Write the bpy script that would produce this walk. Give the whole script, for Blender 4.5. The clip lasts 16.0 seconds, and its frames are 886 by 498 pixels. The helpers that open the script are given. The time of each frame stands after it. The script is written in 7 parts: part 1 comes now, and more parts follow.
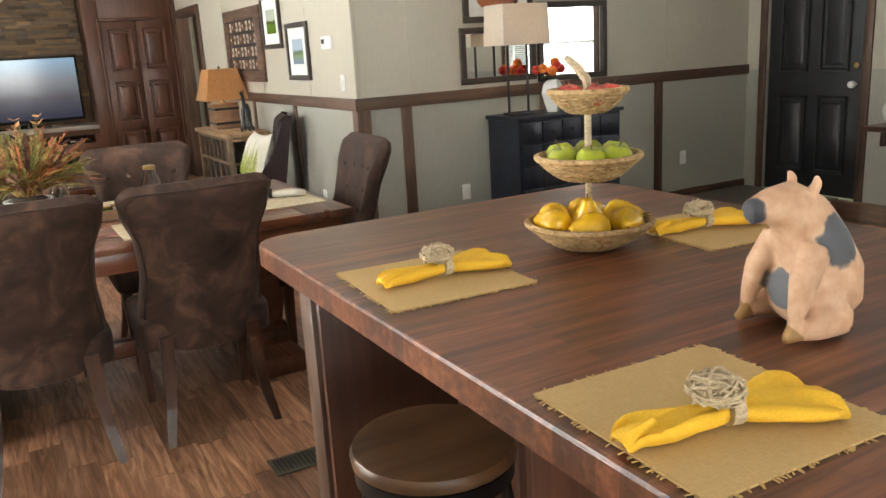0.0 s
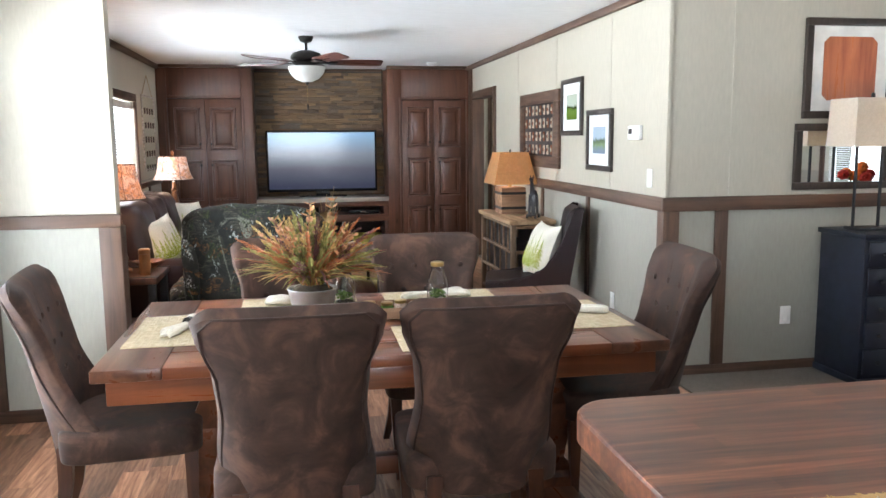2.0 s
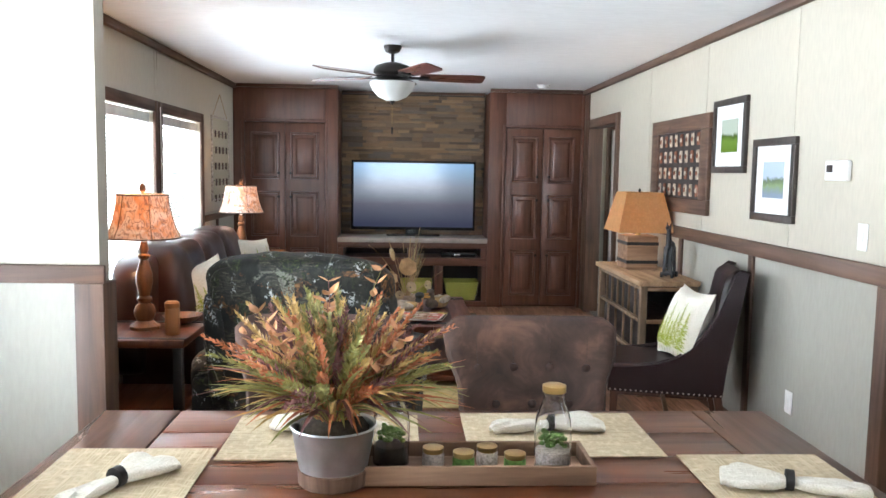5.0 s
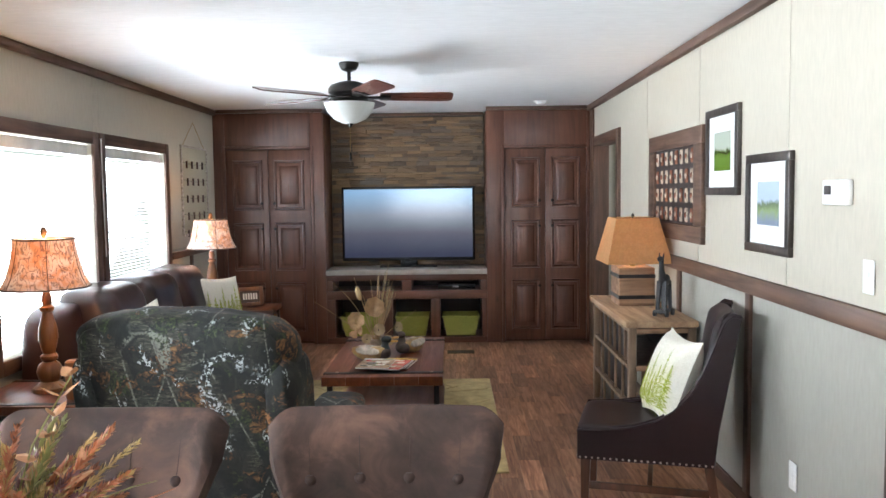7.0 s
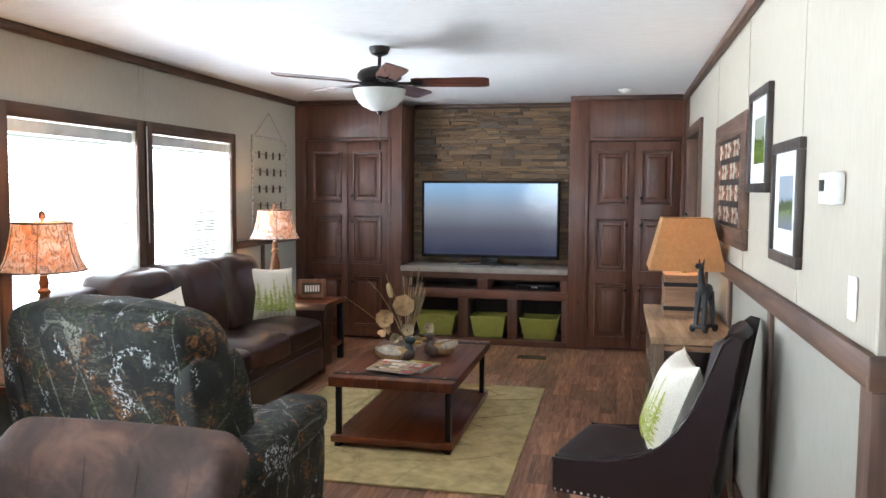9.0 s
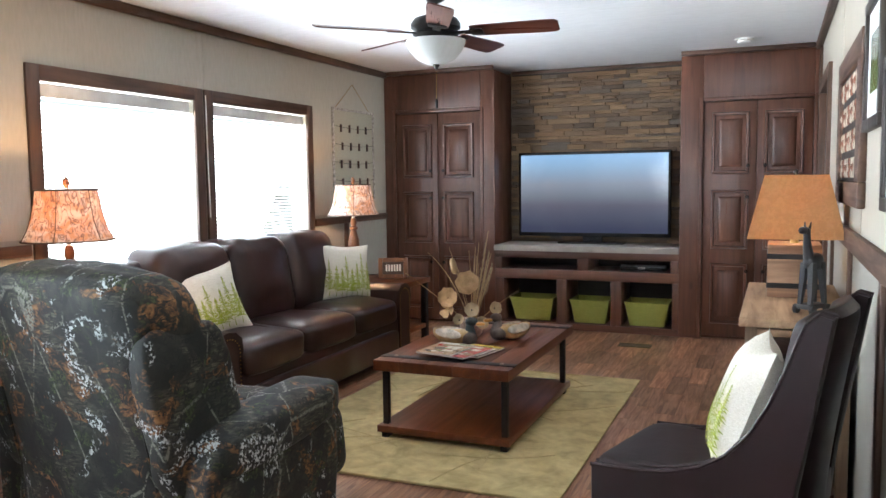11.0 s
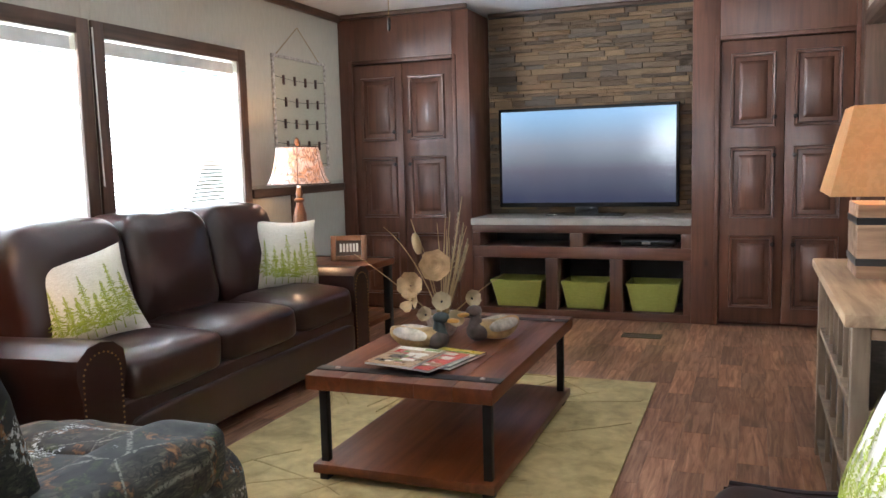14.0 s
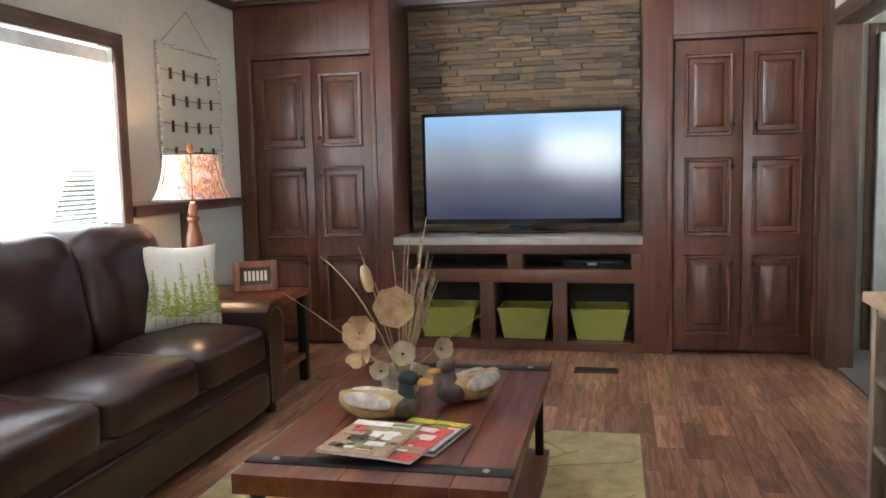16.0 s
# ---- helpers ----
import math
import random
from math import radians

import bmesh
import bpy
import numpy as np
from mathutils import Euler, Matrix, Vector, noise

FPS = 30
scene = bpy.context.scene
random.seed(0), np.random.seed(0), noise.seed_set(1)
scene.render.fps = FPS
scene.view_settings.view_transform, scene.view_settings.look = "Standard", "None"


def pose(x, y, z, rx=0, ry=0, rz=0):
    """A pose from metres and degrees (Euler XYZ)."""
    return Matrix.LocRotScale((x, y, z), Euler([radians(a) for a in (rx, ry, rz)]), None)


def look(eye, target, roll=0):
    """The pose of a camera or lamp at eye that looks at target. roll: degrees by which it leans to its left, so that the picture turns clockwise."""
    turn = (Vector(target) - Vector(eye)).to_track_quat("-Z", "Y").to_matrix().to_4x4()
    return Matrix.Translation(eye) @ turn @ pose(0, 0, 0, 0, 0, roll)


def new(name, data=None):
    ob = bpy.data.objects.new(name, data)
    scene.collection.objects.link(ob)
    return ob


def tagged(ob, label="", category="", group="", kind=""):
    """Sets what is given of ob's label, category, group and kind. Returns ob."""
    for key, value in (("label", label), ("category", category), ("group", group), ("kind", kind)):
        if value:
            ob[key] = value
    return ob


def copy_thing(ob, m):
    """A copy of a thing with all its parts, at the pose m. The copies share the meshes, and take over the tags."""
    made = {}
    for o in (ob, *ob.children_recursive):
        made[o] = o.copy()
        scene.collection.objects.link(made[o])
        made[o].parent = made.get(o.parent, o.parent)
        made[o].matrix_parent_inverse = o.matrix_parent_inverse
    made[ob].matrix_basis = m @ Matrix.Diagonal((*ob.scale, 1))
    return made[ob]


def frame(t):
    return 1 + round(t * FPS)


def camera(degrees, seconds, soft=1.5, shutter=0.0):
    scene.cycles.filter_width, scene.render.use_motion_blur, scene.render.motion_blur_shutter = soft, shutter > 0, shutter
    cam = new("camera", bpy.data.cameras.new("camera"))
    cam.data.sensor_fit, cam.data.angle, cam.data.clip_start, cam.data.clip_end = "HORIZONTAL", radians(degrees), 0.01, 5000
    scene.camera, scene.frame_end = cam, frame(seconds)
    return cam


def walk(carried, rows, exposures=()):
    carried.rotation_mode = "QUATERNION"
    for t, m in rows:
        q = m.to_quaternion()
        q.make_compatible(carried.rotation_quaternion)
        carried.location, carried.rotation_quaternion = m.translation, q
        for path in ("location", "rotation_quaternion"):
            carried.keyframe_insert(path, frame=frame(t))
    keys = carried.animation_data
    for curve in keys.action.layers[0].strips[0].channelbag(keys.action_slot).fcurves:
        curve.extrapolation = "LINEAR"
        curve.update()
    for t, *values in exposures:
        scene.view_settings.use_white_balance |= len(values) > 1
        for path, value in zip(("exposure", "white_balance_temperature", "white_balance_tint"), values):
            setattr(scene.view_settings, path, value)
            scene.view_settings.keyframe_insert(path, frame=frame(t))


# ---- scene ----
cam = camera(58.1, 16.0)
PATH = [
    (0, (0.302, 0.816, 1.43), (1.235, 2.516, 0.94), -3.4),
    (0.5, (0.289, 0.879, 1.467), (1.105, 2.66, 1.065), -2.0),
    (1, (0.296, 1.075, 1.484), (0.956, 2.931, 1.138), -1.6),
    (1.5, (0.309, 1.272, 1.492), (0.81, 3.184, 1.182), -0.7),
    (2, (0.35, 1.47, 1.485), (0.701, 3.419, 1.21), -0.5),
    (2.5, (0.346, 1.696, 1.467), (0.621, 3.662, 1.226), 0.2),
    (3, (0.331, 1.922, 1.451), (0.588, 3.892, 1.221), 0.8),
    (3.5, (0.353, 2.158, 1.448), (0.565, 4.135, 1.228), 1.8),
    (3.7, (0.371, 2.255, 1.447), (0.552, 4.235, 1.229), 2.2),
    (5.8, (0.707, 3.18, 1.496), (0.792, 5.172, 1.335), 0.5),
    (6, (0.757, 3.257, 1.501), (0.846, 5.25, 1.348), 0.4),
    (6.5, (0.899, 3.401, 1.517), (0.96, 5.396, 1.376), -0.1),
    (7, (1.11, 3.483, 1.525), (1.089, 5.478, 1.385), -0.7),
    (7.5, (1.332, 3.588, 1.533), (1.234, 5.58, 1.378), -0.5),
    (8, (1.54, 3.721, 1.522), (1.345, 5.704, 1.353), -0.0),
    (8.5, (1.741, 3.823, 1.512), (1.431, 5.793, 1.355), 0.3),
    (9, (1.915, 3.938, 1.496), (1.49, 5.887, 1.35), 0.4),
    (9.5, (2.043, 4.101, 1.454), (1.515, 6.024, 1.303), 0.5),
    (10, (2.141, 4.263, 1.421), (1.527, 6.159, 1.262), 0.4),
    (10.2, (2.175, 4.325, 1.405), (1.532, 6.212, 1.246), 0.1),
    (12.3, (2.231, 5.089, 1.268), (1.339, 6.869, 1.077), -0.8),
    (12.5, (2.215, 5.159, 1.261), (1.336, 6.945, 1.069), -0.8),
    (13, (2.088, 5.332, 1.223), (1.263, 7.142, 1.016), -0.9),
    (13.5, (1.98, 5.491, 1.21), (1.205, 7.322, 0.988), -1.5),
    (14, (1.858, 5.678, 1.211), (1.14, 7.531, 0.989), -1.5),
    (14.5, (1.721, 5.839, 1.201), (1.084, 7.724, 0.998), -1.3),
    (15, (1.564, 5.987, 1.205), (1.037, 7.907, 1.019), -1.0),
    (15.5, (1.428, 6.157, 1.199), (0.965, 8.094, 1.012), -1.0),
    (16, (1.309, 6.338, 1.213), (0.883, 8.282, 1.012), -1.3),
]
walk(cam, [(t, look(eye, target, roll)) for t, eye, target, roll in PATH],
     exposures=[(0, -0.2, 7100, 10), (1, -0.07, 6550, 10), (2.5, 0.02, 6050, 10), (9, 0.06, 6000, 10), (12.5, 0.33, 5950, 10), (16, 0.36, 6050, 10)])

# ---- light ----
world = bpy.data.worlds.new("sky")
scene.world = world
world.use_nodes = True
_n, _l = world.node_tree.nodes, world.node_tree.links
_sky = _n.new("ShaderNodeTexSky")
_sky.sky_type, _sky.sun_disc = "NISHITA", False
_sky.sun_elevation, _sky.sun_rotation = radians(52), radians(-80)
_n["Background"].inputs["Strength"].default_value = 0.12
_l.new(_sky.outputs["Color"], _n["Background"].inputs["Color"])


def lamp(name, kind, m, energy, colour=(1, 1, 1), **more):
    data = bpy.data.lights.new(name, kind)
    data.energy, data.color = energy, colour
    if kind == "AREA":
        data.shape, data.size, data.size_y = "RECTANGLE", more["w"], more["h"]
    elif kind == "SUN":
        data.angle = radians(more["angle"])
    else:
        data.shadow_soft_size = more["r"]
    ob = new(name, data)
    ob.matrix_world = m
    return ob


lamp("sun", "SUN", look((-9, -1.5, 11.5), (0, 0, 0)), 2.5, (1.0, 0.95, 0.87), angle=0.5)
DAY = (0.9, 0.965, 1.0)
lamp("window_daylight_living", "AREA", look((-1.66, 8.86, 1.2), (0, 8.86, 0.42)), 415, DAY, w=2.7, h=1.6)
lamp("window_daylight_dining", "AREA", look((-1.66, 4.4, 1.2), (0, 4.4, 0.7)), 440, DAY, w=2.4, h=1.8)
lamp("window_daylight_nook", "AREA", look((6.75, 2.9, 1.4), (5, 2.9, 1.5)), 50, DAY, w=1.8, h=1.2)
lamp("window_daylight_kitchen", "AREA", look((0.6, -2.55, 1.5), (0.6, 0, 1.1)), 280, DAY, w=2.2, h=1.2)
# added fill lamp at an unseen window, brightens the hall past the doorway
lamp("hall_fill_light", "AREA", look((6.75, 10.0, 1.4), (5, 10.0, 1.5)), 180, DAY, w=1.5, h=1.2)
WARM = (1.0, 0.6, 0.3)
lamp("bulb_a", "POINT", pose(-0.93, 7.45, 1.2), 18, WARM, r=0.035)
lamp("bulb_b", "POINT", pose(-0.95, 10.3, 1.2), 8, WARM, r=0.035)
lamp("bulb_c", "POINT", pose(2.3, 8.72, 1.2), 24, WARM, r=0.035)
lamp("bulb_d", "POINT", pose(3.7, 5.72, 1.55), 18, (1.0, 0.75, 0.48), r=0.035)


# ---- materials ----
def shader(name):
    m = bpy.data.materials.new(name)
    m.use_nodes = True
    t = m.node_tree
    return m, t, t.nodes["Principled BSDF"]


def node(t, kind, **values):
    n = t.nodes.new(kind)
    for k, v in values.items():
        n.inputs[k.replace("_", " ")].default_value = v
    return n


def coords(t, scale=(1, 1, 1), jitter=True, turn=(0, 0, 0)):
    """Metres of the object, shifted at random from object to object."""
    tc = t.nodes.new("ShaderNodeTexCoord")
    mp = t.nodes.new("ShaderNodeMapping")
    mp.inputs["Scale"].default_value = scale
    mp.inputs["Rotation"].default_value = [radians(a) for a in turn]
    src = tc.outputs["Object"]
    if jitter:
        oi = t.nodes.new("ShaderNodeObjectInfo")
        mul = t.nodes.new("ShaderNodeMath")
        mul.operation, mul.inputs[1].default_value = "MULTIPLY", 31.0
        t.links.new(oi.outputs["Random"], mul.inputs[0])
        add = t.nodes.new("ShaderNodeVectorMath")
        t.links.new(src, add.inputs[0])
        t.links.new(mul.outputs[0], add.inputs[1])
        src = add.outputs[0]
    t.links.new(src, mp.inputs["Vector"])
    return mp.outputs["Vector"]


def ramp(t, src, stops):
    r = t.nodes.new("ShaderNodeValToRGB")
    while len(r.color_ramp.elements) < len(stops):
        r.color_ramp.elements.new(0.5)
    for e, (p, c) in zip(r.color_ramp.elements, stops):
        e.position, e.color = p, (*c, 1)
    t.links.new(src, r.inputs["Fac"])
    return r.outputs["Color"]


def noise_of(t, vec, scale, detail=4.0, rough=0.55, distort=0.0):
    n = node(t, "ShaderNodeTexNoise", Scale=scale, Detail=detail, Roughness=rough, Distortion=distort)
    t.links.new(vec, n.inputs["Vector"])
    return n.outputs["Fac"]


def mixed(t, kind, fac, a, b):
    m = t.nodes.new("ShaderNodeMix")
    m.data_type, m.blend_type = "RGBA", kind
    for sock, v in ((m.inputs[0], fac), (m.inputs[6], a), (m.inputs[7], b)):
        if isinstance(v, (int, float)):
            sock.default_value = v
        elif isinstance(v, tuple):
            sock.default_value = (*v, 1)
        else:
            t.links.new(v, sock)
    return m.outputs[2]


def bump(t, bsdf, height, strength, distance=0.002):
    b = node(t, "ShaderNodeBump", Strength=strength, Distance=distance)
    t.links.new(height, b.inputs["Height"])
    t.links.new(b.outputs["Normal"], bsdf.inputs["Normal"])


def wood(name, dark, light, axis=2, rough=0.45, fine=22.0, knots=True, strength=0.25):
    m, t, p = shader(name)
    sc = [fine, fine, fine]
    sc[axis] = fine * 0.07
    v = coords(t, tuple(sc))
    g = noise_of(t, v, 1.0, 6.0, 0.6, 0.6)
    mid = tuple((a + b) / 2 for a, b in zip(dark, light))
    col = ramp(t, g, [(0.28, dark), (0.5, mid), (0.74, light)])
    big = noise_of(t, coords(t, (2.2, 2.2, 2.2)), 1.0, 3.0)
    col = mixed(t, "MULTIPLY", 0.75, col, ramp(t, big, [(0.3, (0.62, 0.6, 0.58)), (0.7, (1.1, 1.08, 1.05))]))
    if knots:
        sk = [5.0, 5.0, 5.0]
        sk[axis] = 2.2
        vo = node(t, "ShaderNodeTexVoronoi", Scale=1.0)
        t.links.new(coords(t, tuple(sk)), vo.inputs["Vector"])
        col = mixed(t, "MULTIPLY", 0.8, col, ramp(t, vo.outputs["Distance"], [(0.02, (0.3, 0.25, 0.2)), (0.1, (1, 1, 1))]))
    t.links.new(col, p.inputs["Base Color"])
    t.links.new(ramp(t, g, [(0.2, (rough + 0.1,) * 3), (0.8, (rough - 0.08,) * 3)]), p.inputs["Roughness"])
    bump(t, p, g, strength, 0.0015)
    return m


def plain(name, colour, rough=0.5, metal=0.0, var=0.12, scale=9.0, strength=0.08, fine=120.0):
    m, t, p = shader(name)
    v = coords(t)
    a = noise_of(t, v, scale, 4.0)
    lo = tuple(c * (1 - var) for c in colour)
    hi = tuple(min(1, c * (1 + var)) for c in colour)
    t.links.new(ramp(t, a, [(0.3, lo), (0.7, hi)]), p.inputs["Base Color"])
    p.inputs["Metallic"].default_value = metal
    t.links.new(ramp(t, a, [(0.3, (rough + 0.06,) * 3), (0.7, (max(0.02, rough - 0.05),) * 3)]), p.inputs["Roughness"])
    if strength:
        bump(t, p, noise_of(t, v, fine, 3.0), strength, 0.001)
    return m


def panel_wall(name, colour):
    """Vinyl-faced wall board with a fine woven relief."""
    m, t, p = shader(name)
    v = coords(t, jitter=False)
    w = noise_of(t, coords(t, (420, 420, 160), False), 1.0, 2.0)
    b = noise_of(t, v, 1.3, 3.0)
    f = noise_of(t, coords(t, (60, 60, 14), False), 1.0, 4.0)
    col = ramp(t, f, [(0.25, tuple(c * 0.93 for c in colour)), (0.75, tuple(min(1, c * 1.05) for c in colour))])
    col = mixed(t, "MULTIPLY", 0.6, col, ramp(t, b, [(0.3, (0.93, 0.93, 0.92)), (0.7, (1.03, 1.03, 1.03))]))
    t.links.new(col, p.inputs["Base Color"])
    p.inputs["Roughness"].default_value = 0.55
    bump(t, p, w, 0.25, 0.001)
    return m


def suede(name, a, b, c, rough=0.75, scale=7.0, sheen=0.03):
    m, t, p = shader(name)
    v = coords(t)
    n1 = noise_of(t, v, scale, 5.0, 0.62, 0.8)
    n2 = noise_of(t, v, scale * 3.2, 4.0)
    col = ramp(t, n1, [(0.3, a), (0.5, b), (0.72, c)])
    col = mixed(t, "MULTIPLY", 0.5, col, ramp(t, n2, [(0.3, (0.7, 0.68, 0.66)), (0.7, (1.15, 1.12, 1.1))]))
    t.links.new(col, p.inputs["Base Color"])
    t.links.new(ramp(t, n1, [(0.3, (rough - 0.15,) * 3), (0.7, (rough + 0.08,) * 3)]), p.inputs["Roughness"])
    p.inputs["Sheen Weight"].default_value = sheen
    p.inputs["Specular IOR Level"].default_value = 0.3
    bump(t, p, noise_of(t, v, 260, 3.0), 0.2, 0.001)
    return m


def leather(name, colour, rough=0.33, coat=0.6, spec=0.5):
    m, t, p = shader(name)
    v = coords(t)
    col = ramp(t, noise_of(t, v, 4.0, 2.0), [(0.3, tuple(x * 0.85 for x in colour)), (0.7, tuple(x * 1.2 for x in colour))])
    t.links.new(col, p.inputs["Base Color"])
    p.inputs["Roughness"].default_value = rough
    p.inputs["Specular IOR Level"].default_value = spec
    p.inputs["Coat Weight"].default_value = coat
    p.inputs["Coat Roughness"].default_value = 0.22
    folds = t.nodes.new("ShaderNodeMath")
    folds.operation, folds.inputs[1].default_value = "MULTIPLY_ADD", 2.5
    t.links.new(noise_of(t, v, 9.0, 3.0, 0.5, 1.8), folds.inputs[0])
    t.links.new(noise_of(t, v, 90.0, 2.0), folds.inputs[2])
    bump(t, p, folds.outputs[0], 0.22, 0.0012)
    return m


def weave(name, a, b, sx=140.0, sy=140.0, rough=0.9, strength=0.6):
    """Coarse cloth, burlap or straw."""
    m, t, p = shader(name)
    n1 = noise_of(t, coords(t, (sx, sy * 0.12, sx)), 1.0, 3.0)
    n2 = noise_of(t, coords(t, (sx * 0.12, sy, sx)), 1.0, 3.0)
    mx = t.nodes.new("ShaderNodeMath")
    mx.operation = "MAXIMUM"
    t.links.new(n1, mx.inputs[0])
    t.links.new(n2, mx.inputs[1])
    t.links.new(ramp(t, mx.outputs[0], [(0.4, a), (0.72, b)]), p.inputs["Base Color"])
    p.inputs["Roughness"].default_value = rough
    bump(t, p, mx.outputs[0], strength, 0.002)
    return m


def camouflage(name):
    """Printed woodland cloth: dark ground, bark, rusty leaves, pale twigs."""
    m, t, p = shader(name)
    v = coords(t, jitter=False)

    def patch(vec, scale, lo, hi, detail=3.0):
        return ramp(t, noise_of(t, vec, scale, detail, 0.55, 0.6), [(lo, (0, 0, 0)), (hi, (1, 1, 1))])

    def edges(vec, scale, w0, w1):
        ed = t.nodes.new("ShaderNodeTexVoronoi")
        ed.feature = "DISTANCE_TO_EDGE"
        ed.inputs["Scale"].default_value = scale
        t.links.new(vec, ed.inputs["Vector"])
        return ramp(t, ed.outputs["Distance"], [(w0, (1, 1, 1)), (w1, (0, 0, 0))])
    va, vb, vc = coords(t, (1, 1.2, 0.8), False, (10, 20, 30)), coords(t, (1.2, 0.9, 1), False, (40, -30, 15)), coords(t, (0.9, 1.1, 1.2), False, (-25, 60, 5))
    col = ramp(t, noise_of(t, v, 8.0, 6.0, 0.7, 0.8), [(0.36, (0.003, 0.0032, 0.0028)), (0.5, (0.0075, 0.0082, 0.006)), (0.64, (0.021, 0.0215, 0.014)), (0.8, (0.058, 0.054, 0.035))])
    bark = ramp(t, noise_of(t, coords(t, (26, 26, 120), False, (15, 10, 0)), 1.0, 4.0, 0.65, 0.6), [(0.38, (0.006, 0.006, 0.005)), (0.54, (0.032, 0.03, 0.02)), (0.7, (0.11, 0.1, 0.07))])
    col = mixed(t, "MIX", patch(va, 6.0, 0.5, 0.56), col, bark)
    green = ramp(t, noise_of(t, v, 64.0, 4.0, 0.6, 1.0), [(0.42, (0.004, 0.006, 0.003)), (0.6, (0.034, 0.046, 0.012)), (0.75, (0.085, 0.1, 0.035))])
    col = mixed(t, "MIX", patch(vb, 9.0, 0.58, 0.62), col, green)
    leaf = ramp(t, noise_of(t, vc, 30.0, 4.0, 0.6, 1.2), [(0.4, (0.005, 0.004, 0.003)), (0.5, (0.06, 0.026, 0.008)), (0.62, (0.17, 0.075, 0.02)), (0.78, (0.26, 0.14, 0.05))])
    col = mixed(t, "MIX", patch(vc, 8.5, 0.57, 0.6), col, leaf)

    def squiggle(vec, scale, half, distort):
        return ramp(t, noise_of(t, vec, scale, 2.0, 0.5, distort), [(0.5 - half * 2, (0, 0, 0)), (0.5 - half, (1, 1, 1)), (0.5 + half, (1, 1, 1)), (0.5 + half * 2, (0, 0, 0))])
    black = mixed(t, "MULTIPLY", 1.0, squiggle(vb, 15.0, 0.013, 1.6), patch(va, 30.0, 0.42, 0.5))
    col = mixed(t, "MIX", black, col, (0.003, 0.003, 0.003))
    frost = mixed(t, "MULTIPLY", 1.0, patch(va, 90.0, 0.52, 0.57, 4.0), patch(vb, 6.4, 0.585, 0.63))
    col = mixed(t, "MIX", frost, col, (0.42, 0.44, 0.44))
    limb = mixed(t, "MULTIPLY", 1.0, edges(coords(t, (1, 1, 0.45), False, (30, 35, 20)), 4.2, 0.007, 0.014), patch(v, 90.0, 0.42, 0.52))
    limb = mixed(t, "MULTIPLY", 1.0, limb, patch(vc, 5.0, 0.42, 0.5))
    col = mixed(t, "MIX", limb, col, (0.15, 0.15, 0.12))
    t.links.new(col, p.inputs["Base Color"])
    p.inputs["Roughness"].default_value = 0.75
    bump(t, p, noise_of(t, v, 9.0, 3.0), 0.3, 0.01)
    return m


def glowing_cloth(name, a, b, scale=8.0, through_it=0.5, pattern=False):
    """Lampshade cloth that lets light through."""
    m, t, p = shader(name)
    v = coords(t, jitter=False)
    n = noise_of(t, v, scale, 5.0, 0.6, 1.0)
    col = ramp(t, n, [(0.42, a), (0.6, b)])
    if pattern:
        r = noise_of(t, coords(t, (1, 1, 0.5), False), 24.0, 2.0, 0.5, 1.5)
        col = mixed(t, "MIX", ramp(t, r, [(0.44, (0, 0, 0)), (0.48, (0.8, 0.8, 0.8)), (0.5, (0.8, 0.8, 0.8)), (0.54, (0, 0, 0))]), col, (0.2, 0.13, 0.12))
    t.links.new(col, p.inputs["Base Color"])
    p.inputs["Roughness"].default_value = 0.9
    tr = t.nodes.new("ShaderNodeBsdfTranslucent")
    t.links.new(col, tr.inputs["Color"])
    mx = t.nodes.new("ShaderNodeMixShader")
    mx.inputs[0].default_value = through_it
    t.links.new(p.outputs[0], mx.inputs[1])
    t.links.new(tr.outputs[0], mx.inputs[2])
    t.links.new(mx.outputs[0], t.nodes["Material Output"].inputs["Surface"])
    return m


def clear_glass(name, tint=(1, 1, 1), rough=0.0):
    m, t, p = shader(name)
    p.inputs["Base Color"].default_value = (*tint, 1)
    p.inputs["Roughness"].default_value = rough
    p.inputs["Transmission Weight"].default_value = 1.0
    p.inputs["IOR"].default_value = 1.45
    return m


M_WALL = panel_wall("cream_wall_board", (0.46, 0.42, 0.34))
M_WAINSCOT = panel_wall("grey_wainscot_board", (0.35, 0.335, 0.285))
M_TRIM = wood("brown_trim_wood", (0.045, 0.022, 0.013), (0.14, 0.072, 0.042), 2, 0.5)
M_TRIMY = wood("brown_trim_wood_y", (0.045, 0.022, 0.013), (0.14, 0.072, 0.042), 1, 0.5)
M_TRIMX = wood("brown_trim_wood_x", (0.045, 0.022, 0.013), (0.14, 0.072, 0.042), 0, 0.5)
M_CAB = wood("brown_cabinet_wood", (0.066, 0.0245, 0.0145), (0.15, 0.06, 0.0345), 2, 0.33)
M_CABX = wood("brown_cabinet_wood_x", (0.066, 0.0245, 0.0145), (0.15, 0.06, 0.0345), 0, 0.33)
M_TABLE = wood("red_brown_table_wood", (0.07, 0.018, 0.0065), (0.215, 0.064, 0.023), 0, 0.3, 16.0, False)
M_COFFEE = wood("cherry_coffee_wood", (0.068, 0.0155, 0.0048), (0.195, 0.053, 0.016), 1, 0.33, 16.0, False)
M_LEG = wood("dark_leg_wood", (0.028, 0.011, 0.006), (0.095, 0.035, 0.017), 2, 0.35, 25.0, False)
M_TURNED = wood("honey_turned_wood", (0.11, 0.038, 0.012), (0.3, 0.12, 0.04), 2, 0.3, 20.0, False)
M_RUSTIC = wood("weathered_pale_wood", (0.19, 0.105, 0.055), (0.45, 0.295, 0.17), 1, 0.7)
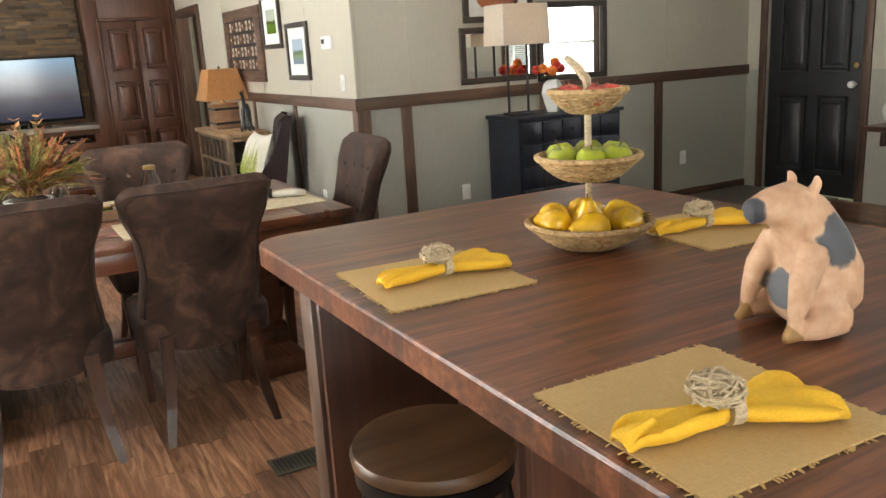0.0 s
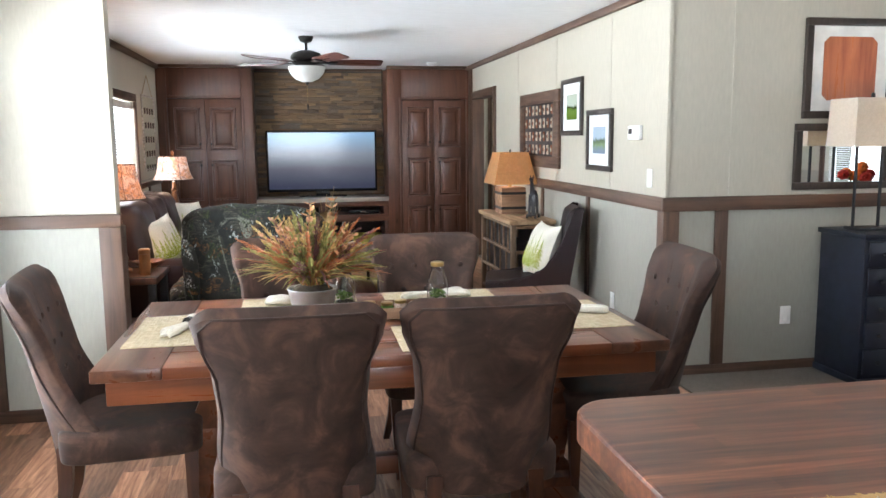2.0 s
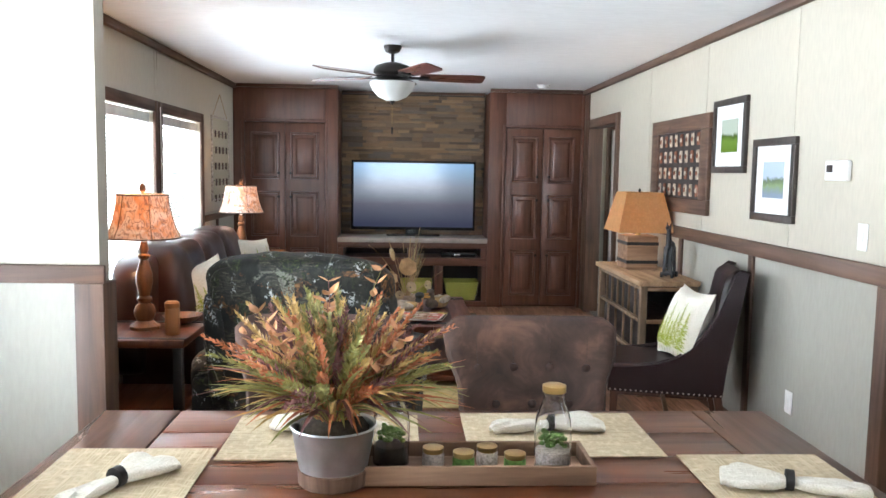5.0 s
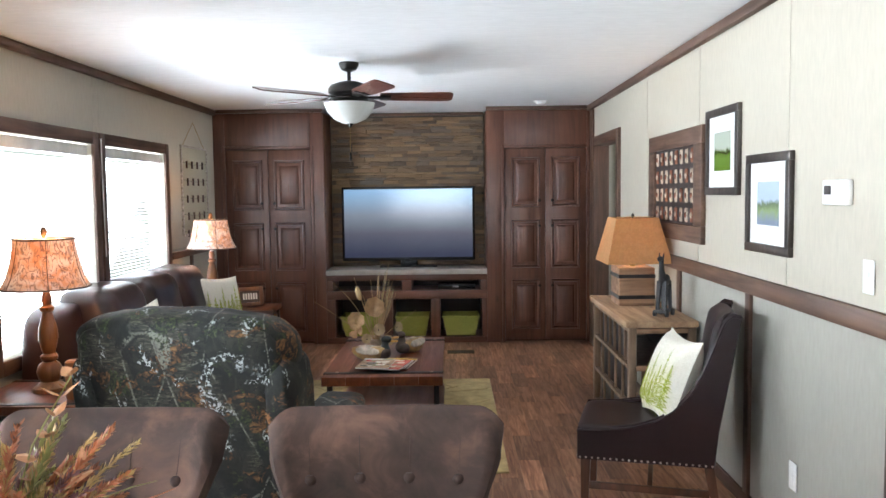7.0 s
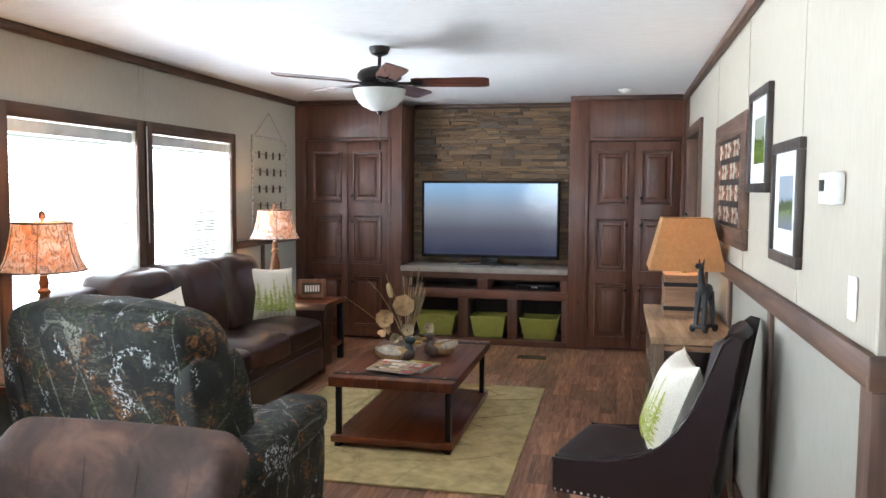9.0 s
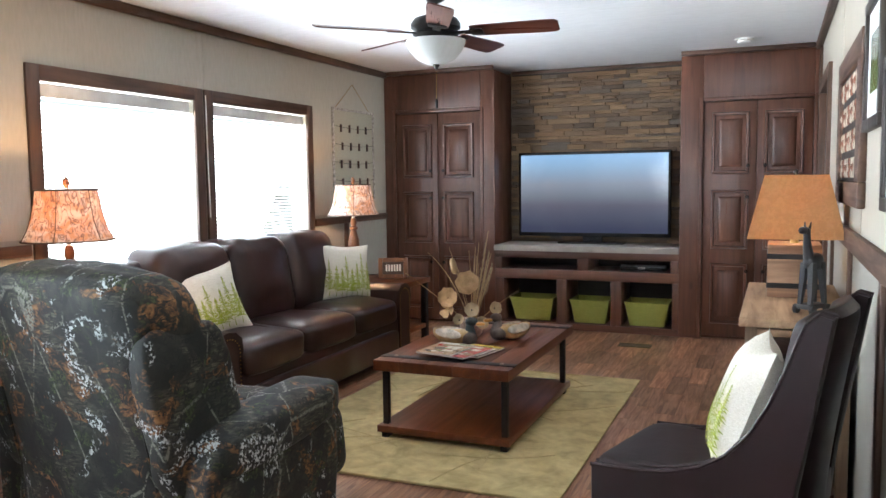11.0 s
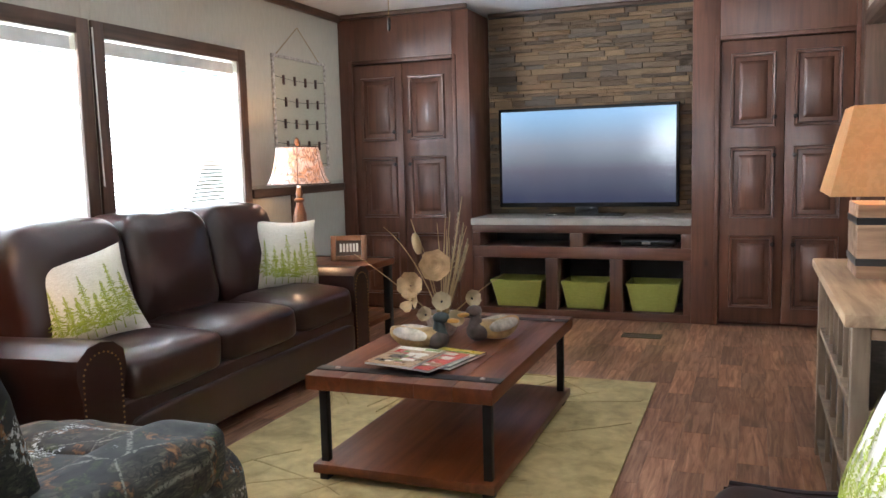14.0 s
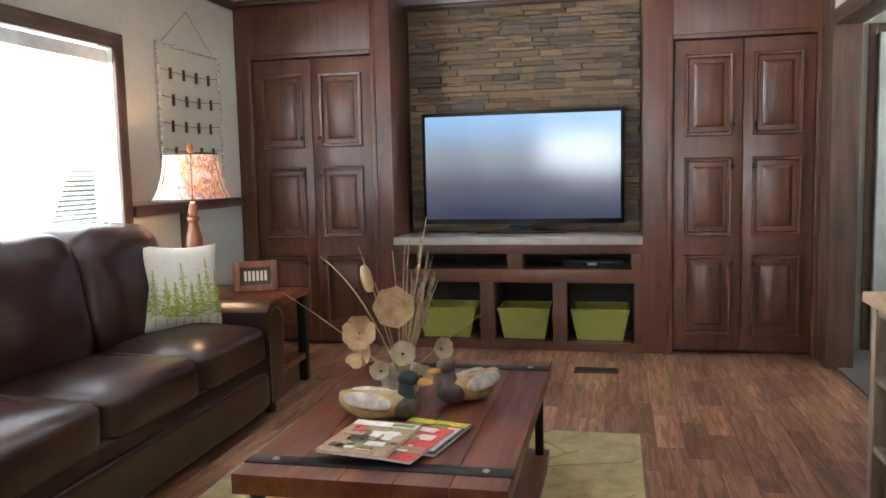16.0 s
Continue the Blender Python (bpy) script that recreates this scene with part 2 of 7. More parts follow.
M_RUSTICZ = wood("weathered_grey_wood_z", (0.11, 0.07, 0.042), (0.28, 0.19, 0.12), 2, 0.7)
M_CRATE = wood("tan_crate_wood", (0.16, 0.085, 0.045), (0.4, 0.24, 0.14), 0, 0.7)
M_STOOL = wood("dark_elm_seat", (0.035, 0.016, 0.008), (0.24, 0.12, 0.055), 0, 0.36, 9.0)
M_IRON = plain("dark_iron", (0.035, 0.032, 0.032), 0.5, 0.8)
M_BRONZE = plain("oiled_bronze", (0.03, 0.026, 0.024), 0.4, 0.7)
M_BLACK = plain("black_paint", (0.012, 0.012, 0.014), 0.45)
M_SUEDE = suede("brown_distressed_suede", (0.0165, 0.0075, 0.005), (0.049, 0.0245, 0.0165), (0.125, 0.066, 0.045))
M_PIPE = suede("dark_piping", (0.02, 0.011, 0.008), (0.04, 0.021, 0.015), (0.065, 0.035, 0.026))
M_LEATHER = leather("dark_brown_leather", (0.028, 0.0088, 0.0066), 0.3, 0.15, 0.5)
M_LEATHER2 = leather("oxblood_black_leather", (0.0125, 0.0045, 0.0048), 0.42, 0.08, 0.28)
M_CAMO = camouflage("woodland_print_cloth")
M_BRASS = plain("brass", (0.45, 0.3, 0.12), 0.35, 1.0)
M_WHITE = plain("white_plastic", (0.78, 0.77, 0.74), 0.4)
M_LINEN = weave("cream_linen", (0.6, 0.55, 0.45), (0.82, 0.78, 0.69), 300, 300, 0.9, 0.2)
M_YELLOW = weave("mustard_cotton", (0.72, 0.4, 0.022), (0.86, 0.51, 0.045), 520, 520, 0.85, 0.1)
M_BURLAP = weave("tan_burlap", (0.48, 0.315, 0.125), (0.6, 0.41, 0.18), 620, 620, 0.9, 0.15)
M_STRAW = weave("pale_straw_mat", (0.42, 0.33, 0.2), (0.68, 0.57, 0.39), 60, 260)
M_WICKER = weave("honey_seagrass", (0.25, 0.14, 0.05), (0.55, 0.37, 0.18), 90, 90)
M_GLASS = clear_glass("clear_glass")
M_MIRROR, _t, _p = shader("silver_mirror")
_p.inputs["Metallic"].default_value, _p.inputs["Roughness"].default_value = 1.0, 0.015
_p.inputs["Base Color"].default_value = (0.86, 0.88, 0.88, 1)
M_BLIND = glowing_cloth("white_blind_slat", (0.85, 0.85, 0.85), (0.9, 0.9, 0.9), 8.0, 0.4)


# ---- geometry helpers ----
def mesh_of(name, bm, mats, smooth=False):
    bmesh.ops.recalc_face_normals(bm, faces=bm.faces)
    me = bpy.data.meshes.new(name)
    bm.to_mesh(me)
    bm.free()
    for m in mats if isinstance(mats, (list, tuple)) else [mats]:
        me.materials.append(m)
    if smooth:
        me.polygons.foreach_set("use_smooth", [True] * len(me.polygons))
        me.set_sharp_from_angle(angle=radians(38))
    return me


def part(name, bm, material, parent=None, label="", smooth=True, m=None):
    """Links a bmesh as one mesh object under a thing or a part."""
    ob = new(name, mesh_of(name, bm, material, smooth))
    ob.parent = parent
    if m is not None:
        ob.matrix_basis = m
    return tagged(ob, label)


def piece(name, mesh, parent, m):
    ob = new(name, mesh)
    ob.parent = parent
    ob.matrix_basis = m
    return ob


def thing(name, label, category, m=None, group=""):
    ob = new(name)
    if m is not None:
        ob.matrix_basis = m
    return tagged(ob, label, category, group)


def structure(name, bm, material, label, category, smooth=False):
    return tagged(part(name, bm, material, None, "", smooth), label, category, "", "structure")


def box(bm, x0, x1, y0, y1, z0, z1, bevel=0.0, mat=0, seg=2):
    vs = [bm.verts.new((x, y, z)) for z in (z0, z1) for y in (y0, y1) for x in (x0, x1)]
    fs = [bm.faces.new([vs[i] for i in q]) for q in ((0, 2, 3, 1), (4, 5, 7, 6), (0, 1, 5, 4), (2, 6, 7, 3), (0, 4, 6, 2), (1, 3, 7, 5))]
    for f in fs:
        f.material_index = mat
    if bevel:
        es = list({e for f in fs for e in f.edges})
        r = bmesh.ops.bevel(bm, geom=es, offset=bevel, segments=seg, affect="EDGES", profile=0.5)
        for f in r["faces"]:
            f.material_index = mat
    return bm


def boxed(*a, **k):
    return box(bmesh.new(), *a, **k)


def rings(bm, loops, closed=True, cap=True):
    """Skins a row of vertex loops of equal length."""
    made = [[bm.verts.new(p) for p in loop] for loop in loops]
    n = len(made[0])
    for a, b in zip(made, made[1:]):
        for i in range(n if closed else n - 1):
            j = (i + 1) % n
            bm.faces.new((a[i], a[j], b[j], b[i]))
    if cap:
        bm.faces.new(made[0])
        bm.faces.new(list(reversed(made[-1])))
    return bm


def lathe(profile, n=24, at=(0, 0, 0), bm=None):
    bm = bm or bmesh.new()
    loops = [[(at[0] + r * math.cos(2 * math.pi * i / n), at[1] + r * math.sin(2 * math.pi * i / n), at[2] + z) for i in range(n)] for r, z in profile]
    return rings(bm, loops)


def tube(points, r, n=8, bm=None):
    bm = bm or bmesh.new()
    ps = [Vector(p) for p in points]
    loops = []
    side = None
    for i, p in enumerate(ps):
        d = (ps[min(i + 1, len(ps) - 1)] - ps[max(i - 1, 0)]).normalized()
        if side is None:
            side = d.orthogonal().normalized()
        side = (side - d * side.dot(d)).normalized()
        up = d.cross(side)
        rr = r[i] if isinstance(r, (list, tuple)) else r
        loops.append([tuple(p + rr * (math.cos(2 * math.pi * k / n) * side + math.sin(2 * math.pi * k / n) * up)) for k in range(n)])
    return rings(bm, loops)


def spow(v, e):
    return math.copysign(abs(v) ** e, v)


def puff(x0, x1, y0, y1, z0, z1, e=0.35, nu=28, nv=16, bm=None, warp=None):
    """A stuffed, rounded block."""
    bm = bm or bmesh.new()
    c = Vector(((x0 + x1) / 2, (y0 + y1) / 2, (z0 + z1) / 2))
    h = Vector(((x1 - x0) / 2, (y1 - y0) / 2, (z1 - z0) / 2))
    loops = []
    for j in range(1, nv):
        f = -math.pi / 2 + math.pi * j / nv
        loop = []
        for i in range(nu):
            a = 2 * math.pi * i / nu
            q = Vector((spow(math.cos(f), e) * spow(math.cos(a), e), spow(math.cos(f), e) * spow(math.sin(a), e), spow(math.sin(f), e)))
            p = Vector((c.x + h.x * q.x, c.y + h.y * q.y, c.z + h.z * q.z))
            loop.append(tuple(warp(p, q) if warp else p))
        loops.append(loop)
    return rings(bm, loops)


def wobbled(bm, amount, scale, seed=0.0):
    for v in bm.verts:
        v.co += Vector(noise.noise_vector(v.co * scale + Vector((seed, seed * 2, 0)))) * amount
    return bm


def moved(bm, m):
    bm.transform(m)
    return bm


def tapered_leg(bm, a, b, wa, wb):
    """A square leg from its head a to its foot b."""
    ax, ay, az = a
    bx, by, bz = b
    return rings(bm, [[(x + s * w, y + t * w, z) for s, t in ((-1, -1), (1, -1), (1, 1), (-1, 1))] for (x, y, z), w in (((ax, ay, az), wa), (((ax + bx) / 2, (ay + by) / 2, (az + bz) / 2), (wa + wb) / 2), ((bx, by, bz), wb))])


def plume(bm, base, tip, bend, start, barb, n, w=0.0016):
    """A feathery spray: a curved quill with short barbs on both sides."""
    a, b, c = Vector(base), Vector(tip), Vector(bend)
    def at(f):
        return a + (b - a) * f + c * f * (1 - f)
    tube([at(i / 6) for i in range(7)], [0.0016 - 0.0002 * i for i in range(7)], 4, bm)
    for i in range(n):
        f = start + (1 - start) * i / n
        d = (at(min(1, f + 0.03)) - at(f - 0.03)).normalized()
        o = Vector((random.uniform(-1, 1), random.uniform(-1, 1), random.uniform(-0.6, 1))).normalized()
        o = (o - d * o.dot(d)).normalized()
        q = barb * random.uniform(0.6, 1.2) * (1.1 - 0.75 * (f - start) / (1 - start))
        p = at(f)
        e = p + d * q * 0.9 + o * q * 0.6
        sd = d.cross(o) * w * 2
        bm.faces.new([bm.verts.new(v) for v in (p - sd * 0.4, p + (e - p) * 0.55 + sd, e, p + (e - p) * 0.55 - sd)])


def ovate(bm, c, o, w):
    """A broad pointed leaf with a folded midrib."""
    up = o.cross(w).normalized() * w.length * 0.35
    tip, mids = bm.verts.new(c + o), [bm.verts.new(c + o * f - up * g) for f, g in ((0, 0), (0.35, 1), (0.7, 0.6))]
    for sg in (-1, 1):
        e = [bm.verts.new(c + o * f + w * sg * g) for f, g in ((0.18, 0.7), (0.42, 1.0), (0.75, 0.6))]
        bm.faces.new((mids[0], mids[1], e[1], e[0]))
        bm.faces.new((mids[1], mids[2], e[2], e[1]))
        bm.faces.new((mids[2], tip, e[2]))


def wall_mesh(axis, p0, p1, a0, a1, openings=(), z1=2.38, rail=1.07):
    """A wall between the planes p0 and p1, from a0 to a1, with openings (b0, b1, low, high): slot 0 above the rail, slot 1 below."""
    bm = bmesh.new()
    cuts = sorted({a0, a1, *(o[0] for o in openings), *(o[1] for o in openings)})
    for b0, b1 in zip(cuts, cuts[1:]):
        hole = [o for o in openings if o[0] <= b0 and b1 <= o[1]]
        spans = [(0.0, z1)] if not hole else [s for s in ((0.0, hole[0][2]), (hole[0][3], z1)) if s[1] - s[0] > 0.01]
        for lo, hi in spans:
            for c0, c1, mi in ((lo, min(hi, rail), 1), (max(lo, rail), hi, 0)):
                if c1 - c0 > 0.001:
                    if axis == "x":
                        box(bm, p0, p1, b0, b1, c0, c1, mat=mi)
                    else:
                        box(bm, b0, b1, p0, p1, c0, c1, mat=mi)
    return bm


# ---- the rooms ----
M_CEIL, _t, _p = shader("white_textured_ceiling")
_v = coords(_t, jitter=False)
_n1 = noise_of(_t, coords(_t, (9, 38, 9), False), 1.0, 4.0, 0.6, 0.8)
_t.links.new(ramp(_t, _n1, [(0.3, (0.76, 0.76, 0.76)), (0.7, (0.84, 0.84, 0.84))]), _p.inputs["Base Color"])
_p.inputs["Roughness"].default_value = 0.8
bump(_t, _p, _n1, 0.5, 0.008)
M_SUBFLOOR = plain("dark_underlay", (0.05, 0.032, 0.024), 0.8)
M_CARPET = weave("grey_brown_carpet", (0.1, 0.085, 0.07), (0.18, 0.155, 0.13), 300, 300)
M_GROUND = plain("dry_grass_ground", (0.16, 0.17, 0.09), 0.95, 0, 0.3, 0.8)

structure("ground", boxed(-400, 400, -400, 400, -0.75, -0.6), M_GROUND, "pale dry grass ground outside the house", "ground")
floor = structure("floor", boxed(-1.28, 6.4, -2.2, 12.2, -0.06, -0.004), M_SUBFLOOR, "brown wood-look plank floor", "floor")
structure("ceiling", boxed(-1.42, 6.54, -2.34, 12.34, 2.38, 2.48), M_CEIL, "white textured flat ceiling", "ceiling")
WW = [M_WALL, M_WAINSCOT]
structure("wall_west", wall_mesh("x", -1.42, -1.28, -2.34, 12.34, [(3.2, 5.6, 0.4, 2.02), (7.62, 8.8, 0.66, 1.88), (8.98, 10.14, 0.66, 1.88)]), WW, "cream wall board above grey wainscot, with windows", "wall")
structure("wall_north", wall_mesh("y", 12.2, 12.34, -1.28, 6.4), WW, "cream wall board behind the cabinets", "wall")
structure("wall_living_east", wall_mesh("x", 2.52, 2.62, 5.95, 12.2, [(10.19, 11.28, 0.0, 1.99)]), WW, "cream wall board above grey wainscot", "wall")
structure("wall_nook", wall_mesh("y", 5.95, 6.05, 2.62, 6.4), WW, "cream wall board above grey wainscot", "wall")
structure("wall_stub", wall_mesh("y", 5.9, 6.0, -1.28, -0.6), WW, "short cream partition between dining and living rooms", "wall")
structure("wall_east", wall_mesh("x", 6.4, 6.54, -2.34, 12.34, [(2.0, 3.8, 0.8, 2.0), (4.82, 5.74, 0.0, 2.03), (9.25, 10.75, 0.8, 2.0)]), WW, "cream wall board with a window and the entrance", "wall")
structure("wall_south", wall_mesh("y", -2.34, -2.2, -1.28, 6.4, [(-0.5, 1.7, 0.95, 2.1)]), WW, "cream kitchen wall with a window", "wall")
structure("wall_hall_north", wall_mesh("y", 11.75, 11.85, 2.62, 6.4), WW, "cream hall wall", "wall")
structure("carpet_hall", boxed(2.56, 6.4, 6.05, 11.75, -0.004, 0.012), M_CARPET, "grey hall carpet", "carpet")
structure("carpet_nook", boxed(2.56, 6.38, 4.95, 5.94, -0.004, 0.012), M_CARPET, "grey-brown carpet strip by the entrance", "carpet")


def trim(name, bm, mat, label):
    return structure(name, bm, mat, label, "trim", True)


# chair rails, crown, base boards and battens
for args, mat in (((2.495, 2.52, 5.951, 10.12, 1.035, 1.118), M_TRIMY), ((-1.28, -1.258, 10.24, 11.535, 0.985, 1.045), M_TRIMY), ((-1.28, -1.258, 6.0, 7.52, 0.985, 1.045), M_TRIMY)):
    trim("chair_rail", boxed(*args, bevel=0.006), mat, "brown wooden chair rail")
for args in ((2.492, 6.4, 5.925, 5.9495, 1.035, 1.12), (-1.258, -0.575, 5.876, 5.9, 1.035, 1.105)):
    trim("chair_rail", boxed(*args, bevel=0.006), M_TRIMX, "brown wooden chair rail")
for args in ((2.475, 2.52, 5.96, 11.53, 2.325, 2.38), (-1.28, -1.235, 6.0, 11.53, 2.325, 2.38)):
    trim("crown_moulding", boxed(*args, bevel=0.012), M_TRIMY, "brown wooden crown moulding")
for args in ((-1.235, -0.165, 11.5, 11.54, 2.345, 2.38), (1.47, 2.475, 11.5, 11.54, 2.345, 2.38), (-0.16, 1.465, 12.02, 12.05, 2.345, 2.378)):
    trim("crown_moulding", boxed(*args, bevel=0.008), M_TRIMX, "brown wooden crown moulding")
for args, mat in (((2.505, 2.52, 5.99, 10.12, 0.0, 0.07), M_TRIMY), ((-1.28, -1.265, 6.0, 11.53, 0.0, 0.07), M_TRIMY), ((2.62, 6.4, 5.935, 5.95, 0.0, 0.07), M_TRIMX), ((-1.28, -0.6, 5.885, 5.9, 0.0, 0.07), M_TRIMX), ((-1.28, -1.265, -2.2, 5.885, 0.0, 0.07), M_TRIMY)):
    trim("baseboard", boxed(*args, bevel=0.004), mat, "brown wooden base board")
for y in (7.235, 8.386, 9.55):
    trim("batten", boxed(2.502, 2.52, y - 0.03, y + 0.03, 0.07, 1.035, bevel=0.004), M_TRIM, "brown wooden wall batten")
for y in (10.75,):
    trim("batten", boxed(-1.28, -1.263, y - 0.03, y + 0.03, 0.07, 0.985, bevel=0.004), M_TRIM, "brown wooden wall batten")
for x in (2.885, 4.1, 5.3):
    trim("batten", boxed(x - 0.042, x + 0.042, 5.932, 5.95, 0.07, 1.035, bevel=0.004), M_TRIM, "brown wooden wall batten")
trim("batten", boxed(-1.28, -1.2, 5.882, 5.9, 0.07, 1.035, bevel=0.004), M_TRIM, "brown wooden wall batten")
trim("corner_board", boxed(-0.69, -0.58, 5.88, 6.02, 0.0, 1.035, bevel=0.005), M_TRIM, "brown wooden corner board")
trim("corner_board", boxed(2.5, 2.605, 5.93, 6.02, 0.0, 1.035, bevel=0.005), M_TRIM, "brown wooden corner board")
trim("filler_board", boxed(2.503, 2.52, 11.345, 11.527, 0.0, 2.325, bevel=0.003), M_TRIM, "brown wooden filler board beside the cabinet")
# thin seams between the wall boards
for y in (6.85, 8.05, 9.25):
    trim("panel_seam", boxed(2.517, 2.52, y - 0.012, y + 0.012, 1.118, 2.325), M_WALL, "cream seam strip")
for x in (2.94, 4.15, 5.4):
    trim("panel_seam", boxed(x - 0.012, x + 0.012, 5.947, 5.95, 1.118, 2.38), M_WALL, "cream seam strip")
for y in (8.86, 8.92):
    trim("panel_seam", boxed(-1.28, -1.277, y - 0.008, y + 0.008, 1.96, 2.325), M_WALL, "cream seam strip")
trim("corner_bead", boxed(2.512, 2.54, 5.942, 5.965, 1.118, 2.38, bevel=0.004), M_WALL, "cream corner bead")


def casing(name, axis, p0, p1, a0, a1, z0, z1, w, sill=True, label="brown wooden window casing"):
    """Four boards round an opening."""
    root = tagged(new(name), label, "window" if sill else "door frame", "", "structure")
    runs = [(a0 - w, a0, z0 - (w if sill else 0), z1 + w), (a1, a1 + w, z0 - (w if sill else 0), z1 + w), (a0, a1, z1, z1 + w)] + ([(a0, a1, z0 - w, z0)] if sill else [])
    for b0, b1, c0, c1 in runs:
        upright = b1 - b0 < c1 - c0
        if axis == "x":
            part("casing_board", boxed(p0, p1, b0, b1, c0, c1, bevel=0.005), M_TRIM if upright else M_TRIMY, root)
        else:
            part("casing_board", boxed(b0, b1, p0, p1, c0, c1, bevel=0.005), M_TRIM if upright else M_TRIMX, root)
    return root


def blind(axis, p, a0, a1, z0, z1, tilt, name_label):
    """Raised head rail, slats and two cords."""
    root = thing("window_blind", name_label, "blind")
    w = a1 - a0 - 0.02
    me = mesh_of("slat", boxed(-0.0125, 0.0125, -w / 2, w / 2, -0.0006, 0.0006), M_BLIND)
    n = int((z1 - z0 - 0.1) / 0.024)
    turn = 0 if axis == "x" else 90
    for i in range(n):
        z = z0 + 0.015 + i * 0.024
        at = (p, (a0 + a1) / 2, z) if axis == "x" else ((a0 + a1) / 2, p, z)
        piece("slat", me, root, pose(*at, 0, 0, turn) @ pose(0, 0, 0, 0, tilt, 0))
    hb = boxed(-0.03, 0.03, -w / 2, w / 2, -0.035, 0.035, bevel=0.004)
    at = (p, (a0 + a1) / 2, z1 - 0.045) if axis == "x" else ((a0 + a1) / 2, p, z1 - 0.045)
    part("head_rail", hb, M_WHITE, root, "", True, pose(*at, 0, 0, turn))
    return root


def window(name, axis, p_in, p_out, a0, a1, z0, z1, w=0.08):
    """Casing inside, white sash, pane and blind in an opening."""
    s = 1 if p_in > p_out else -1
    root = casing(name, axis, min(p_in, p_in + s * 0.02), max(p_in, p_in + s * 0.02), a0, a1, z0, z1, w)
    q = p_out + s * 0.03
    for b0, b1, c0, c1 in ((a0, a0 + 0.035, z0, z1), (a1 - 0.035, a1, z0, z1), (a0 + 0.035, a1 - 0.035, z0, z0 + 0.035), (a0 + 0.035, a1 - 0.035, z1 - 0.035, z1), (a0 + 0.035, a1 - 0.035, (z0 + z1) / 2 - 0.015, (z0 + z1) / 2 + 0.015)):
        f = (q - 0.015, q + 0.015, b0, b1, c0, c1) if axis == "x" else (b0, b1, q - 0.015, q + 0.015, c0, c1)
        part("window_frame", boxed(*f, bevel=0.003), M_WHITE, root)
    f = (q - 0.002, q + 0.002, a0 + 0.03, a1 - 0.03, z0 + 0.03, z1 - 0.03) if axis == "x" else (a0 + 0.03, a1 - 0.03, q - 0.002, q + 0.002, z0 + 0.03, z1 - 0.03)
    pane = part("pane", boxed(*f), M_GLASS, root)
    pane.visible_shadow = False
    blind(axis, p_in - s * 0.05, a0, a1, z0, z1, -24 * s, "white slatted blind, open, in the window")
    return root


window("window_1", "x", -1.28, -1.42, 7.62, 8.8, 0.66, 1.88)
window("window_2", "x", -1.28, -1.42, 8.98, 10.14, 0.66, 1.88)
window("window_3", "x", -1.28, -1.42, 3.2, 5.6, 0.4, 2.02)
window("window_4", "x", 6.4, 6.54, 2.0, 3.8, 0.8, 2.0)
# unseen window, added so that the hall gets light
window("window_6", "x", 6.4, 6.54, 9.25, 10.75, 0.8, 2.0)
window("window_5", "y", -2.2, -2.34, -0.5, 1.7, 0.95, 2.1)
trim("blind_wand", tube([(-1.25, 8.89, 1.92), (-1.25, 8.892, 1.5), (-1.25, 8.9, 1.12)], 0.004, 6), M_WHITE, "thin white blind cord")
casing("door_frame_1", "x", 2.495, 2.645, 10.22, 11.25, 0, 1.96, 0.09, False, "brown wooden casing of the open hall doorway")
casing("door_frame_2", "x", 6.38, 6.4, 4.82, 5.74, 0, 2.03, 0.07, False, "dark casing of the entrance door")
casing("door_frame_3", "y", 11.73, 11.75, 2.86, 3.6, 0, 1.98, 0.05, False, "dark casing of a hall door")


def panel_relief(bm, x0, x1, z0, z1, y, lifts=((0, 0), (0.006, 0.02), (0.02, 0.018), (0.03, -0.008), (0.046, -0.008), (0.052, -0.001), (0.08, 0.016)), arch=0.0):
    """A raised panel that stands towards -y from the plane y."""
    loops = []
    for inset, lift in lifts:
        loops.append([(x0 + inset, y - lift, z0 + inset), (x1 - inset, y - lift, z0 + inset), (x1 - inset, y - lift, z1 - inset), (x0 + inset, y - lift, z1 - inset)])
    return rings(bm, loops)


def panel_door(name, label, x0, x1, y, z0, z1, columns, rows, mat, lever, m=None):
    root = tagged(new(name), label, "door", "", "structure")
    part("leaf", boxed(x0, x1, y, y + 0.04, z0, z1, bevel=0.003), mat, root)
    for c0, c1 in columns:
        for r0, r1 in rows:
            part("panel", panel_relief(bmesh.new(), c0, c1, r0, r1, y + 0.001), mat, root)
    if lever:
        knob = part("door_handle", lathe([(0.012, 0), (0.014, 0.03), (0.03, 0.045), (0.028, 0.07), (0.01, 0.078)], 16), M_WHITE if mat != M_WHITE else M_BRONZE, root, "bright metal knob", True, pose(x1 - 0.06 if lever > 0 else x0 + 0.06, y, 0.95, 90))
        part("deadbolt", lathe([(0.026, 0), (0.026, 0.012), (0.012, 0.02)], 16), M_BRASS, root, "metal deadbolt", True, pose(x1 - 0.06 if lever > 0 else x0 + 0.06, y, 1.1, 90))
    if m is not None:
        root.matrix_basis = m
    return root


panel_door("door_1", "black panelled entrance door, closed", -0.45, 0.45, 0, 0.01, 2.02, ((-0.33, -0.05), (0.05, 0.33)), ((0.2, 0.85), (1.05, 1.85)), M_BLACK, 1, pose(6.42, 5.28, 0, 0, 0, -90))
panel_door("door_2", "white panelled hall door, closed", 2.87, 3.59, 11.71, 0.01, 1.97, ((2.95, 3.19), (3.27, 3.51)), ((0.15, 0.8), (0.95, 1.85)), M_WHITE, 1)

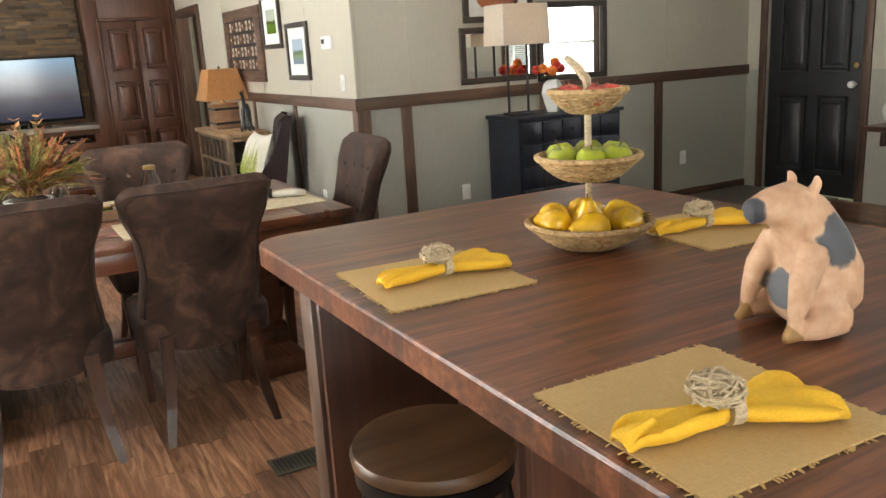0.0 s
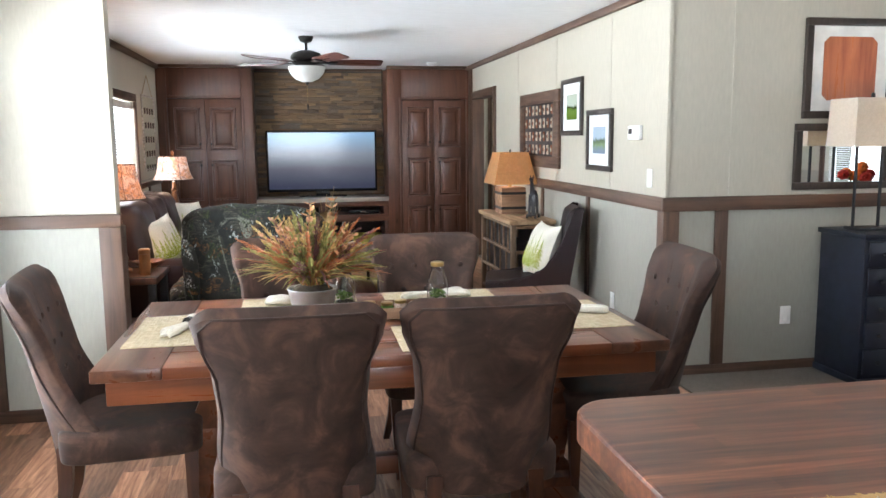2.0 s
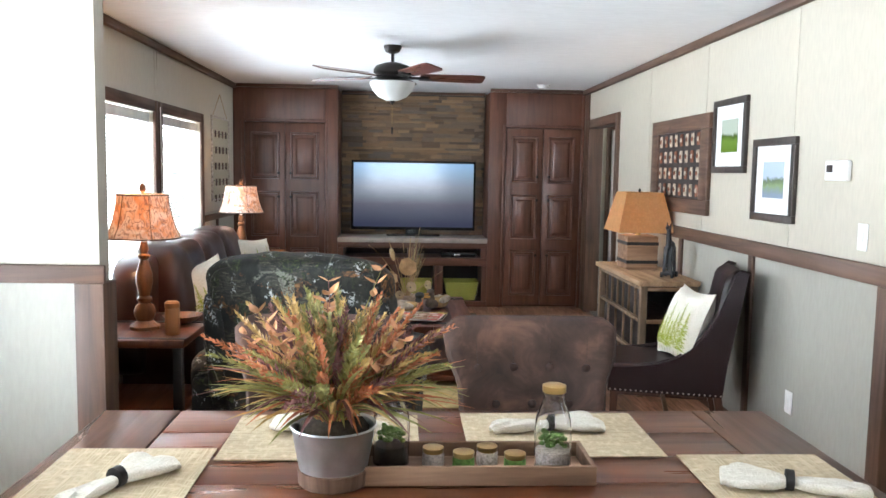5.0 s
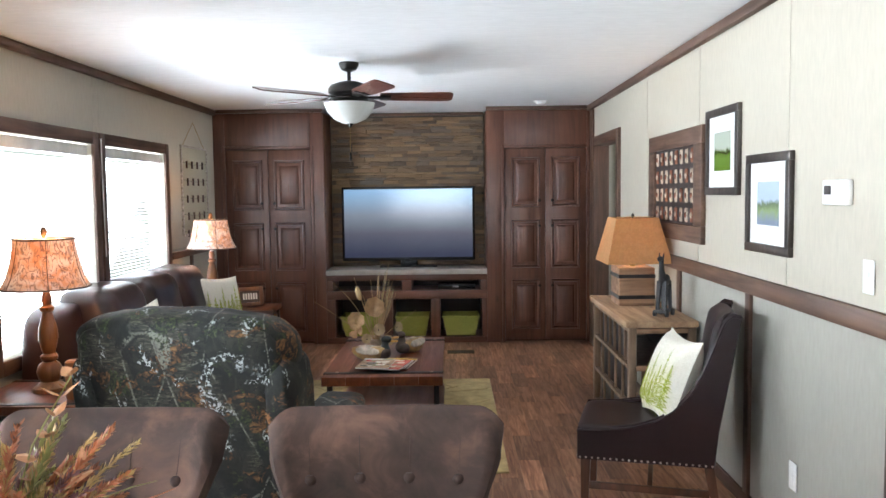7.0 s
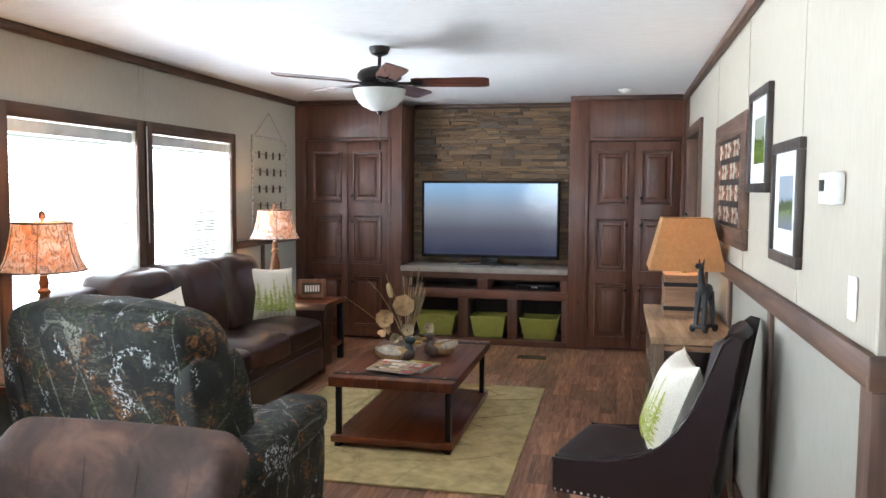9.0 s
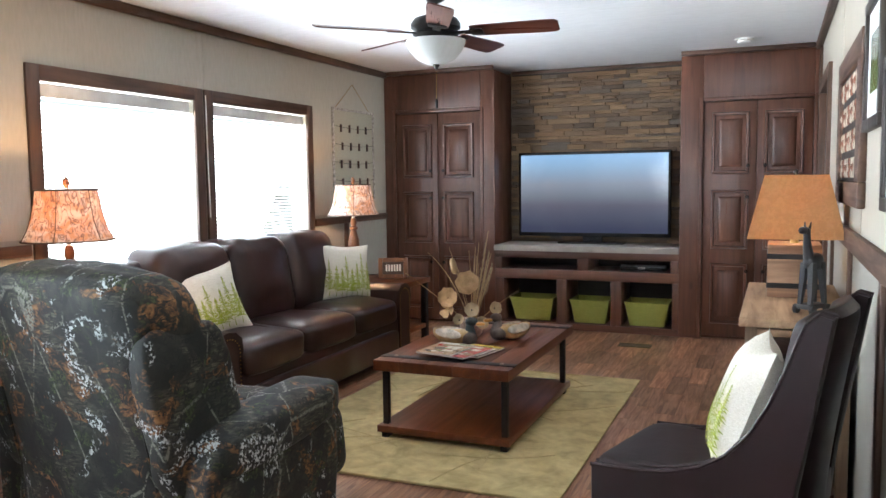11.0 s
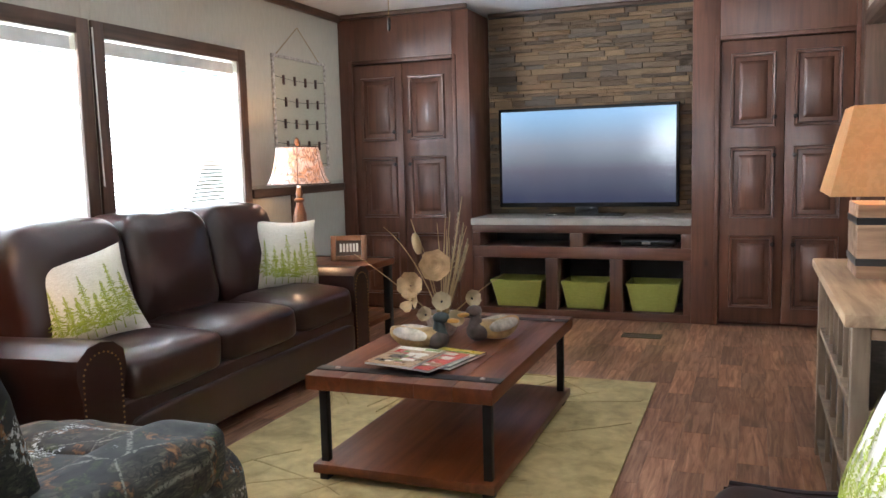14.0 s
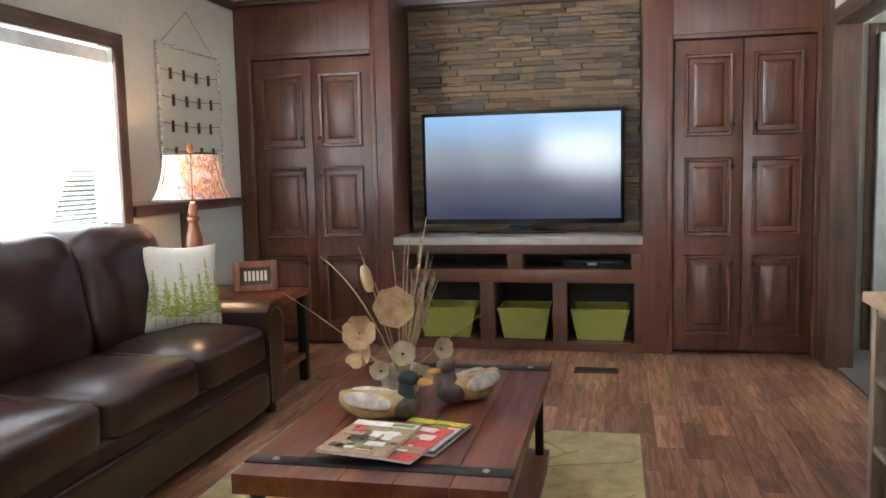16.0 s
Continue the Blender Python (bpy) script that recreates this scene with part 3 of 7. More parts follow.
# ---- built-in wall of cabinets ----
M_STONEBACK = plain("dark_mortar", (0.06, 0.05, 0.042), 0.9)
M_MANTEL = plain("pale_grey_laminate", (0.3, 0.26, 0.23), 0.4)
# near-black colour that deepens the shade in recesses; the thermostat display shares it
M_DEEPDARK = plain("recess_shade_and_display_dark", (0.017, 0.0095, 0.0075), 0.6)


def pantry(x0, x1, d0, d1, top, label):
    root = thing("tall_cabinet", label, "cabinet")
    bm = bmesh.new()
    box(bm, x0, d0, 11.54, 12.05, 0, 2.345, 0.003)
    box(bm, d1, x1, 11.54, 12.05, 0, 2.345, 0.003)
    box(bm, d0, d1, 11.54, 12.05, top, 2.345, 0.003)
    box(bm, d0, d1, 11.62, 12.05, 0.0, top)
    part("body", bm, M_CAB, root)
    rim = bmesh.new()
    box(rim, d0 - 0.03, d0, 11.53, 11.545, 0.0, top + 0.03, 0.004)
    box(rim, d1, d1 + 0.03, 11.53, 11.545, 0.0, top + 0.03, 0.004)
    box(rim, d0, d1, 11.53, 11.545, top, top + 0.03, 0.004)
    part("door_surround", rim, M_CAB, root)
    mid = (d0 + d1) / 2
    for s, (a, b) in ((1, (d0 + 0.004, mid - 0.002)), (-1, (mid + 0.002, d1 - 0.004))):
        leaf = part("cabinet_door", boxed(a, b, 11.55, 11.58, 0.03, top - 0.008, bevel=0.003), M_CAB, root)
        c0, c1 = (a + 0.065, b - 0.055) if s > 0 else (a + 0.055, b - 0.065)
        for z0, z1, kz in ((1.375, 1.875, 1.44), (0.758, 1.243, 1.185), (0.133, 0.637, 0.58)):
            part("panel", panel_relief(bmesh.new(), c0, c1, z0, z1, 11.551), M_CAB, leaf)
            kx = b - 0.062 if s > 0 else a + 0.062
            part("knob", lathe([(0.006, 0), (0.006, 0.012), (0.014, 0.018), (0.015, 0.026), (0.004, 0.032)], 12), M_BRONZE, leaf, "dark bronze knob", True, pose(kx, 11.54, kz, 90))
    return root


pantry(-1.278, -0.165, -1.16, -0.3, 1.985, "tall brown wooden cabinet with six raised panels")
pantry(1.47, 2.518, 1.65, 2.477, 1.968, "tall brown wooden cabinet with six raised panels and dark knobs")

niche = thing("media_console", "low brown built-in media console with three cubbies", "media console")
for a in ((-0.165, -0.08), (0.414, 0.506), (0.897, 0.989), (1.417, 1.47)):
    part("divider", boxed(a[0], a[1], 11.542, 12.03, 0.06, 0.452, bevel=0.003), M_CAB, niche)
part("plinth", boxed(-0.165, 1.47, 11.542, 12.03, 0, 0.06, bevel=0.003), M_CABX, niche)
part("shelf", boxed(-0.165, 1.47, 11.542, 12.03, 0.452, 0.539, bevel=0.003), M_CABX, niche)
for a in ((-0.165, -0.1), (0.6, 0.7), (1.4, 1.47)):
    part("upright", boxed(a[0], a[1], 11.542, 12.03, 0.539, 0.643, bevel=0.003), M_CAB, niche)
part("top_rail", boxed(-0.165, 1.47, 11.542, 12.03, 0.643, 0.706, bevel=0.003), M_CABX, niche)
part("mantel", boxed(-0.163, 1.468, 11.5, 12.03, 0.706, 0.756, bevel=0.004), M_MANTEL, niche, "pale grey laminate top")
# shade inside the cubbies is put into this board's dark colour
part("back_board", boxed(-0.163, 1.468, 11.99, 12.03, 0.0, 0.7), M_DEEPDARK, niche)
structure("wall_stone_backing", boxed(-0.163, 1.468, 12.05, 12.19, 0.0, 2.378), M_STONEBACK, "dark mortar behind stacked ledge stones", "wall")

M_BIN = weave("lime_green_canvas", (0.23, 0.235, 0.04), (0.35, 0.345, 0.075), 260, 260, 0.85, 0.3)
for cx, w in ((0.17, 0.42), (0.70, 0.36), (1.2, 0.39)):
    b = thing("storage_bin", "lime green fabric bin in a cubby", "storage bin", pose(cx, 11.74, 0.061), "bins in the cubbies")
    o, i = w / 2, w / 2 - 0.008
    loops = [[(s * u * k, t * d * k, z) for s, t in ((-1, -1), (1, -1), (1, 1), (-1, 1))] for u, d, k, z in ((o, 0.16, 0.76, 0), (o, 0.16, 0.97, 0.21), (i, 0.152, 0.97, 0.21), (i, 0.152, 0.76, 0.008))]
    part("body", rings(bmesh.new(), loops), M_BIN, b, "", False)
    bm = bmesh.new()
    for z0, z1, d in ((0.192, 0.212, -0.004),):
        box(bm, -o - d, o + d, -0.164, -0.158, z0, z1, 0.002)
    part("rim", bm, M_BIN, b)

M_SCREEN, _t, _p = shader("television_picture")
_tc = _t.nodes.new("ShaderNodeTexCoord")
_sp = _t.nodes.new("ShaderNodeSeparateXYZ")
_t.links.new(_tc.outputs["Generated"], _sp.inputs[0])
_v = ramp(_t, _sp.outputs["Z"], [(0.05, (0.045, 0.05, 0.085)), (0.35, (0.11, 0.11, 0.14)), (0.62, (0.24, 0.27, 0.31)), (0.95, (0.3, 0.48, 0.68))])
for _pt, _rad, _cl in (((0.95, 0.5, 0.62), 0.16, (0.3, 0.42, 0.08)), ((0.97, 0.5, 0.2), 0.14, (0.45, 0.03, 0.05)), ((0.05, 0.5, 0.55), 0.1, (0.2, 0.34, 0.05))):
    _dn = _t.nodes.new("ShaderNodeVectorMath")
    _dn.operation = "DISTANCE"
    _dn.inputs[1].default_value = _pt
    _t.links.new(_tc.outputs["Generated"], _dn.inputs[0])
    _v = mixed(_t, "MIX", ramp(_t, _dn.outputs["Value"], [(_rad * 0.3, (0.8, 0.8, 0.8)), (_rad, (0, 0, 0))]), _v, _cl)
_em = _t.nodes.new("ShaderNodeEmission")
_em.inputs["Strength"].default_value = 0.9
_t.links.new(_v, _em.inputs["Color"])
_gl = node(_t, "ShaderNodeBsdfGlossy", Roughness=0.12)
_gl.inputs["Color"].default_value = (0.04, 0.04, 0.04, 1)
_ad = _t.nodes.new("ShaderNodeAddShader")
_t.links.new(_em.outputs[0], _ad.inputs[0])
_t.links.new(_gl.outputs[0], _ad.inputs[1])
_t.links.new(_ad.outputs[0], _t.nodes["Material Output"].inputs["Surface"])
M_GLOSSBLACK = plain("gloss_black_plastic", (0.01, 0.01, 0.011), 0.15, 0, 0.1, 9, 0)
tv = thing("television", "large flat black television, switched on, on the console", "television", pose(0.66, 11.88, 0.757))
part("casing", boxed(-0.7, 0.7, 0, 0.05, 0.06, 0.84, bevel=0.008), M_GLOSSBLACK, tv)
part("screen", boxed(-0.675, 0.675, -0.004, 0.002, 0.095, 0.815), M_SCREEN, tv, "lit bluish screen", False)
part("neck", boxed(-0.09, 0.09, 0.01, 0.045, 0.0, 0.08, bevel=0.006), M_GLOSSBLACK, tv)
part("foot", boxed(-0.3, 0.3, -0.1, 0.11, -0.002, 0.016, bevel=0.006), M_GLOSSBLACK, tv)
pl = thing("disc_player", "slim black disc player on the console shelf", "disc player", pose(1.16, 11.72, 0.54))
part("case", boxed(-0.19, 0.19, -0.11, 0.11, 0.003, 0.05, bevel=0.004), M_GLOSSBLACK, pl)
part("display", boxed(-0.04, 0.02, -0.113, -0.108, 0.02, 0.036, bevel=0.001), M_MANTEL, pl, "pale display window")


# ---- living room ----
M_RUG = suede("olive_pile_rug", (0.31, 0.25, 0.105), (0.46, 0.37, 0.175), (0.56, 0.46, 0.23), 0.95, 6.0, 0.05)
rug = tagged(part("area_rug", wobbled(boxed(-0.22, 1.41, 7.72, 9.9, 0.0, 0.014, bevel=0.005), 0.002, 3), M_RUG), "flat olive green area rug with carved leaf lines", "rug")
M_RUGLINE = weave("olive_carved_line", (0.31, 0.245, 0.108), (0.43, 0.345, 0.165), 90, 90, 0.95, 0.4)
random.seed(5)
for k in range(30):
    x, y, a = random.uniform(0.0, 1.2), random.uniform(7.85, 9.7), random.uniform(0, 6.28)
    pts = []
    for i in range(9):
        pts.append((min(1.38, max(-0.2, x)), min(9.87, max(7.75, y)), 0.0135))
        a += random.uniform(-0.05, 0.16)
        x, y = x + 0.07 * math.cos(a), y + 0.07 * math.sin(a)
    part("carved_line", tube(pts, 0.0045, 5), M_RUGLINE, rug)

# sofa, its back to the windows
sofa = thing("sofa", "dark brown leather sofa with nailhead arms under the windows", "sofa", pose(0, 0, 0))
part("base", puff(-1.2, -0.36, 7.82, 10.04, 0.06, 0.33, 0.12), M_LEATHER, sofa)
part("front_rail", puff(-0.42, -0.335, 8.02, 9.88, 0.07, 0.26, 0.25), M_LEATHER, sofa)
for y in (7.83, 10.02):
    for x in (-1.12, -0.42):
        part("foot", lathe([(0.03, 0), (0.035, 0.02), (0.03, 0.07)], 12, (x, y, 0)), M_LEG, sofa)
for k in range(3):
    y0 = 8.015 + k * 0.625
    def seat_warp(p, q):
        p.z += 0.05 * (1 - q.x * q.x) * (1 - q.y ** 4) + 0.012 * q.x - 0.012 if q.z > 0 else 0
        return p
    part("seat_cushion", wobbled(wobbled(puff(-1.0, -0.33, y0, y0 + 0.62, 0.3, 0.475, 0.3, 52, 24, None, seat_warp), 0.009, 5, k), 0.0025, 14, k + 5), M_LEATHER, sofa)
    def back_warp(p, q):
        p.x += 0.05 * (1 - q.y * q.y) * (1 - abs(q.z)) if q.x > 0 else 0
        p.x -= 0.16 * (p.z - 0.45)
        return p
    part("back_cushion", wobbled(wobbled(puff(-1.13, -0.8, y0 - 0.008, y0 + 0.628, 0.42, 0.99, 0.4, 72, 40, None, back_warp), 0.014, 5, 3 + k * 2.0), 0.006, 13, k), M_LEATHER, sofa)
part("back_frame", wobbled(puff(-1.25, -1.02, 7.7, 10.1, 0.15, 0.925, 0.28, 44, 22), 0.012, 4), M_LEATHER, sofa)
for s, y0, y1 in ((1, 7.76, 8.02), (-1, 9.87, 10.1)):
    bm = bmesh.new()
    ym = (y0 + y1) / 2
    hw = (y1 - y0) / 2
    loops = []
    for x in (-1.18, -0.9, -0.5, -0.38, -0.35):
        k = 1.0 if x < -0.36 else 0.93
        dip = 0.0 if x > -0.6 else -0.015
        loops.append([(x, ym - hw * 0.8 * k, 0.08), (x, ym - hw * 0.82 * k, 0.38), (x, ym - hw * k, 0.47 + dip), (x, ym - hw * 0.92 * k, 0.535 + dip), (x, ym - hw * 0.5 * k, 0.572 + dip), (x, ym, 0.582 + dip), (x, ym + hw * 0.5 * k, 0.572 + dip), (x, ym + hw * 0.92 * k, 0.535 + dip), (x, ym + hw * k, 0.47 + dip), (x, ym + hw * 0.82 * k, 0.38), (x, ym + hw * 0.8 * k, 0.08)])
    arm = part("arm", rings(bm, loops), M_LEATHER, sofa)
    nail = mesh_of("nail", lathe([(0.0045, 0), (0.0035, 0.003), (0.001, 0.0042)], 6), M_BRASS, True)
    path = [(ym - hw * 0.7, 0.1 + 0.021 * i) for i in range(17)] + [(ym - hw * 0.7 * math.cos(math.pi * i / 13), 0.46 + 0.085 * math.sin(math.pi * i / 13)) for i in range(14)] + [(ym + hw * 0.7, 0.44 - 0.021 * i) for i in range(17)]
    for y, z in path:
        piece("nail", nail, arm, pose(-0.35, y, z, 0, 90, 0))


def tree_pillow(m, label, s=0.42):
    """A square cushion printed with fir trees."""
    root = thing("throw_pillow", label, "pillow", m, "fir tree cushions")
    n = 18
    bm = bmesh.new()
    for side in (1, -1):
        grid = []
        for j in range(n + 1):
            row = []
            for i in range(n + 1):
                u, v = 2 * i / n - 1, 2 * j / n - 1
                f = max(0.0, (1 - u ** 4) * (1 - v ** 4)) ** 0.6
                pull = 1 + 0.05 * abs(u * v) ** 3 - 0.075 * (1 - (u * v) ** 2)
                row.append(bm.verts.new((u * s / 2 * pull, side * 0.085 * f, s / 2 + v * s / 2 * pull)))
            grid.append(row)
        for j in range(n):
            for i in range(n):
                bm.faces.new((grid[j][i], grid[j][i + 1], grid[j + 1][i + 1], grid[j + 1][i]))
    bmesh.ops.remove_doubles(bm, verts=bm.verts, dist=0.0005)
    part("cover", bm, M_LINEN, root, "white linen cover")
    random.seed(3)
    for k in range(8):
        cx = -s * 0.36 + k * s * 0.102 + random.uniform(-0.008, 0.008)
        h = random.uniform(0.42, 0.8) * s
        bm = bmesh.new()

        def front(x, z):
            u, v = max(-0.97, min(0.97, x / (s / 2))), max(-0.97, min(0.97, (z - s / 2) / (s / 2)))
            return -0.085 * max(0.0, (1 - u ** 4) * (1 - v ** 4)) ** 0.6 - 0.0025

        def quad(a, b, w):
            d = Vector((b[0] - a[0], b[1] - a[1])).normalized() * w
            ps = [(a[0] - d.y, a[1] + d.x), (a[0] + d.y, a[1] - d.x), (b[0], b[1])]
            bm.faces.new([bm.verts.new((x, front(x, z), z)) for x, z in ps])
        z0 = 0.05 * s
        for a in range(6):
            quad((cx, z0 + h * a / 6), (cx + random.uniform(-0.002, 0.002), z0 + h * (a + 1.3) / 6), 0.003)
        levels = 24
        for a in range(levels):
            z = z0 + h * (0.2 + 0.8 * a / levels)
            reach = 0.046 * (1.08 - a / levels) * random.uniform(0.4, 1.3)
            for sg in (-1, 1):
                f = random.uniform(0.0, 0.5)
                quad((cx + sg * reach * f, z), (cx + sg * reach, z - reach * random.uniform(-0.2, 0.6)), random.uniform(0.0025, 0.005))
                quad((cx, z), (cx + sg * reach * 0.6, z - 0.3 * reach), 0.0028)
        part("printed_tree", bm, M_FIR, root, "olive green printed fir tree", False)
    return root


M_FIR = plain("olive_print", (0.3, 0.33, 0.04), 0.9, 0, 0.35, 60.0)
tree_pillow(pose(-0.69, 8.245, 0.485, -20, -12, 56), "white linen pillow printed with green firs, on the sofa", 0.385)
tree_pillow(pose(-0.7, 9.72, 0.475, -18, 5, 56), "white linen pillow printed with green firs, by the sofa arm", 0.42)


def end_table(m, label):
    root = thing("end_table", label, "end table", m, "end tables")
    top = part("top", boxed(-0.3, 0.3, -0.28, 0.28, 0.505, 0.55, bevel=0.006), M_COFFEE, root)
    for y in (-0.24, 0.24):
        part("strap", boxed(-0.302, 0.302, y - 0.02, y + 0.02, 0.548, 0.553, bevel=0.001), M_IRON, root, "dark iron strap")
    for x in (-0.26, 0.26):
        for y in (-0.24, 0.24):
            part("leg", boxed(x - 0.025, x + 0.025, y - 0.025, y + 0.025, 0.0, 0.505, bevel=0.004), M_IRON, root, "dark square leg")
    part("shelf", boxed(-0.28, 0.28, -0.26, 0.26, 0.13, 0.165, bevel=0.004), M_COFFEE, root)
    return root


end_table(pose(-0.93, 7.42, 0), "cherry wood end table with dark iron legs")
end_table(pose(-0.74, 10.4, 0), "cherry wood end table beside the sofa arm")

M_SHADE = glowing_cloth("birch_print_shade", (0.78, 0.72, 0.68), (0.66, 0.4, 0.24), 11.0, 0.4, True)
M_SHADE_TRIM = plain("dark_shade_binding", (0.08, 0.05, 0.035), 0.8)


def turned_lamp(m, label):
    root = thing("table_lamp", label, "table lamp", m, "turned wood lamps")
    prof = [(0.085, 0), (0.085, 0.02), (0.06, 0.035), (0.045, 0.05), (0.055, 0.07), (0.062, 0.1), (0.05, 0.135), (0.03, 0.15), (0.042, 0.165), (0.042, 0.178), (0.028, 0.19), (0.036, 0.22), (0.047, 0.27), (0.044, 0.32), (0.03, 0.37), (0.022, 0.4), (0.034, 0.412), (0.034, 0.425), (0.02, 0.435), (0.026, 0.46), (0.018, 0.5)]
    part("base", lathe(prof, 24), M_TURNED, root, "honey turned wooden base")
    part("harp", tube([(0.0, 0, 0.5), (0.05, 0, 0.6), (0.045, 0, 0.74), (0.0, 0, 0.785)], 0.003, 6), M_BRASS, root)
    part("bulb", lathe([(0.013, 0.5), (0.015, 0.54), (0.028, 0.59), (0.024, 0.62), (0.008, 0.635)], 12), M_WHITE, root)
    part("finial", lathe([(0.006, 0.775), (0.016, 0.79), (0.018, 0.805), (0.012, 0.822), (0.003, 0.832)], 12), M_TURNED, root)
    loops, inner = [], []
    for z, r in ((0.525, 0.208), (0.58, 0.18), (0.64, 0.162), (0.7, 0.15), (0.77, 0.14)):
        loops.append([(r * (1 - 0.02 * (i % 2)) * math.cos(2 * math.pi * i / 32), r * math.sin(2 * math.pi * i / 32), z) for i in range(32)])
        inner.append([(x * 0.985, y * 0.985, z) for x, y, z in loops[-1]])
    bm = rings(bmesh.new(), loops + inner[::-1], True, False)
    shade = part("shade", bm, M_SHADE, root, "birch-printed cloth shade, lit")
    for z, r in ((0.526, 0.209), (0.768, 0.141)):
        part("binding", tube([(r * math.cos(2 * math.pi * i / 32), r * math.sin(2 * math.pi * i / 32), z) for i in range(33)], 0.0045, 5), M_SHADE_TRIM, shade)
    for i in range(6):
        a = 2 * math.pi * i / 6
        part("seam", tube([(r * math.cos(a), r * math.sin(a), z) for z, r in ((0.525, 0.209), (0.58, 0.181), (0.64, 0.163), (0.7, 0.151), (0.77, 0.141))], 0.002, 5), M_SHADE_TRIM, shade)
    return root


turned_lamp(pose(-0.93, 7.45, 0.552), "turned honey wood lamp, lit, on an end table")
turned_lamp(pose(-0.95, 10.3, 0.552), "turned honey wood lamp, lit, beside the sofa")
M_JAR = wood("orange_wood_candle", (0.22, 0.08, 0.02), (0.38, 0.15, 0.05), 2, 0.4, 18, False)
cj = thing("wooden_jar", "tall orange-brown wooden jar on an end table", "jar", pose(-0.73, 7.29, 0.552))
part("body", lathe([(0.038, 0), (0.04, 0.01), (0.04, 0.14), (0.036, 0.148)], 20), M_JAR, cj)
part("lid", lathe([(0.036, 0.148), (0.041, 0.15), (0.041, 0.178), (0.03, 0.187)], 20), M_JAR, cj)
bw = thing("wooden_bowl", "shallow brown wooden bowl on an end table", "bowl", pose(-0.76, 7.6, 0.552))
part("bowl", lathe([(0.03, 0), (0.05, 0.006), (0.09, 0.03), (0.115, 0.055), (0.11, 0.056), (0.085, 0.035), (0.04, 0.012)], 24), M_TURNED, bw)
pf = thing("picture_frame", "small brown photo frame on an end table", "picture frame", pose(-0.66, 10.42, 0.553, -12, 0, 25))
bm = bmesh.new()
for a in ((-0.12, -0.085, 0, 0.17), (0.085, 0.12, 0, 0.17), (-0.085, 0.085, 0, 0.035), (-0.085, 0.085, 0.135, 0.17)):
    box(bm, a[0], a[1], -0.01, 0.01, a[2], a[3], 0.003)
part("frame", bm, M_TURNED, pf)
part("mat", boxed(-0.085, 0.085, 0.0, 0.006, 0.035, 0.135), M_SHADE_TRIM, pf)
for i in range(6):
    part("print_bar", boxed(-0.06 + i * 0.022, -0.046 + i * 0.022, -0.002, 0.0005, 0.06, 0.115), M_LINEN, pf, "pale print bar")
part("easel", boxed(-0.015, 0.015, 0.01, 0.05, 0.005, 0.1, bevel=0.002), M_TURNED, pf)

# recliner in woodland print
REC = pose(0.1, 6.98, 0, 0, 0, -5)
rec = thing("recliner", "recliner upholstered in dark woodland camouflage print", "recliner", REC)
part("base", puff(-0.42, 0.42, -0.4, 0.32, 0.02, 0.3, 0.15), M_CAMO, rec)


def rec_back(p, q):
    p.z += 0.03 * (1 - q.x * q.x) if q.z > 0 else 0
    p.y -= 0.22 * max(0.0, p.z - 0.35)
    p.y += 0.02 * q.x * q.x if q.y > 0 else 0.06 * q.x * q.x
    p.x *= 1 - 0.05 * max(0.0, 0.75 - p.z)
    return p


def rec_side(p, q):
    p.y -= 0.22 * max(0.0, p.z - 0.35)
    return p


def rec_arm(p, q):
    p.z += 0.035 * q.y
    return p


back = part("backrest", wobbled(puff(-0.405, 0.405, -0.45, -0.24, 0.12, 1.02, 0.2, 56, 32, None, rec_back), 0.008, 5), M_CAMO, rec)
part("headrest", wobbled(wobbled(puff(-0.44, 0.44, -0.44, -0.12, 0.78, 1.06, 0.55, 60, 28, None, rec_back), 0.014, 6, 4), 0.008, 15, 2), M_CAMO, rec)
part("lumbar_cushion", wobbled(puff(-0.37, 0.37, -0.34, -0.08, 0.42, 0.8, 0.5, 44, 22, None, rec_back), 0.014, 6, 8), M_CAMO, rec)
part("seat", wobbled(wobbled(puff(-0.37, 0.37, -0.3, 0.34, 0.24, 0.46, 0.34, 48, 22), 0.012, 6, 2), 0.005, 16, 3), M_CAMO, rec)
part("seat_front_roll", wobbled(wobbled(puff(-0.36, 0.36, 0.24, 0.46, 0.3, 0.475, 0.6, 44, 20), 0.01, 7, 6), 0.005, 17, 1), M_CAMO, rec)
part("footrest", wobbled(wobbled(puff(-0.41, 0.41, 0.34, 0.59, 0.07, 0.44, 0.42, 48, 26), 0.012, 6, 7), 0.006, 15, 4), M_CAMO, rec)
for s in (-1, 1):
    part("back_wing", wobbled(wobbled(puff(s * 0.385 - 0.06, s * 0.385 + 0.06, -0.42, -0.05, 0.3, 0.9, 0.42, 40, 30, None, rec_side), 0.01, 7, 11 + s), 0.006, 16, s), M_CAMO, rec)
    part("arm", wobbled(wobbled(puff(s * 0.455 - 0.095, s * 0.455 + 0.095, -0.38, 0.31, 0.04, 0.5, 0.25, 44, 26), 0.009, 5, 5 + s), 0.004, 15, s), M_CAMO, rec)
    part("arm_pad", wobbled(wobbled(puff(s * 0.46 - 0.12, s * 0.46 + 0.12, -0.36, 0.335, 0.4, 0.575, 0.5, 48, 24, None, rec_arm), 0.012, 6, 9 + s), 0.007, 15, s), M_CAMO, rec)
    part("back_seam", tube([(s * 0.34, -0.452 - 0.22 * max(0.0, z - 0.35) + 0.06 * 0.68, z) for z in (0.2, 0.35, 0.5, 0.65, 0.78)], 0.004, 6), M_CAMO, back)
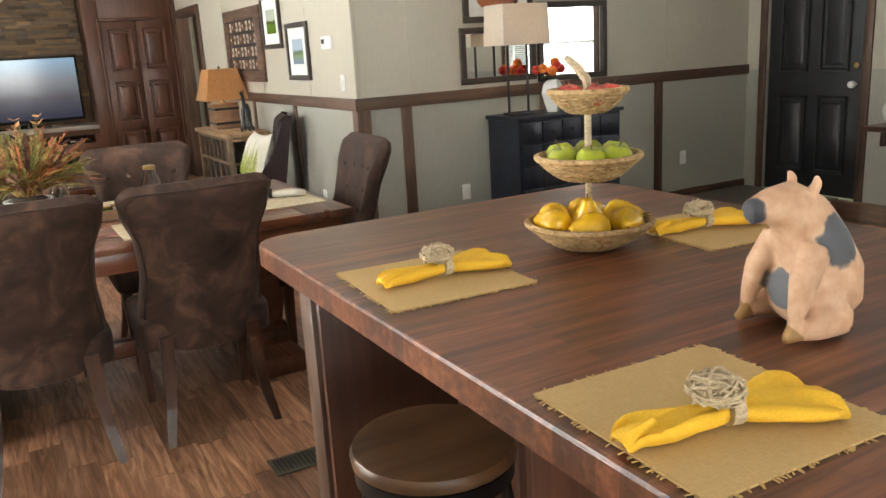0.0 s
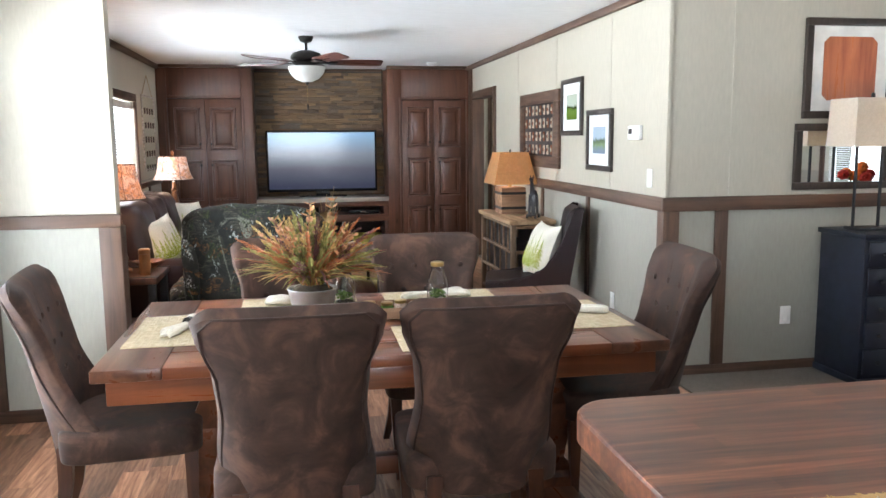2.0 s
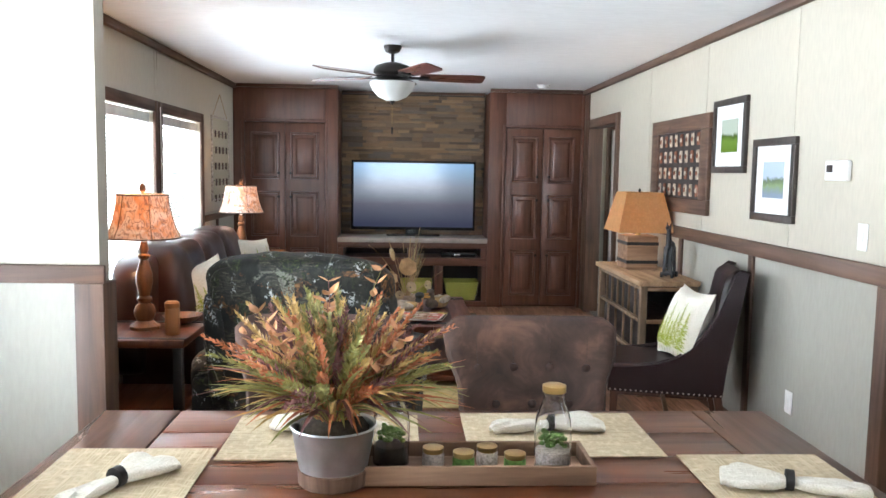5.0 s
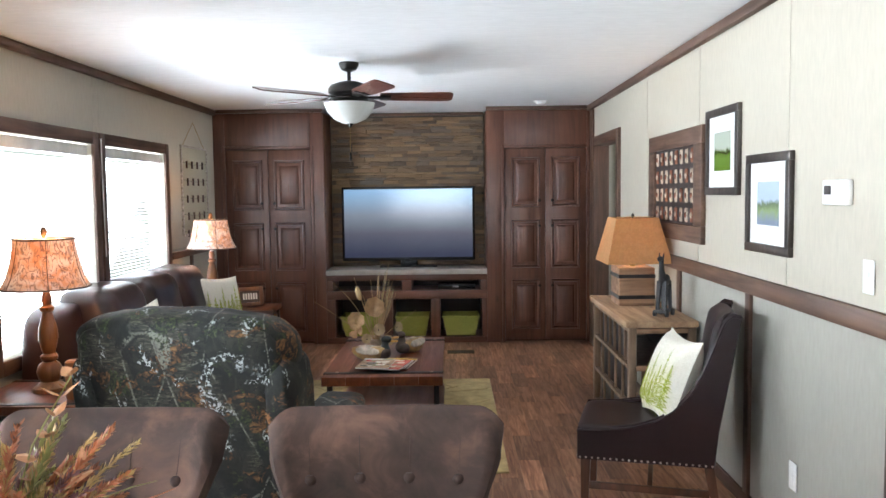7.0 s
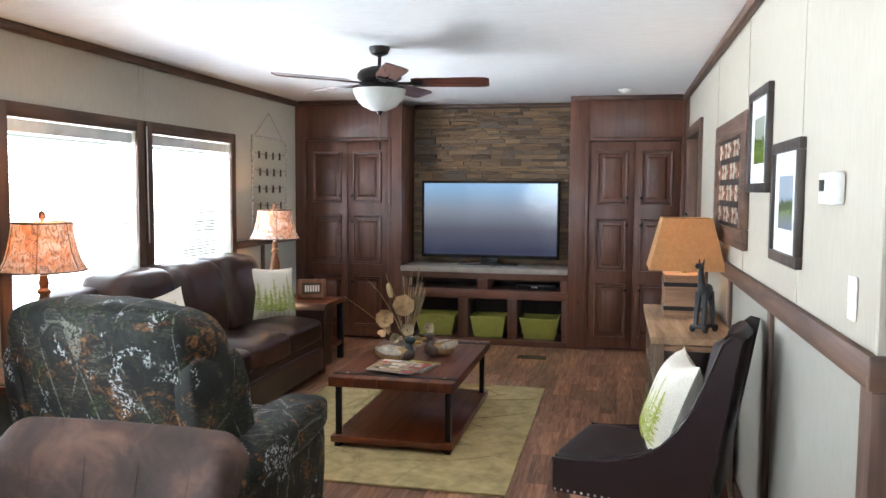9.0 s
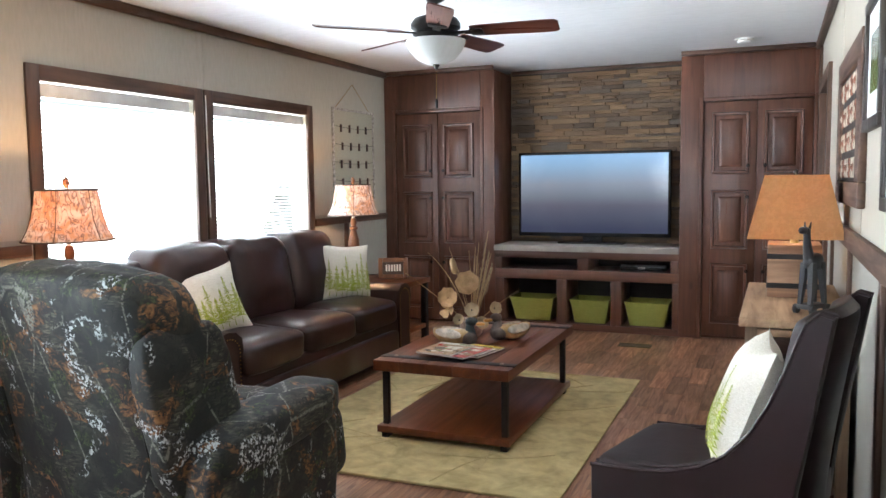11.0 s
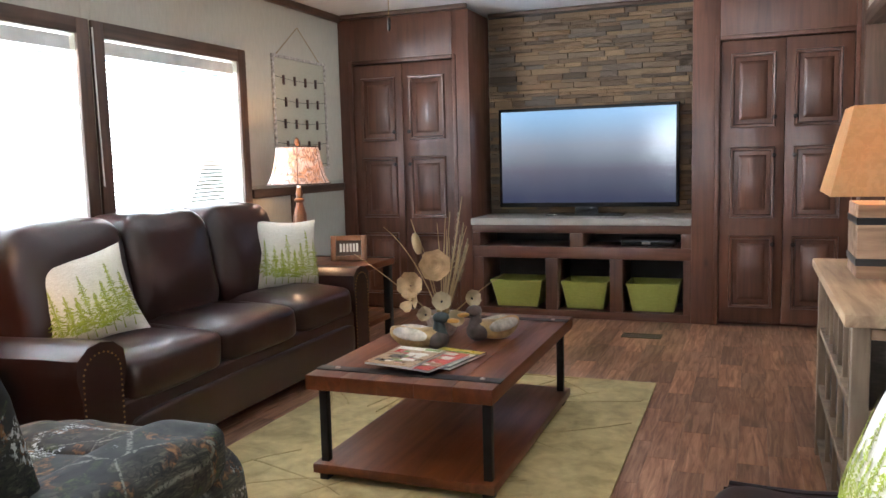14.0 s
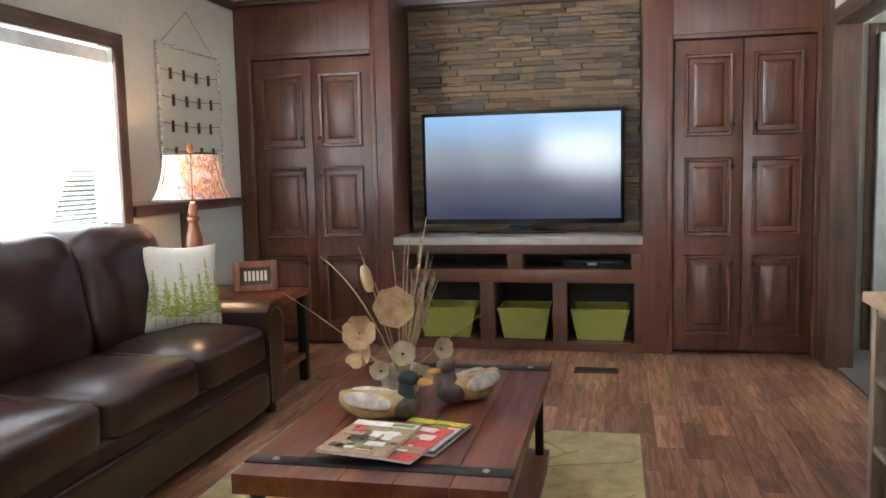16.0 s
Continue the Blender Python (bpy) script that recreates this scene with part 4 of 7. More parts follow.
for x in (-0.3, 0.3):
    for y in (-0.33, 0.25):
        part("foot", boxed(x - 0.03, x + 0.03, y - 0.03, y + 0.03, 0.0, 0.05, bevel=0.004), M_BLACK, rec)

# coffee table
ct = thing("coffee_table", "cherry wood coffee table with iron legs and straps", "coffee table")
for i in range(5):
    x0 = 0.32 + i * 0.146
    part("plank", boxed(x0 + 0.0005, x0 + 0.1455, 8.19, 9.5, 0.375, 0.43, bevel=0.002), M_COFFEE, ct)
for y in (8.3, 9.38):
    st = part("strap", boxed(0.318, 1.053, y - 0.028, y + 0.028, 0.4275, 0.434, bevel=0.0015), M_IRON, ct, "dark iron strap")
    for x in (0.4, 0.98):
        part("bolt", lathe([(0.011, 0), (0.01, 0.004), (0.004, 0.007)], 10), M_MANTEL, st, "bright bolt head", True, pose(x, y, 0.433))
for x in (0.36, 1.01):
    for y in (8.26, 9.4):
        part("leg", boxed(x - 0.016, x + 0.016, y - 0.016, y + 0.016, 0.03, 0.376, bevel=0.003), M_IRON, ct, "square iron leg")
        part("foot_block", boxed(x - 0.018, x + 0.018, y - 0.03, y + 0.03, 0.013, 0.04, bevel=0.003), M_IRON, ct)
part("shelf", boxed(0.325, 1.045, 8.21, 9.46, 0.045, 0.082, bevel=0.004), M_COFFEE, ct)

# magazines
M_PAPER = plain("page_edges", (0.75, 0.73, 0.7), 0.7)
INK = {k: plain("print_" + k, c, 0.3, 0, 0.25, 30, 0) for k, c in (("cream", (0.74, 0.72, 0.67)), ("brown", (0.16, 0.09, 0.05)), ("green", (0.16, 0.26, 0.06)), ("red", (0.48, 0.05, 0.04)), ("black", (0.03, 0.03, 0.03)), ("yellow", (0.6, 0.5, 0.05)), ("tan", (0.36, 0.24, 0.14)))}


def magazine(m, label, base, blocks):
    """Pages, cover, and flat printed blocks (x0, x1, y0, y1, ink)."""
    mg = thing("magazine", label, "magazine", m, "magazines")
    part("page_block", boxed(-0.1, 0.1, -0.135, 0.135, 0.0, 0.009, bevel=0.001), M_PAPER, mg)
    part("cover", boxed(-0.102, 0.102, -0.137, 0.137, 0.009, 0.0102), INK[base], mg, "", False)
    for i, (x0, x1, y0, y1, ink) in enumerate(blocks):
        part("printed_block", boxed(x0, x1, y0, y1, 0.0101, 0.0106 + 0.00003 * i), INK[ink], mg, "", False)
    return mg


random.seed(14)


def scatter(inks, n):
    out = []
    for i in range(n):
        x, y, w, h = random.uniform(-0.09, 0.04), random.uniform(-0.125, 0.06), random.uniform(0.015, 0.06), random.uniform(0.008, 0.045)
        out.append((x, min(0.1, x + w), y, y + h, inks[i % len(inks)]))
    return out


magazine(pose(0.63, 8.425, 0.456, 0, 0, -8), "glossy brown and green magazine on the coffee table", "tan", [(-0.1, 0.1, 0.09, 0.13, "cream"), (0.02, 0.09, 0.1, 0.125, "green")] + scatter(("brown", "cream", "green", "black", "tan", "red", "cream"), 42))
magazine(pose(0.715, 8.44, 0.4452, 0, 0, -14), "glossy red magazine lying on another", "red", [(-0.1, 0.06, 0.09, 0.125, "cream")] + scatter(("cream", "green", "brown", "black", "tan", "cream", "red"), 40))
magazine(pose(0.755, 8.53, 0.4345, 0, 0, -12), "glossy black and yellow magazine on the coffee table", "black", [(-0.1, 0.1, 0.09, 0.13, "yellow"), (0.05, 0.09, -0.12, 0.08, "cream")] + scatter(("green", "black", "cream", "brown"), 18))

# two duck decoys
M_DUCKHEAD = plain("painted_green_black", (0.02, 0.03, 0.03), 0.4, 0, 0.4)
M_DUCKBROWN = plain("painted_dark_brown", (0.085, 0.058, 0.046), 0.5, 0, 0.4, 20)
M_DUCKCREAM = plain("crackled_cream_paint", (0.36, 0.23, 0.09), 0.5, 0, 0.4, 18)
M_DUCKPALE = plain("worn_pale_wing", (0.45, 0.4, 0.33), 0.55, 0, 0.4, 25)
M_BILL = plain("ochre_bill", (0.5, 0.25, 0.05), 0.45)


def duck(m, label, head, breast, body):
    root = thing("duck_decoy", label, "duck decoy", m, "duck decoys")

    def keel(p, q):
        p.z += 0.05 * max(0, -q.x - 0.35) + 0.02 * max(0, q.x)
        p.y *= 1 - 0.45 * max(0, -q.x) ** 2
        return p
    part("body", puff(-0.16, 0.12, -0.062, 0.062, 0.0, 0.095, 0.75, 24, 16, None, keel), body, root)
    part("breast", puff(0.02, 0.135, -0.058, 0.058, 0.005, 0.1, 0.9, 20, 14), breast, root)
    for s in (-1, 1):
        part("wing", moved(puff(-0.13, 0.05, -0.014, 0.014, -0.03, 0.03, 0.9, 20, 10), pose(0, s * 0.055, 0.074, s * 25, 6, s * 5)), M_DUCKPALE, root, "worn pale wing")
    part("neck", lathe([(0.04, 0), (0.03, 0.03), (0.024, 0.06), (0.022, 0.08)], 14, (0.09, 0, 0.075)), head, root)
    part("head", puff(0.06, 0.14, -0.03, 0.03, 0.125, 0.18, 0.9, 18, 12), head, root)
    part("bill", puff(0.128, 0.19, -0.018, 0.018, 0.13, 0.15, 0.7, 14, 8), M_BILL, root, "ochre bill")
    return root


duck(pose(0.585, 8.69, 0.43, 0, 0, 2) @ Matrix.Scale(0.88, 4), "carved mallard decoy with green head on the coffee table", M_DUCKHEAD, M_DUCKBROWN, M_DUCKCREAM)
duck(pose(0.815, 8.93, 0.43, 0, 0, 230) @ Matrix.Scale(0.88, 4), "carved dark brown hen decoy on the coffee table", M_DUCKBROWN, M_DUCKBROWN, M_DUCKCREAM)

# dried flowers in a small pot
M_DRY = plain("dried_tan_stem", (0.35, 0.24, 0.12), 0.8)
M_PETAL = plain("dried_cream_petal", (0.46, 0.3, 0.155), 0.8, 0, 0.25, 25)
M_PETAL2 = plain("dried_ivory_petal", (0.42, 0.33, 0.2), 0.8, 0, 0.2, 25)
M_SHELL = plain("shell_glaze", (0.5, 0.4, 0.32), 0.35, 0, 0.4, 20)
fl = thing("dried_flower_arrangement", "dried tan flowers and grasses in a pale pot", "dried flowers", pose(0.575, 8.96, 0.43))
part("pot", lathe([(0.045, 0), (0.06, 0.02), (0.072, 0.06), (0.08, 0.1), (0.076, 0.1), (0.066, 0.06)], 20), M_SHELL, fl)


def stem(a, b, bend, r0, r1):
    pts = []
    for i in range(9):
        f = i / 8
        pts.append((a[0] + (b[0] - a[0]) * f + bend[0] * f * (1 - f), a[1] + (b[1] - a[1]) * f + bend[1] * f * (1 - f), a[2] + (b[2] - a[2]) * f + bend[2] * f * (1 - f)))
    return tube(pts, [r0 + (r1 - r0) * i / 8 for i in range(9)], 5)


for b, bend in (((-0.42, -0.02, 0.36), (0, 0, 0.05)), ((-0.3, 0.05, 0.48), (0.05, 0, 0.2)), ((-0.14, 0, 0.52), (0, 0, 0.05)), ((0.28, 0.05, 0.28), (0, 0, 0.05)), ((0.1, 0.02, 0.62), (0.0, 0, 0)), ((0.03, 0.05, 0.55), (0, 0, 0)), ((-0.03, 0.04, 0.5), (0.02, 0, 0)), ((-0.08, -0.02, 0.4), (0.02, 0, 0.04))):
    part("stem", stem((0, 0, 0.05), b, bend, 0.0035, 0.0018), M_DRY, fl)
random.seed(9)
for k in range(12):
    x = 0.07 + random.uniform(-0.05, 0.06)
    part("grass_blade", stem((0.01, 0.0, 0.06), (x * 1.3, random.uniform(-0.06, 0.06), random.uniform(0.33, 0.55)), (random.uniform(-0.03, 0.03), 0, 0.02), 0.005, 0.0012), M_DRY, fl)


M_FEATHER = plain("barred_tan_feather", (0.24, 0.19, 0.11), 0.8, 0, 0.45, 60)
for tip, bend in (((0.1, 0.03, 0.5), (0.02, 0, 0.02)), ((0.075, 0.05, 0.56), (-0.01, 0, 0)), ((0.13, 0.0, 0.43), (0.02, 0, 0.03))):
    bm = bmesh.new()
    plume(bm, (0.02, 0, 0.06), tip, bend, 0.45, 0.034, 150, 0.001)
    part("feather", bm, M_FEATHER, fl, "barred tan feather", False)


def blossom(c, r, n, cup, mat, face=(0.25, -1, 0.35), eye=False):
    bm = bmesh.new()
    turn = Vector(face).to_track_quat("Z", "Y").to_matrix()
    for layer in range(5 if n > 5 else 1):
        for i in range(n):
            a = 2 * math.pi * (i + 0.5 * layer) / n
            rr = r * (1 - 0.19 * layer)
            d, sd = Vector((math.cos(a), math.sin(a), 0)), Vector((-math.sin(a), math.cos(a), 0))
            grid = []
            for j, (f, w, h) in enumerate(((0.05, 0.12, 0), (0.4, 0.5, 0.1), (0.75, 0.68, 0.3), (1.0, 0.42, 0.5 + 0.12 * math.sin(5.0 * a)))):
                grid.append([bm.verts.new(Vector(c) + turn @ (d * rr * f + sd * rr * w * s + Vector((0, 0, cup * rr * (h + 0.15 * abs(s)) + 0.01 * layer)))) for s in (-1, 0, 1)])
            for g, h in zip(grid, grid[1:]):
                for q in range(2):
                    bm.faces.new((g[q], g[q + 1], h[q + 1], h[q]))
    if eye:
        part("flower_eye", moved(lathe([(0.005, 0.0), (0.006, 0.004), (0.002, 0.008)], 8), Matrix.Translation(Vector(c)) @ turn.to_4x4()), M_BLACK, fl)
    return part("blossom", bm, mat, fl)


blossom((0.0, -0.06, 0.315), 0.066, 7, 1.0, M_PETAL)
blossom((-0.13, -0.05, 0.225), 0.056, 4, 0.9, M_PETAL)
blossom((-0.12, -0.06, 0.16), 0.05, 3, 0.9, M_PETAL, (-0.3, -1, 0.2))
for c, r in (((0.03, -0.08, 0.165), 0.04), ((0.15, -0.03, 0.175), 0.036), ((0.09, -0.08, 0.09), 0.036), ((-0.05, -0.07, 0.1), 0.033)):
    blossom(c, r, 5, 1.1, M_PETAL2, (c[0] * 5 + 0.2, -1, 0.7 - c[2] * 2), True)
part("seed_pod", moved(puff(-0.02, 0.02, -0.02, 0.02, -0.05, 0.05, 0.9, 12, 10), pose(-0.11, -0.01, 0.41, 0, -14, 0)), M_DRY, fl)

# ceiling fan
fan = thing("ceiling_fan", "dark bronze ceiling fan with five wooden blades and glass bowl", "ceiling fan", pose(0.455, 8.75, 0))
part("canopy", lathe([(0.065, 2.38), (0.065, 2.365), (0.05, 2.335), (0.02, 2.322)], 24), M_BRONZE, fan)
part("rod", lathe([(0.012, 2.33), (0.012, 2.25)], 12), M_BRONZE, fan)
part("motor", lathe([(0.03, 2.262), (0.06, 2.256), (0.12, 2.235), (0.138, 2.21), (0.138, 2.185), (0.11, 2.165), (0.13, 2.15), (0.1, 2.13), (0.07, 2.115)], 28), M_BRONZE, fan)
M_FROST = glowing_cloth("frosted_glass_bowl", (0.75, 0.75, 0.72), (0.82, 0.82, 0.8), 4.0, 0.45)
part("bowl", lathe([(0.165, 2.118), (0.162, 2.1), (0.145, 2.06), (0.105, 2.015), (0.05, 1.99), (0.012, 1.986)], 28), M_FROST, fan, "frosted white glass bowl")
part("bowl_finial", lathe([(0.02, 1.992), (0.018, 1.978), (0.008, 1.966), (0.003, 1.958)], 12), M_BRONZE, fan)
ch = part("pull_chain", tube([(0.0, 0, 1.96), (0.0, 0, 1.8)], 0.0015, 5), M_BRASS, fan)
part("chain_weight", lathe([(0.003, 1.8), (0.007, 1.79), (0.007, 1.755), (0.003, 1.745)], 10), M_BRONZE, ch)
M_BLADE = wood("dark_cherry_blade", (0.05, 0.014, 0.009), (0.13, 0.04, 0.025), 0, 0.3, 18, False)
for k in range(5):
    m = pose(0, 0, 2.155, 0, 0, 7 + 72 * k)
    arm = bmesh.new()
    box(arm, 0.09, 0.24, -0.022, 0.022, -0.006, 0.004, 0.003)
    box(arm, 0.2, 0.27, -0.05, 0.05, -0.006, 0.002, 0.003)
    part("blade_arm", arm, M_BRONZE, fan, "", True, m @ pose(0, 0, 0, -9))
    bl = rings(bmesh.new(), [[(x, -w, z), (x, w, z), (x, w, z + 0.007), (x, -w, z + 0.007)] for x, w, z in ((0.2, 0.052, 0), (0.24, 0.06, 0), (0.6, 0.07, 0), (0.66, 0.066, 0), (0.68, 0.05, 0))])
    part("blade", bl, M_BLADE, fan, "dark cherry wooden blade", False, m @ pose(0, 0, 0.003, -15))

sd = thing("smoke_detector", "round white smoke detector on the ceiling", "smoke detector", pose(1.97, 11.1, 2.381))
part("base", lathe([(0.07, 0), (0.07, -0.012), (0.055, -0.016)], 20), M_WHITE, sd)
part("cap", lathe([(0.052, -0.014), (0.05, -0.03), (0.035, -0.038), (0.005, -0.04)], 20), M_WHITE, sd)


def floor_vent(m):
    root = thing("floor_vent", "dark olive slotted metal floor vent", "vent", m, "floor vents")
    bm = bmesh.new()
    for a in ((-0.13, 0.13, -0.065, -0.05), (-0.13, 0.13, 0.05, 0.065), (-0.13, -0.115, -0.05, 0.05), (0.115, 0.13, -0.05, 0.05)):
        box(bm, *a, 0.0, 0.006, 0.001)
    part("frame", bm, M_VENT, root)
    # flat black plate paints the shaded opening below the slats
    part("well", boxed(-0.118, 0.118, -0.052, 0.052, 0.0, 0.002), M_BLACK, root)
    for i in range(14):
        x = -0.105 + i * 0.0162
        part("slat", boxed(x - 0.003, x + 0.003, -0.051, 0.051, 0.001, 0.005), M_VENT, root, "", False)
    return root


M_VENT = plain("olive_metal", (0.085, 0.075, 0.05), 0.5, 0.3)
floor_vent(pose(1.19, 11.05, 0.0))
floor_vent(pose(1.1, 3.4, 0.0))

# wire photo board on the window wall
cb = thing("clip_board_frame", "sacking photo board with wires, clothespins and a hanging cord", "wall decor")
M_WORN = plain("chipped_white_frame", (0.45, 0.4, 0.35), 0.7, 0.2, 0.5, 40)
bm = bmesh.new()
for a in ((10.54, 10.565, 1.165, 1.98), (11.265, 11.29, 1.165, 1.98), (10.565, 11.265, 1.165, 1.185), (10.565, 11.265, 1.96, 1.98)):
    box(bm, -1.278, -1.262, *a, 0.003)
part("frame", bm, M_WORN, cb)
M_SACKING = weave("pale_sacking", (0.38, 0.345, 0.26), (0.48, 0.44, 0.335), 240, 240, 0.9, 0.3)
part("backing", boxed(-1.2785, -1.272, 10.565, 11.265, 1.185, 1.96), M_SACKING, cb, "pale sacking backing", False)
part("cord", tube([(-1.27, 10.6, 1.98), (-1.27, 10.9, 2.2), (-1.27, 11.2, 1.98)], 0.003, 5), M_DRY, cb)
for i in range(5):
    z = 1.83 - i * 0.155
    wire = part("wire", tube([(-1.268, 10.56 + 0.0888 * j, z - 0.018 * math.sin(math.pi * j / 8)) for j in range(9)], 0.002, 5), M_IRON, cb)
    for j in range(4):
        y = 10.68 + j * 0.15 + 0.02 * (i % 2)
        part("clothespin", boxed(-1.272, -1.258, y - 0.008, y + 0.008, z - 0.055, z + 0.012, bevel=0.002), M_LEG, wire, "dark clothespin")

# ---- along the living room's east wall ----
cs = thing("console_cabinet", "weathered pale wood console with metal grid sides", "console")
part("top", wobbled(boxed(2.09, 2.5, 7.95, 9.14, 0.75, 0.785, bevel=0.005), 0.002, 6), M_RUSTIC, cs)
for x in (2.135, 2.475):
    for y in (8.0, 9.09):
        part("post", boxed(x - 0.022, x + 0.022, y - 0.022, y + 0.022, 0.0, 0.75, bevel=0.003), M_RUSTICZ, cs)
for z in (0.06, 0.28, 0.51, 0.727):
    part("rail", boxed(2.118, 2.15, 8.022, 9.068, z - 0.011, z + 0.011, bevel=0.002), M_RUSTICZ, cs)
for z in (0.06, 0.51, 0.727):
    for y in (8.0, 9.09):
        part("end_rail", boxed(2.157, 2.453, y - 0.016, y + 0.016, z - 0.014, z + 0.014, bevel=0.002), M_CRATE, cs)
for zi, (z0, z1, n) in enumerate(((0.074, 0.266, 4), (0.294, 0.496, 5), (0.524, 0.713, 7))):
    for i in range(1, n):
        y = 8.022 + 1.046 * i / n
        part("bar", boxed(2.126, 2.142, y - 0.007, y + 0.007, z0, z1, bevel=0.002), M_RUSTICZ, cs)
for z in (0.07, 0.5):
    part("shelf", boxed(2.15, 2.47, 8.03, 9.06, z - 0.01, z + 0.01), M_LEG, cs)
# back panel coloured dark for the shaded inside of the console
part("back_panel", boxed(2.478, 2.495, 8.03, 9.06, 0.06, 0.74), M_DEEPDARK, cs)
# added dark sheet imitates the shaded interior seen between the bars
part("side_lining", boxed(2.16, 2.165, 8.03, 9.06, 0.08, 0.74), M_DEEPDARK, cs, "dark sheet standing in for the shade behind the grid")

M_TAN = glowing_cloth("tan_parchment_shade", (0.62, 0.4, 0.19), (0.68, 0.45, 0.22), 40.0, 0.62)
cl = thing("crate_lamp", "square tan shade lamp on a banded wooden crate base, lit", "table lamp", pose(2.3, 8.72, 0.786, 0, 0, 0))
cr = part("crate", boxed(-0.115, 0.115, -0.13, 0.13, 0.0, 0.245, bevel=0.005), M_CRATE, cl, "tan slatted crate base")
for z in (0.055, 0.19):
    bm = bmesh.new()
    for a in ((-0.118, 0.118, -0.133, -0.129), (-0.118, 0.118, 0.129, 0.133), (-0.118, -0.114, -0.129, 0.129), (0.114, 0.118, -0.129, 0.129)):
        box(bm, *a, z - 0.012, z + 0.012)
    part("band", bm, M_IRON, cr, "dark metal band", False)
part("socket", lathe([(0.02, 0.245), (0.016, 0.3)], 12), M_BRASS, cl)
part("lamp_bulb", lathe([(0.014, 0.3), (0.016, 0.34), (0.03, 0.4), (0.024, 0.44), (0.005, 0.455)], 12), M_WHITE, cl)
def square(r, z):
    return [(r * s, r * 1.05 * t, z) for s, t in ((-1, -1), (0, -1), (1, -1), (1, 0), (1, 1), (0, 1), (-1, 1), (-1, 0))]
part("shade", rings(bmesh.new(), [square(0.205, 0.275), square(0.135, 0.565), square(0.133, 0.565), square(0.203, 0.275)], True, False), M_TAN, cl, "tan square tapered shade, lit", False)
part("finial", lathe([(0.004, 0.455), (0.004, 0.565), (0.01, 0.572), (0.009, 0.585), (0.002, 0.592)], 10), M_BRONZE, cl)
part("spider", boxed(-0.134, 0.134, -0.003, 0.003, 0.558, 0.563), M_BRONZE, cl)

# carved animal on a wheeled board
bm = bmesh.new()
box(bm, -0.07, 0.07, -0.035, 0.035, 0.022, 0.045, 0.004)
for x in (-0.055, 0.055):
    for y in (-0.042, 0.042):
        moved_w = lathe([(0.022, -0.008), (0.022, 0.008)], 14)
        moved(moved_w, pose(x, y, 0.022, 90))
        me_tmp = bpy.data.meshes.new("tmp")
        moved_w.to_mesh(me_tmp)
        moved_w.free()
        bm.from_mesh(me_tmp)
        bpy.data.meshes.remove(me_tmp)
for x, y in ((-0.05, -0.02), (-0.05, 0.02), (0.045, -0.02), (0.045, 0.02)):
    tapered_leg(bm, (x * 0.7, y * 0.9, 0.24), (x * 1.15, y * 1.3, 0.044), 0.015, 0.009)
puff(-0.065, 0.055, -0.033, 0.033, 0.2, 0.285, 0.8, 16, 10, bm)
tube([(0.03, 0, 0.26), (0.045, 0, 0.31), (0.05, 0, 0.36), (0.055, 0, 0.4)], [0.026, 0.02, 0.016, 0.018], 10, bm)
puff(0.04, 0.11, -0.014, 0.014, 0.375, 0.41, 0.8, 14, 8, bm)
for y in (-0.012, 0.012):
    tube([(0.05, y, 0.4), (0.045, y * 1.3, 0.43)], [0.007, 0.003], 6, bm)
def blended(ob, size):
    """Melts the joined shapes of a figure into one skin."""
    r = ob.modifiers.new("skin", "REMESH")
    r.mode, r.voxel_size, r.use_smooth_shade = "VOXEL", size, True
    s = ob.modifiers.new("soften", "SMOOTH")
    s.iterations, s.factor = 6, 0.5
    return ob


st = tagged(part("animal_figurine", bm, M_BLACK, None, "", True, pose(2.36, 8.17, 0.786, 0, 0, 235) @ Matrix.Scale(0.87, 4)), "black carved animal figure on a small wheeled board", "figurine")

# leather chair
ac = thing("leather_side_chair", "dark leather sloping-arm chair with nailheads and wooden legs", "chair", pose(2.095, 7.28, 0, 0, 0, 75) @ Matrix.Scale(0.925, 4))
# local: faces +y, width along x
part("seat", wobbled(puff(-0.28, 0.28, -0.26, 0.39, 0.34, 0.478, 0.2, 32, 14), 0.004, 6), M_LEATHER2, ac)
part("apron", puff(-0.285, 0.285, -0.28, 0.385, 0.31, 0.43, 0.1), M_LEATHER2, ac)


def shell(width, height, lean, wrap, low, thick, nu=40, nv=26):
    """A curved chair back, closed, with wings that slope down to the front."""
    bm = bmesh.new()
    loops = []
    for j in range(nv + 1):
        v = j / nv
        z = low + (height - low) * v
        w = width(v)
        front, back = [], []
        for i in range(nu + 1):
            u = 2 * i / nu - 1
            y = lean(v) + wrap(v) * abs(u) ** 3
            edge = max(0.12, math.sqrt(max(0.0, 1 - (max(0.0, abs(u) - 0.85) / 0.15) ** 2)))
            topk = max(0.12, math.sqrt(max(0.0, 1 - (max(0.0, v - 0.92) / 0.08) ** 2)))
            zz = z + 0.06 * (max(0.0, abs(u) - 0.5) / 0.5) ** 2 * max(0.0, 1 - v / 0.2) - 0.04 * (max(0.0, abs(u) - 0.78) / 0.22) ** 2 * max(0.0, v - 0.8) / 0.2
            front.append((u * w, y + thick / 2 * edge * topk, zz))
            back.append((u * w * 1.01, y - thick / 2 * edge * topk, zz))
        loops.append(front + back[::-1])
    return rings(bm, loops)


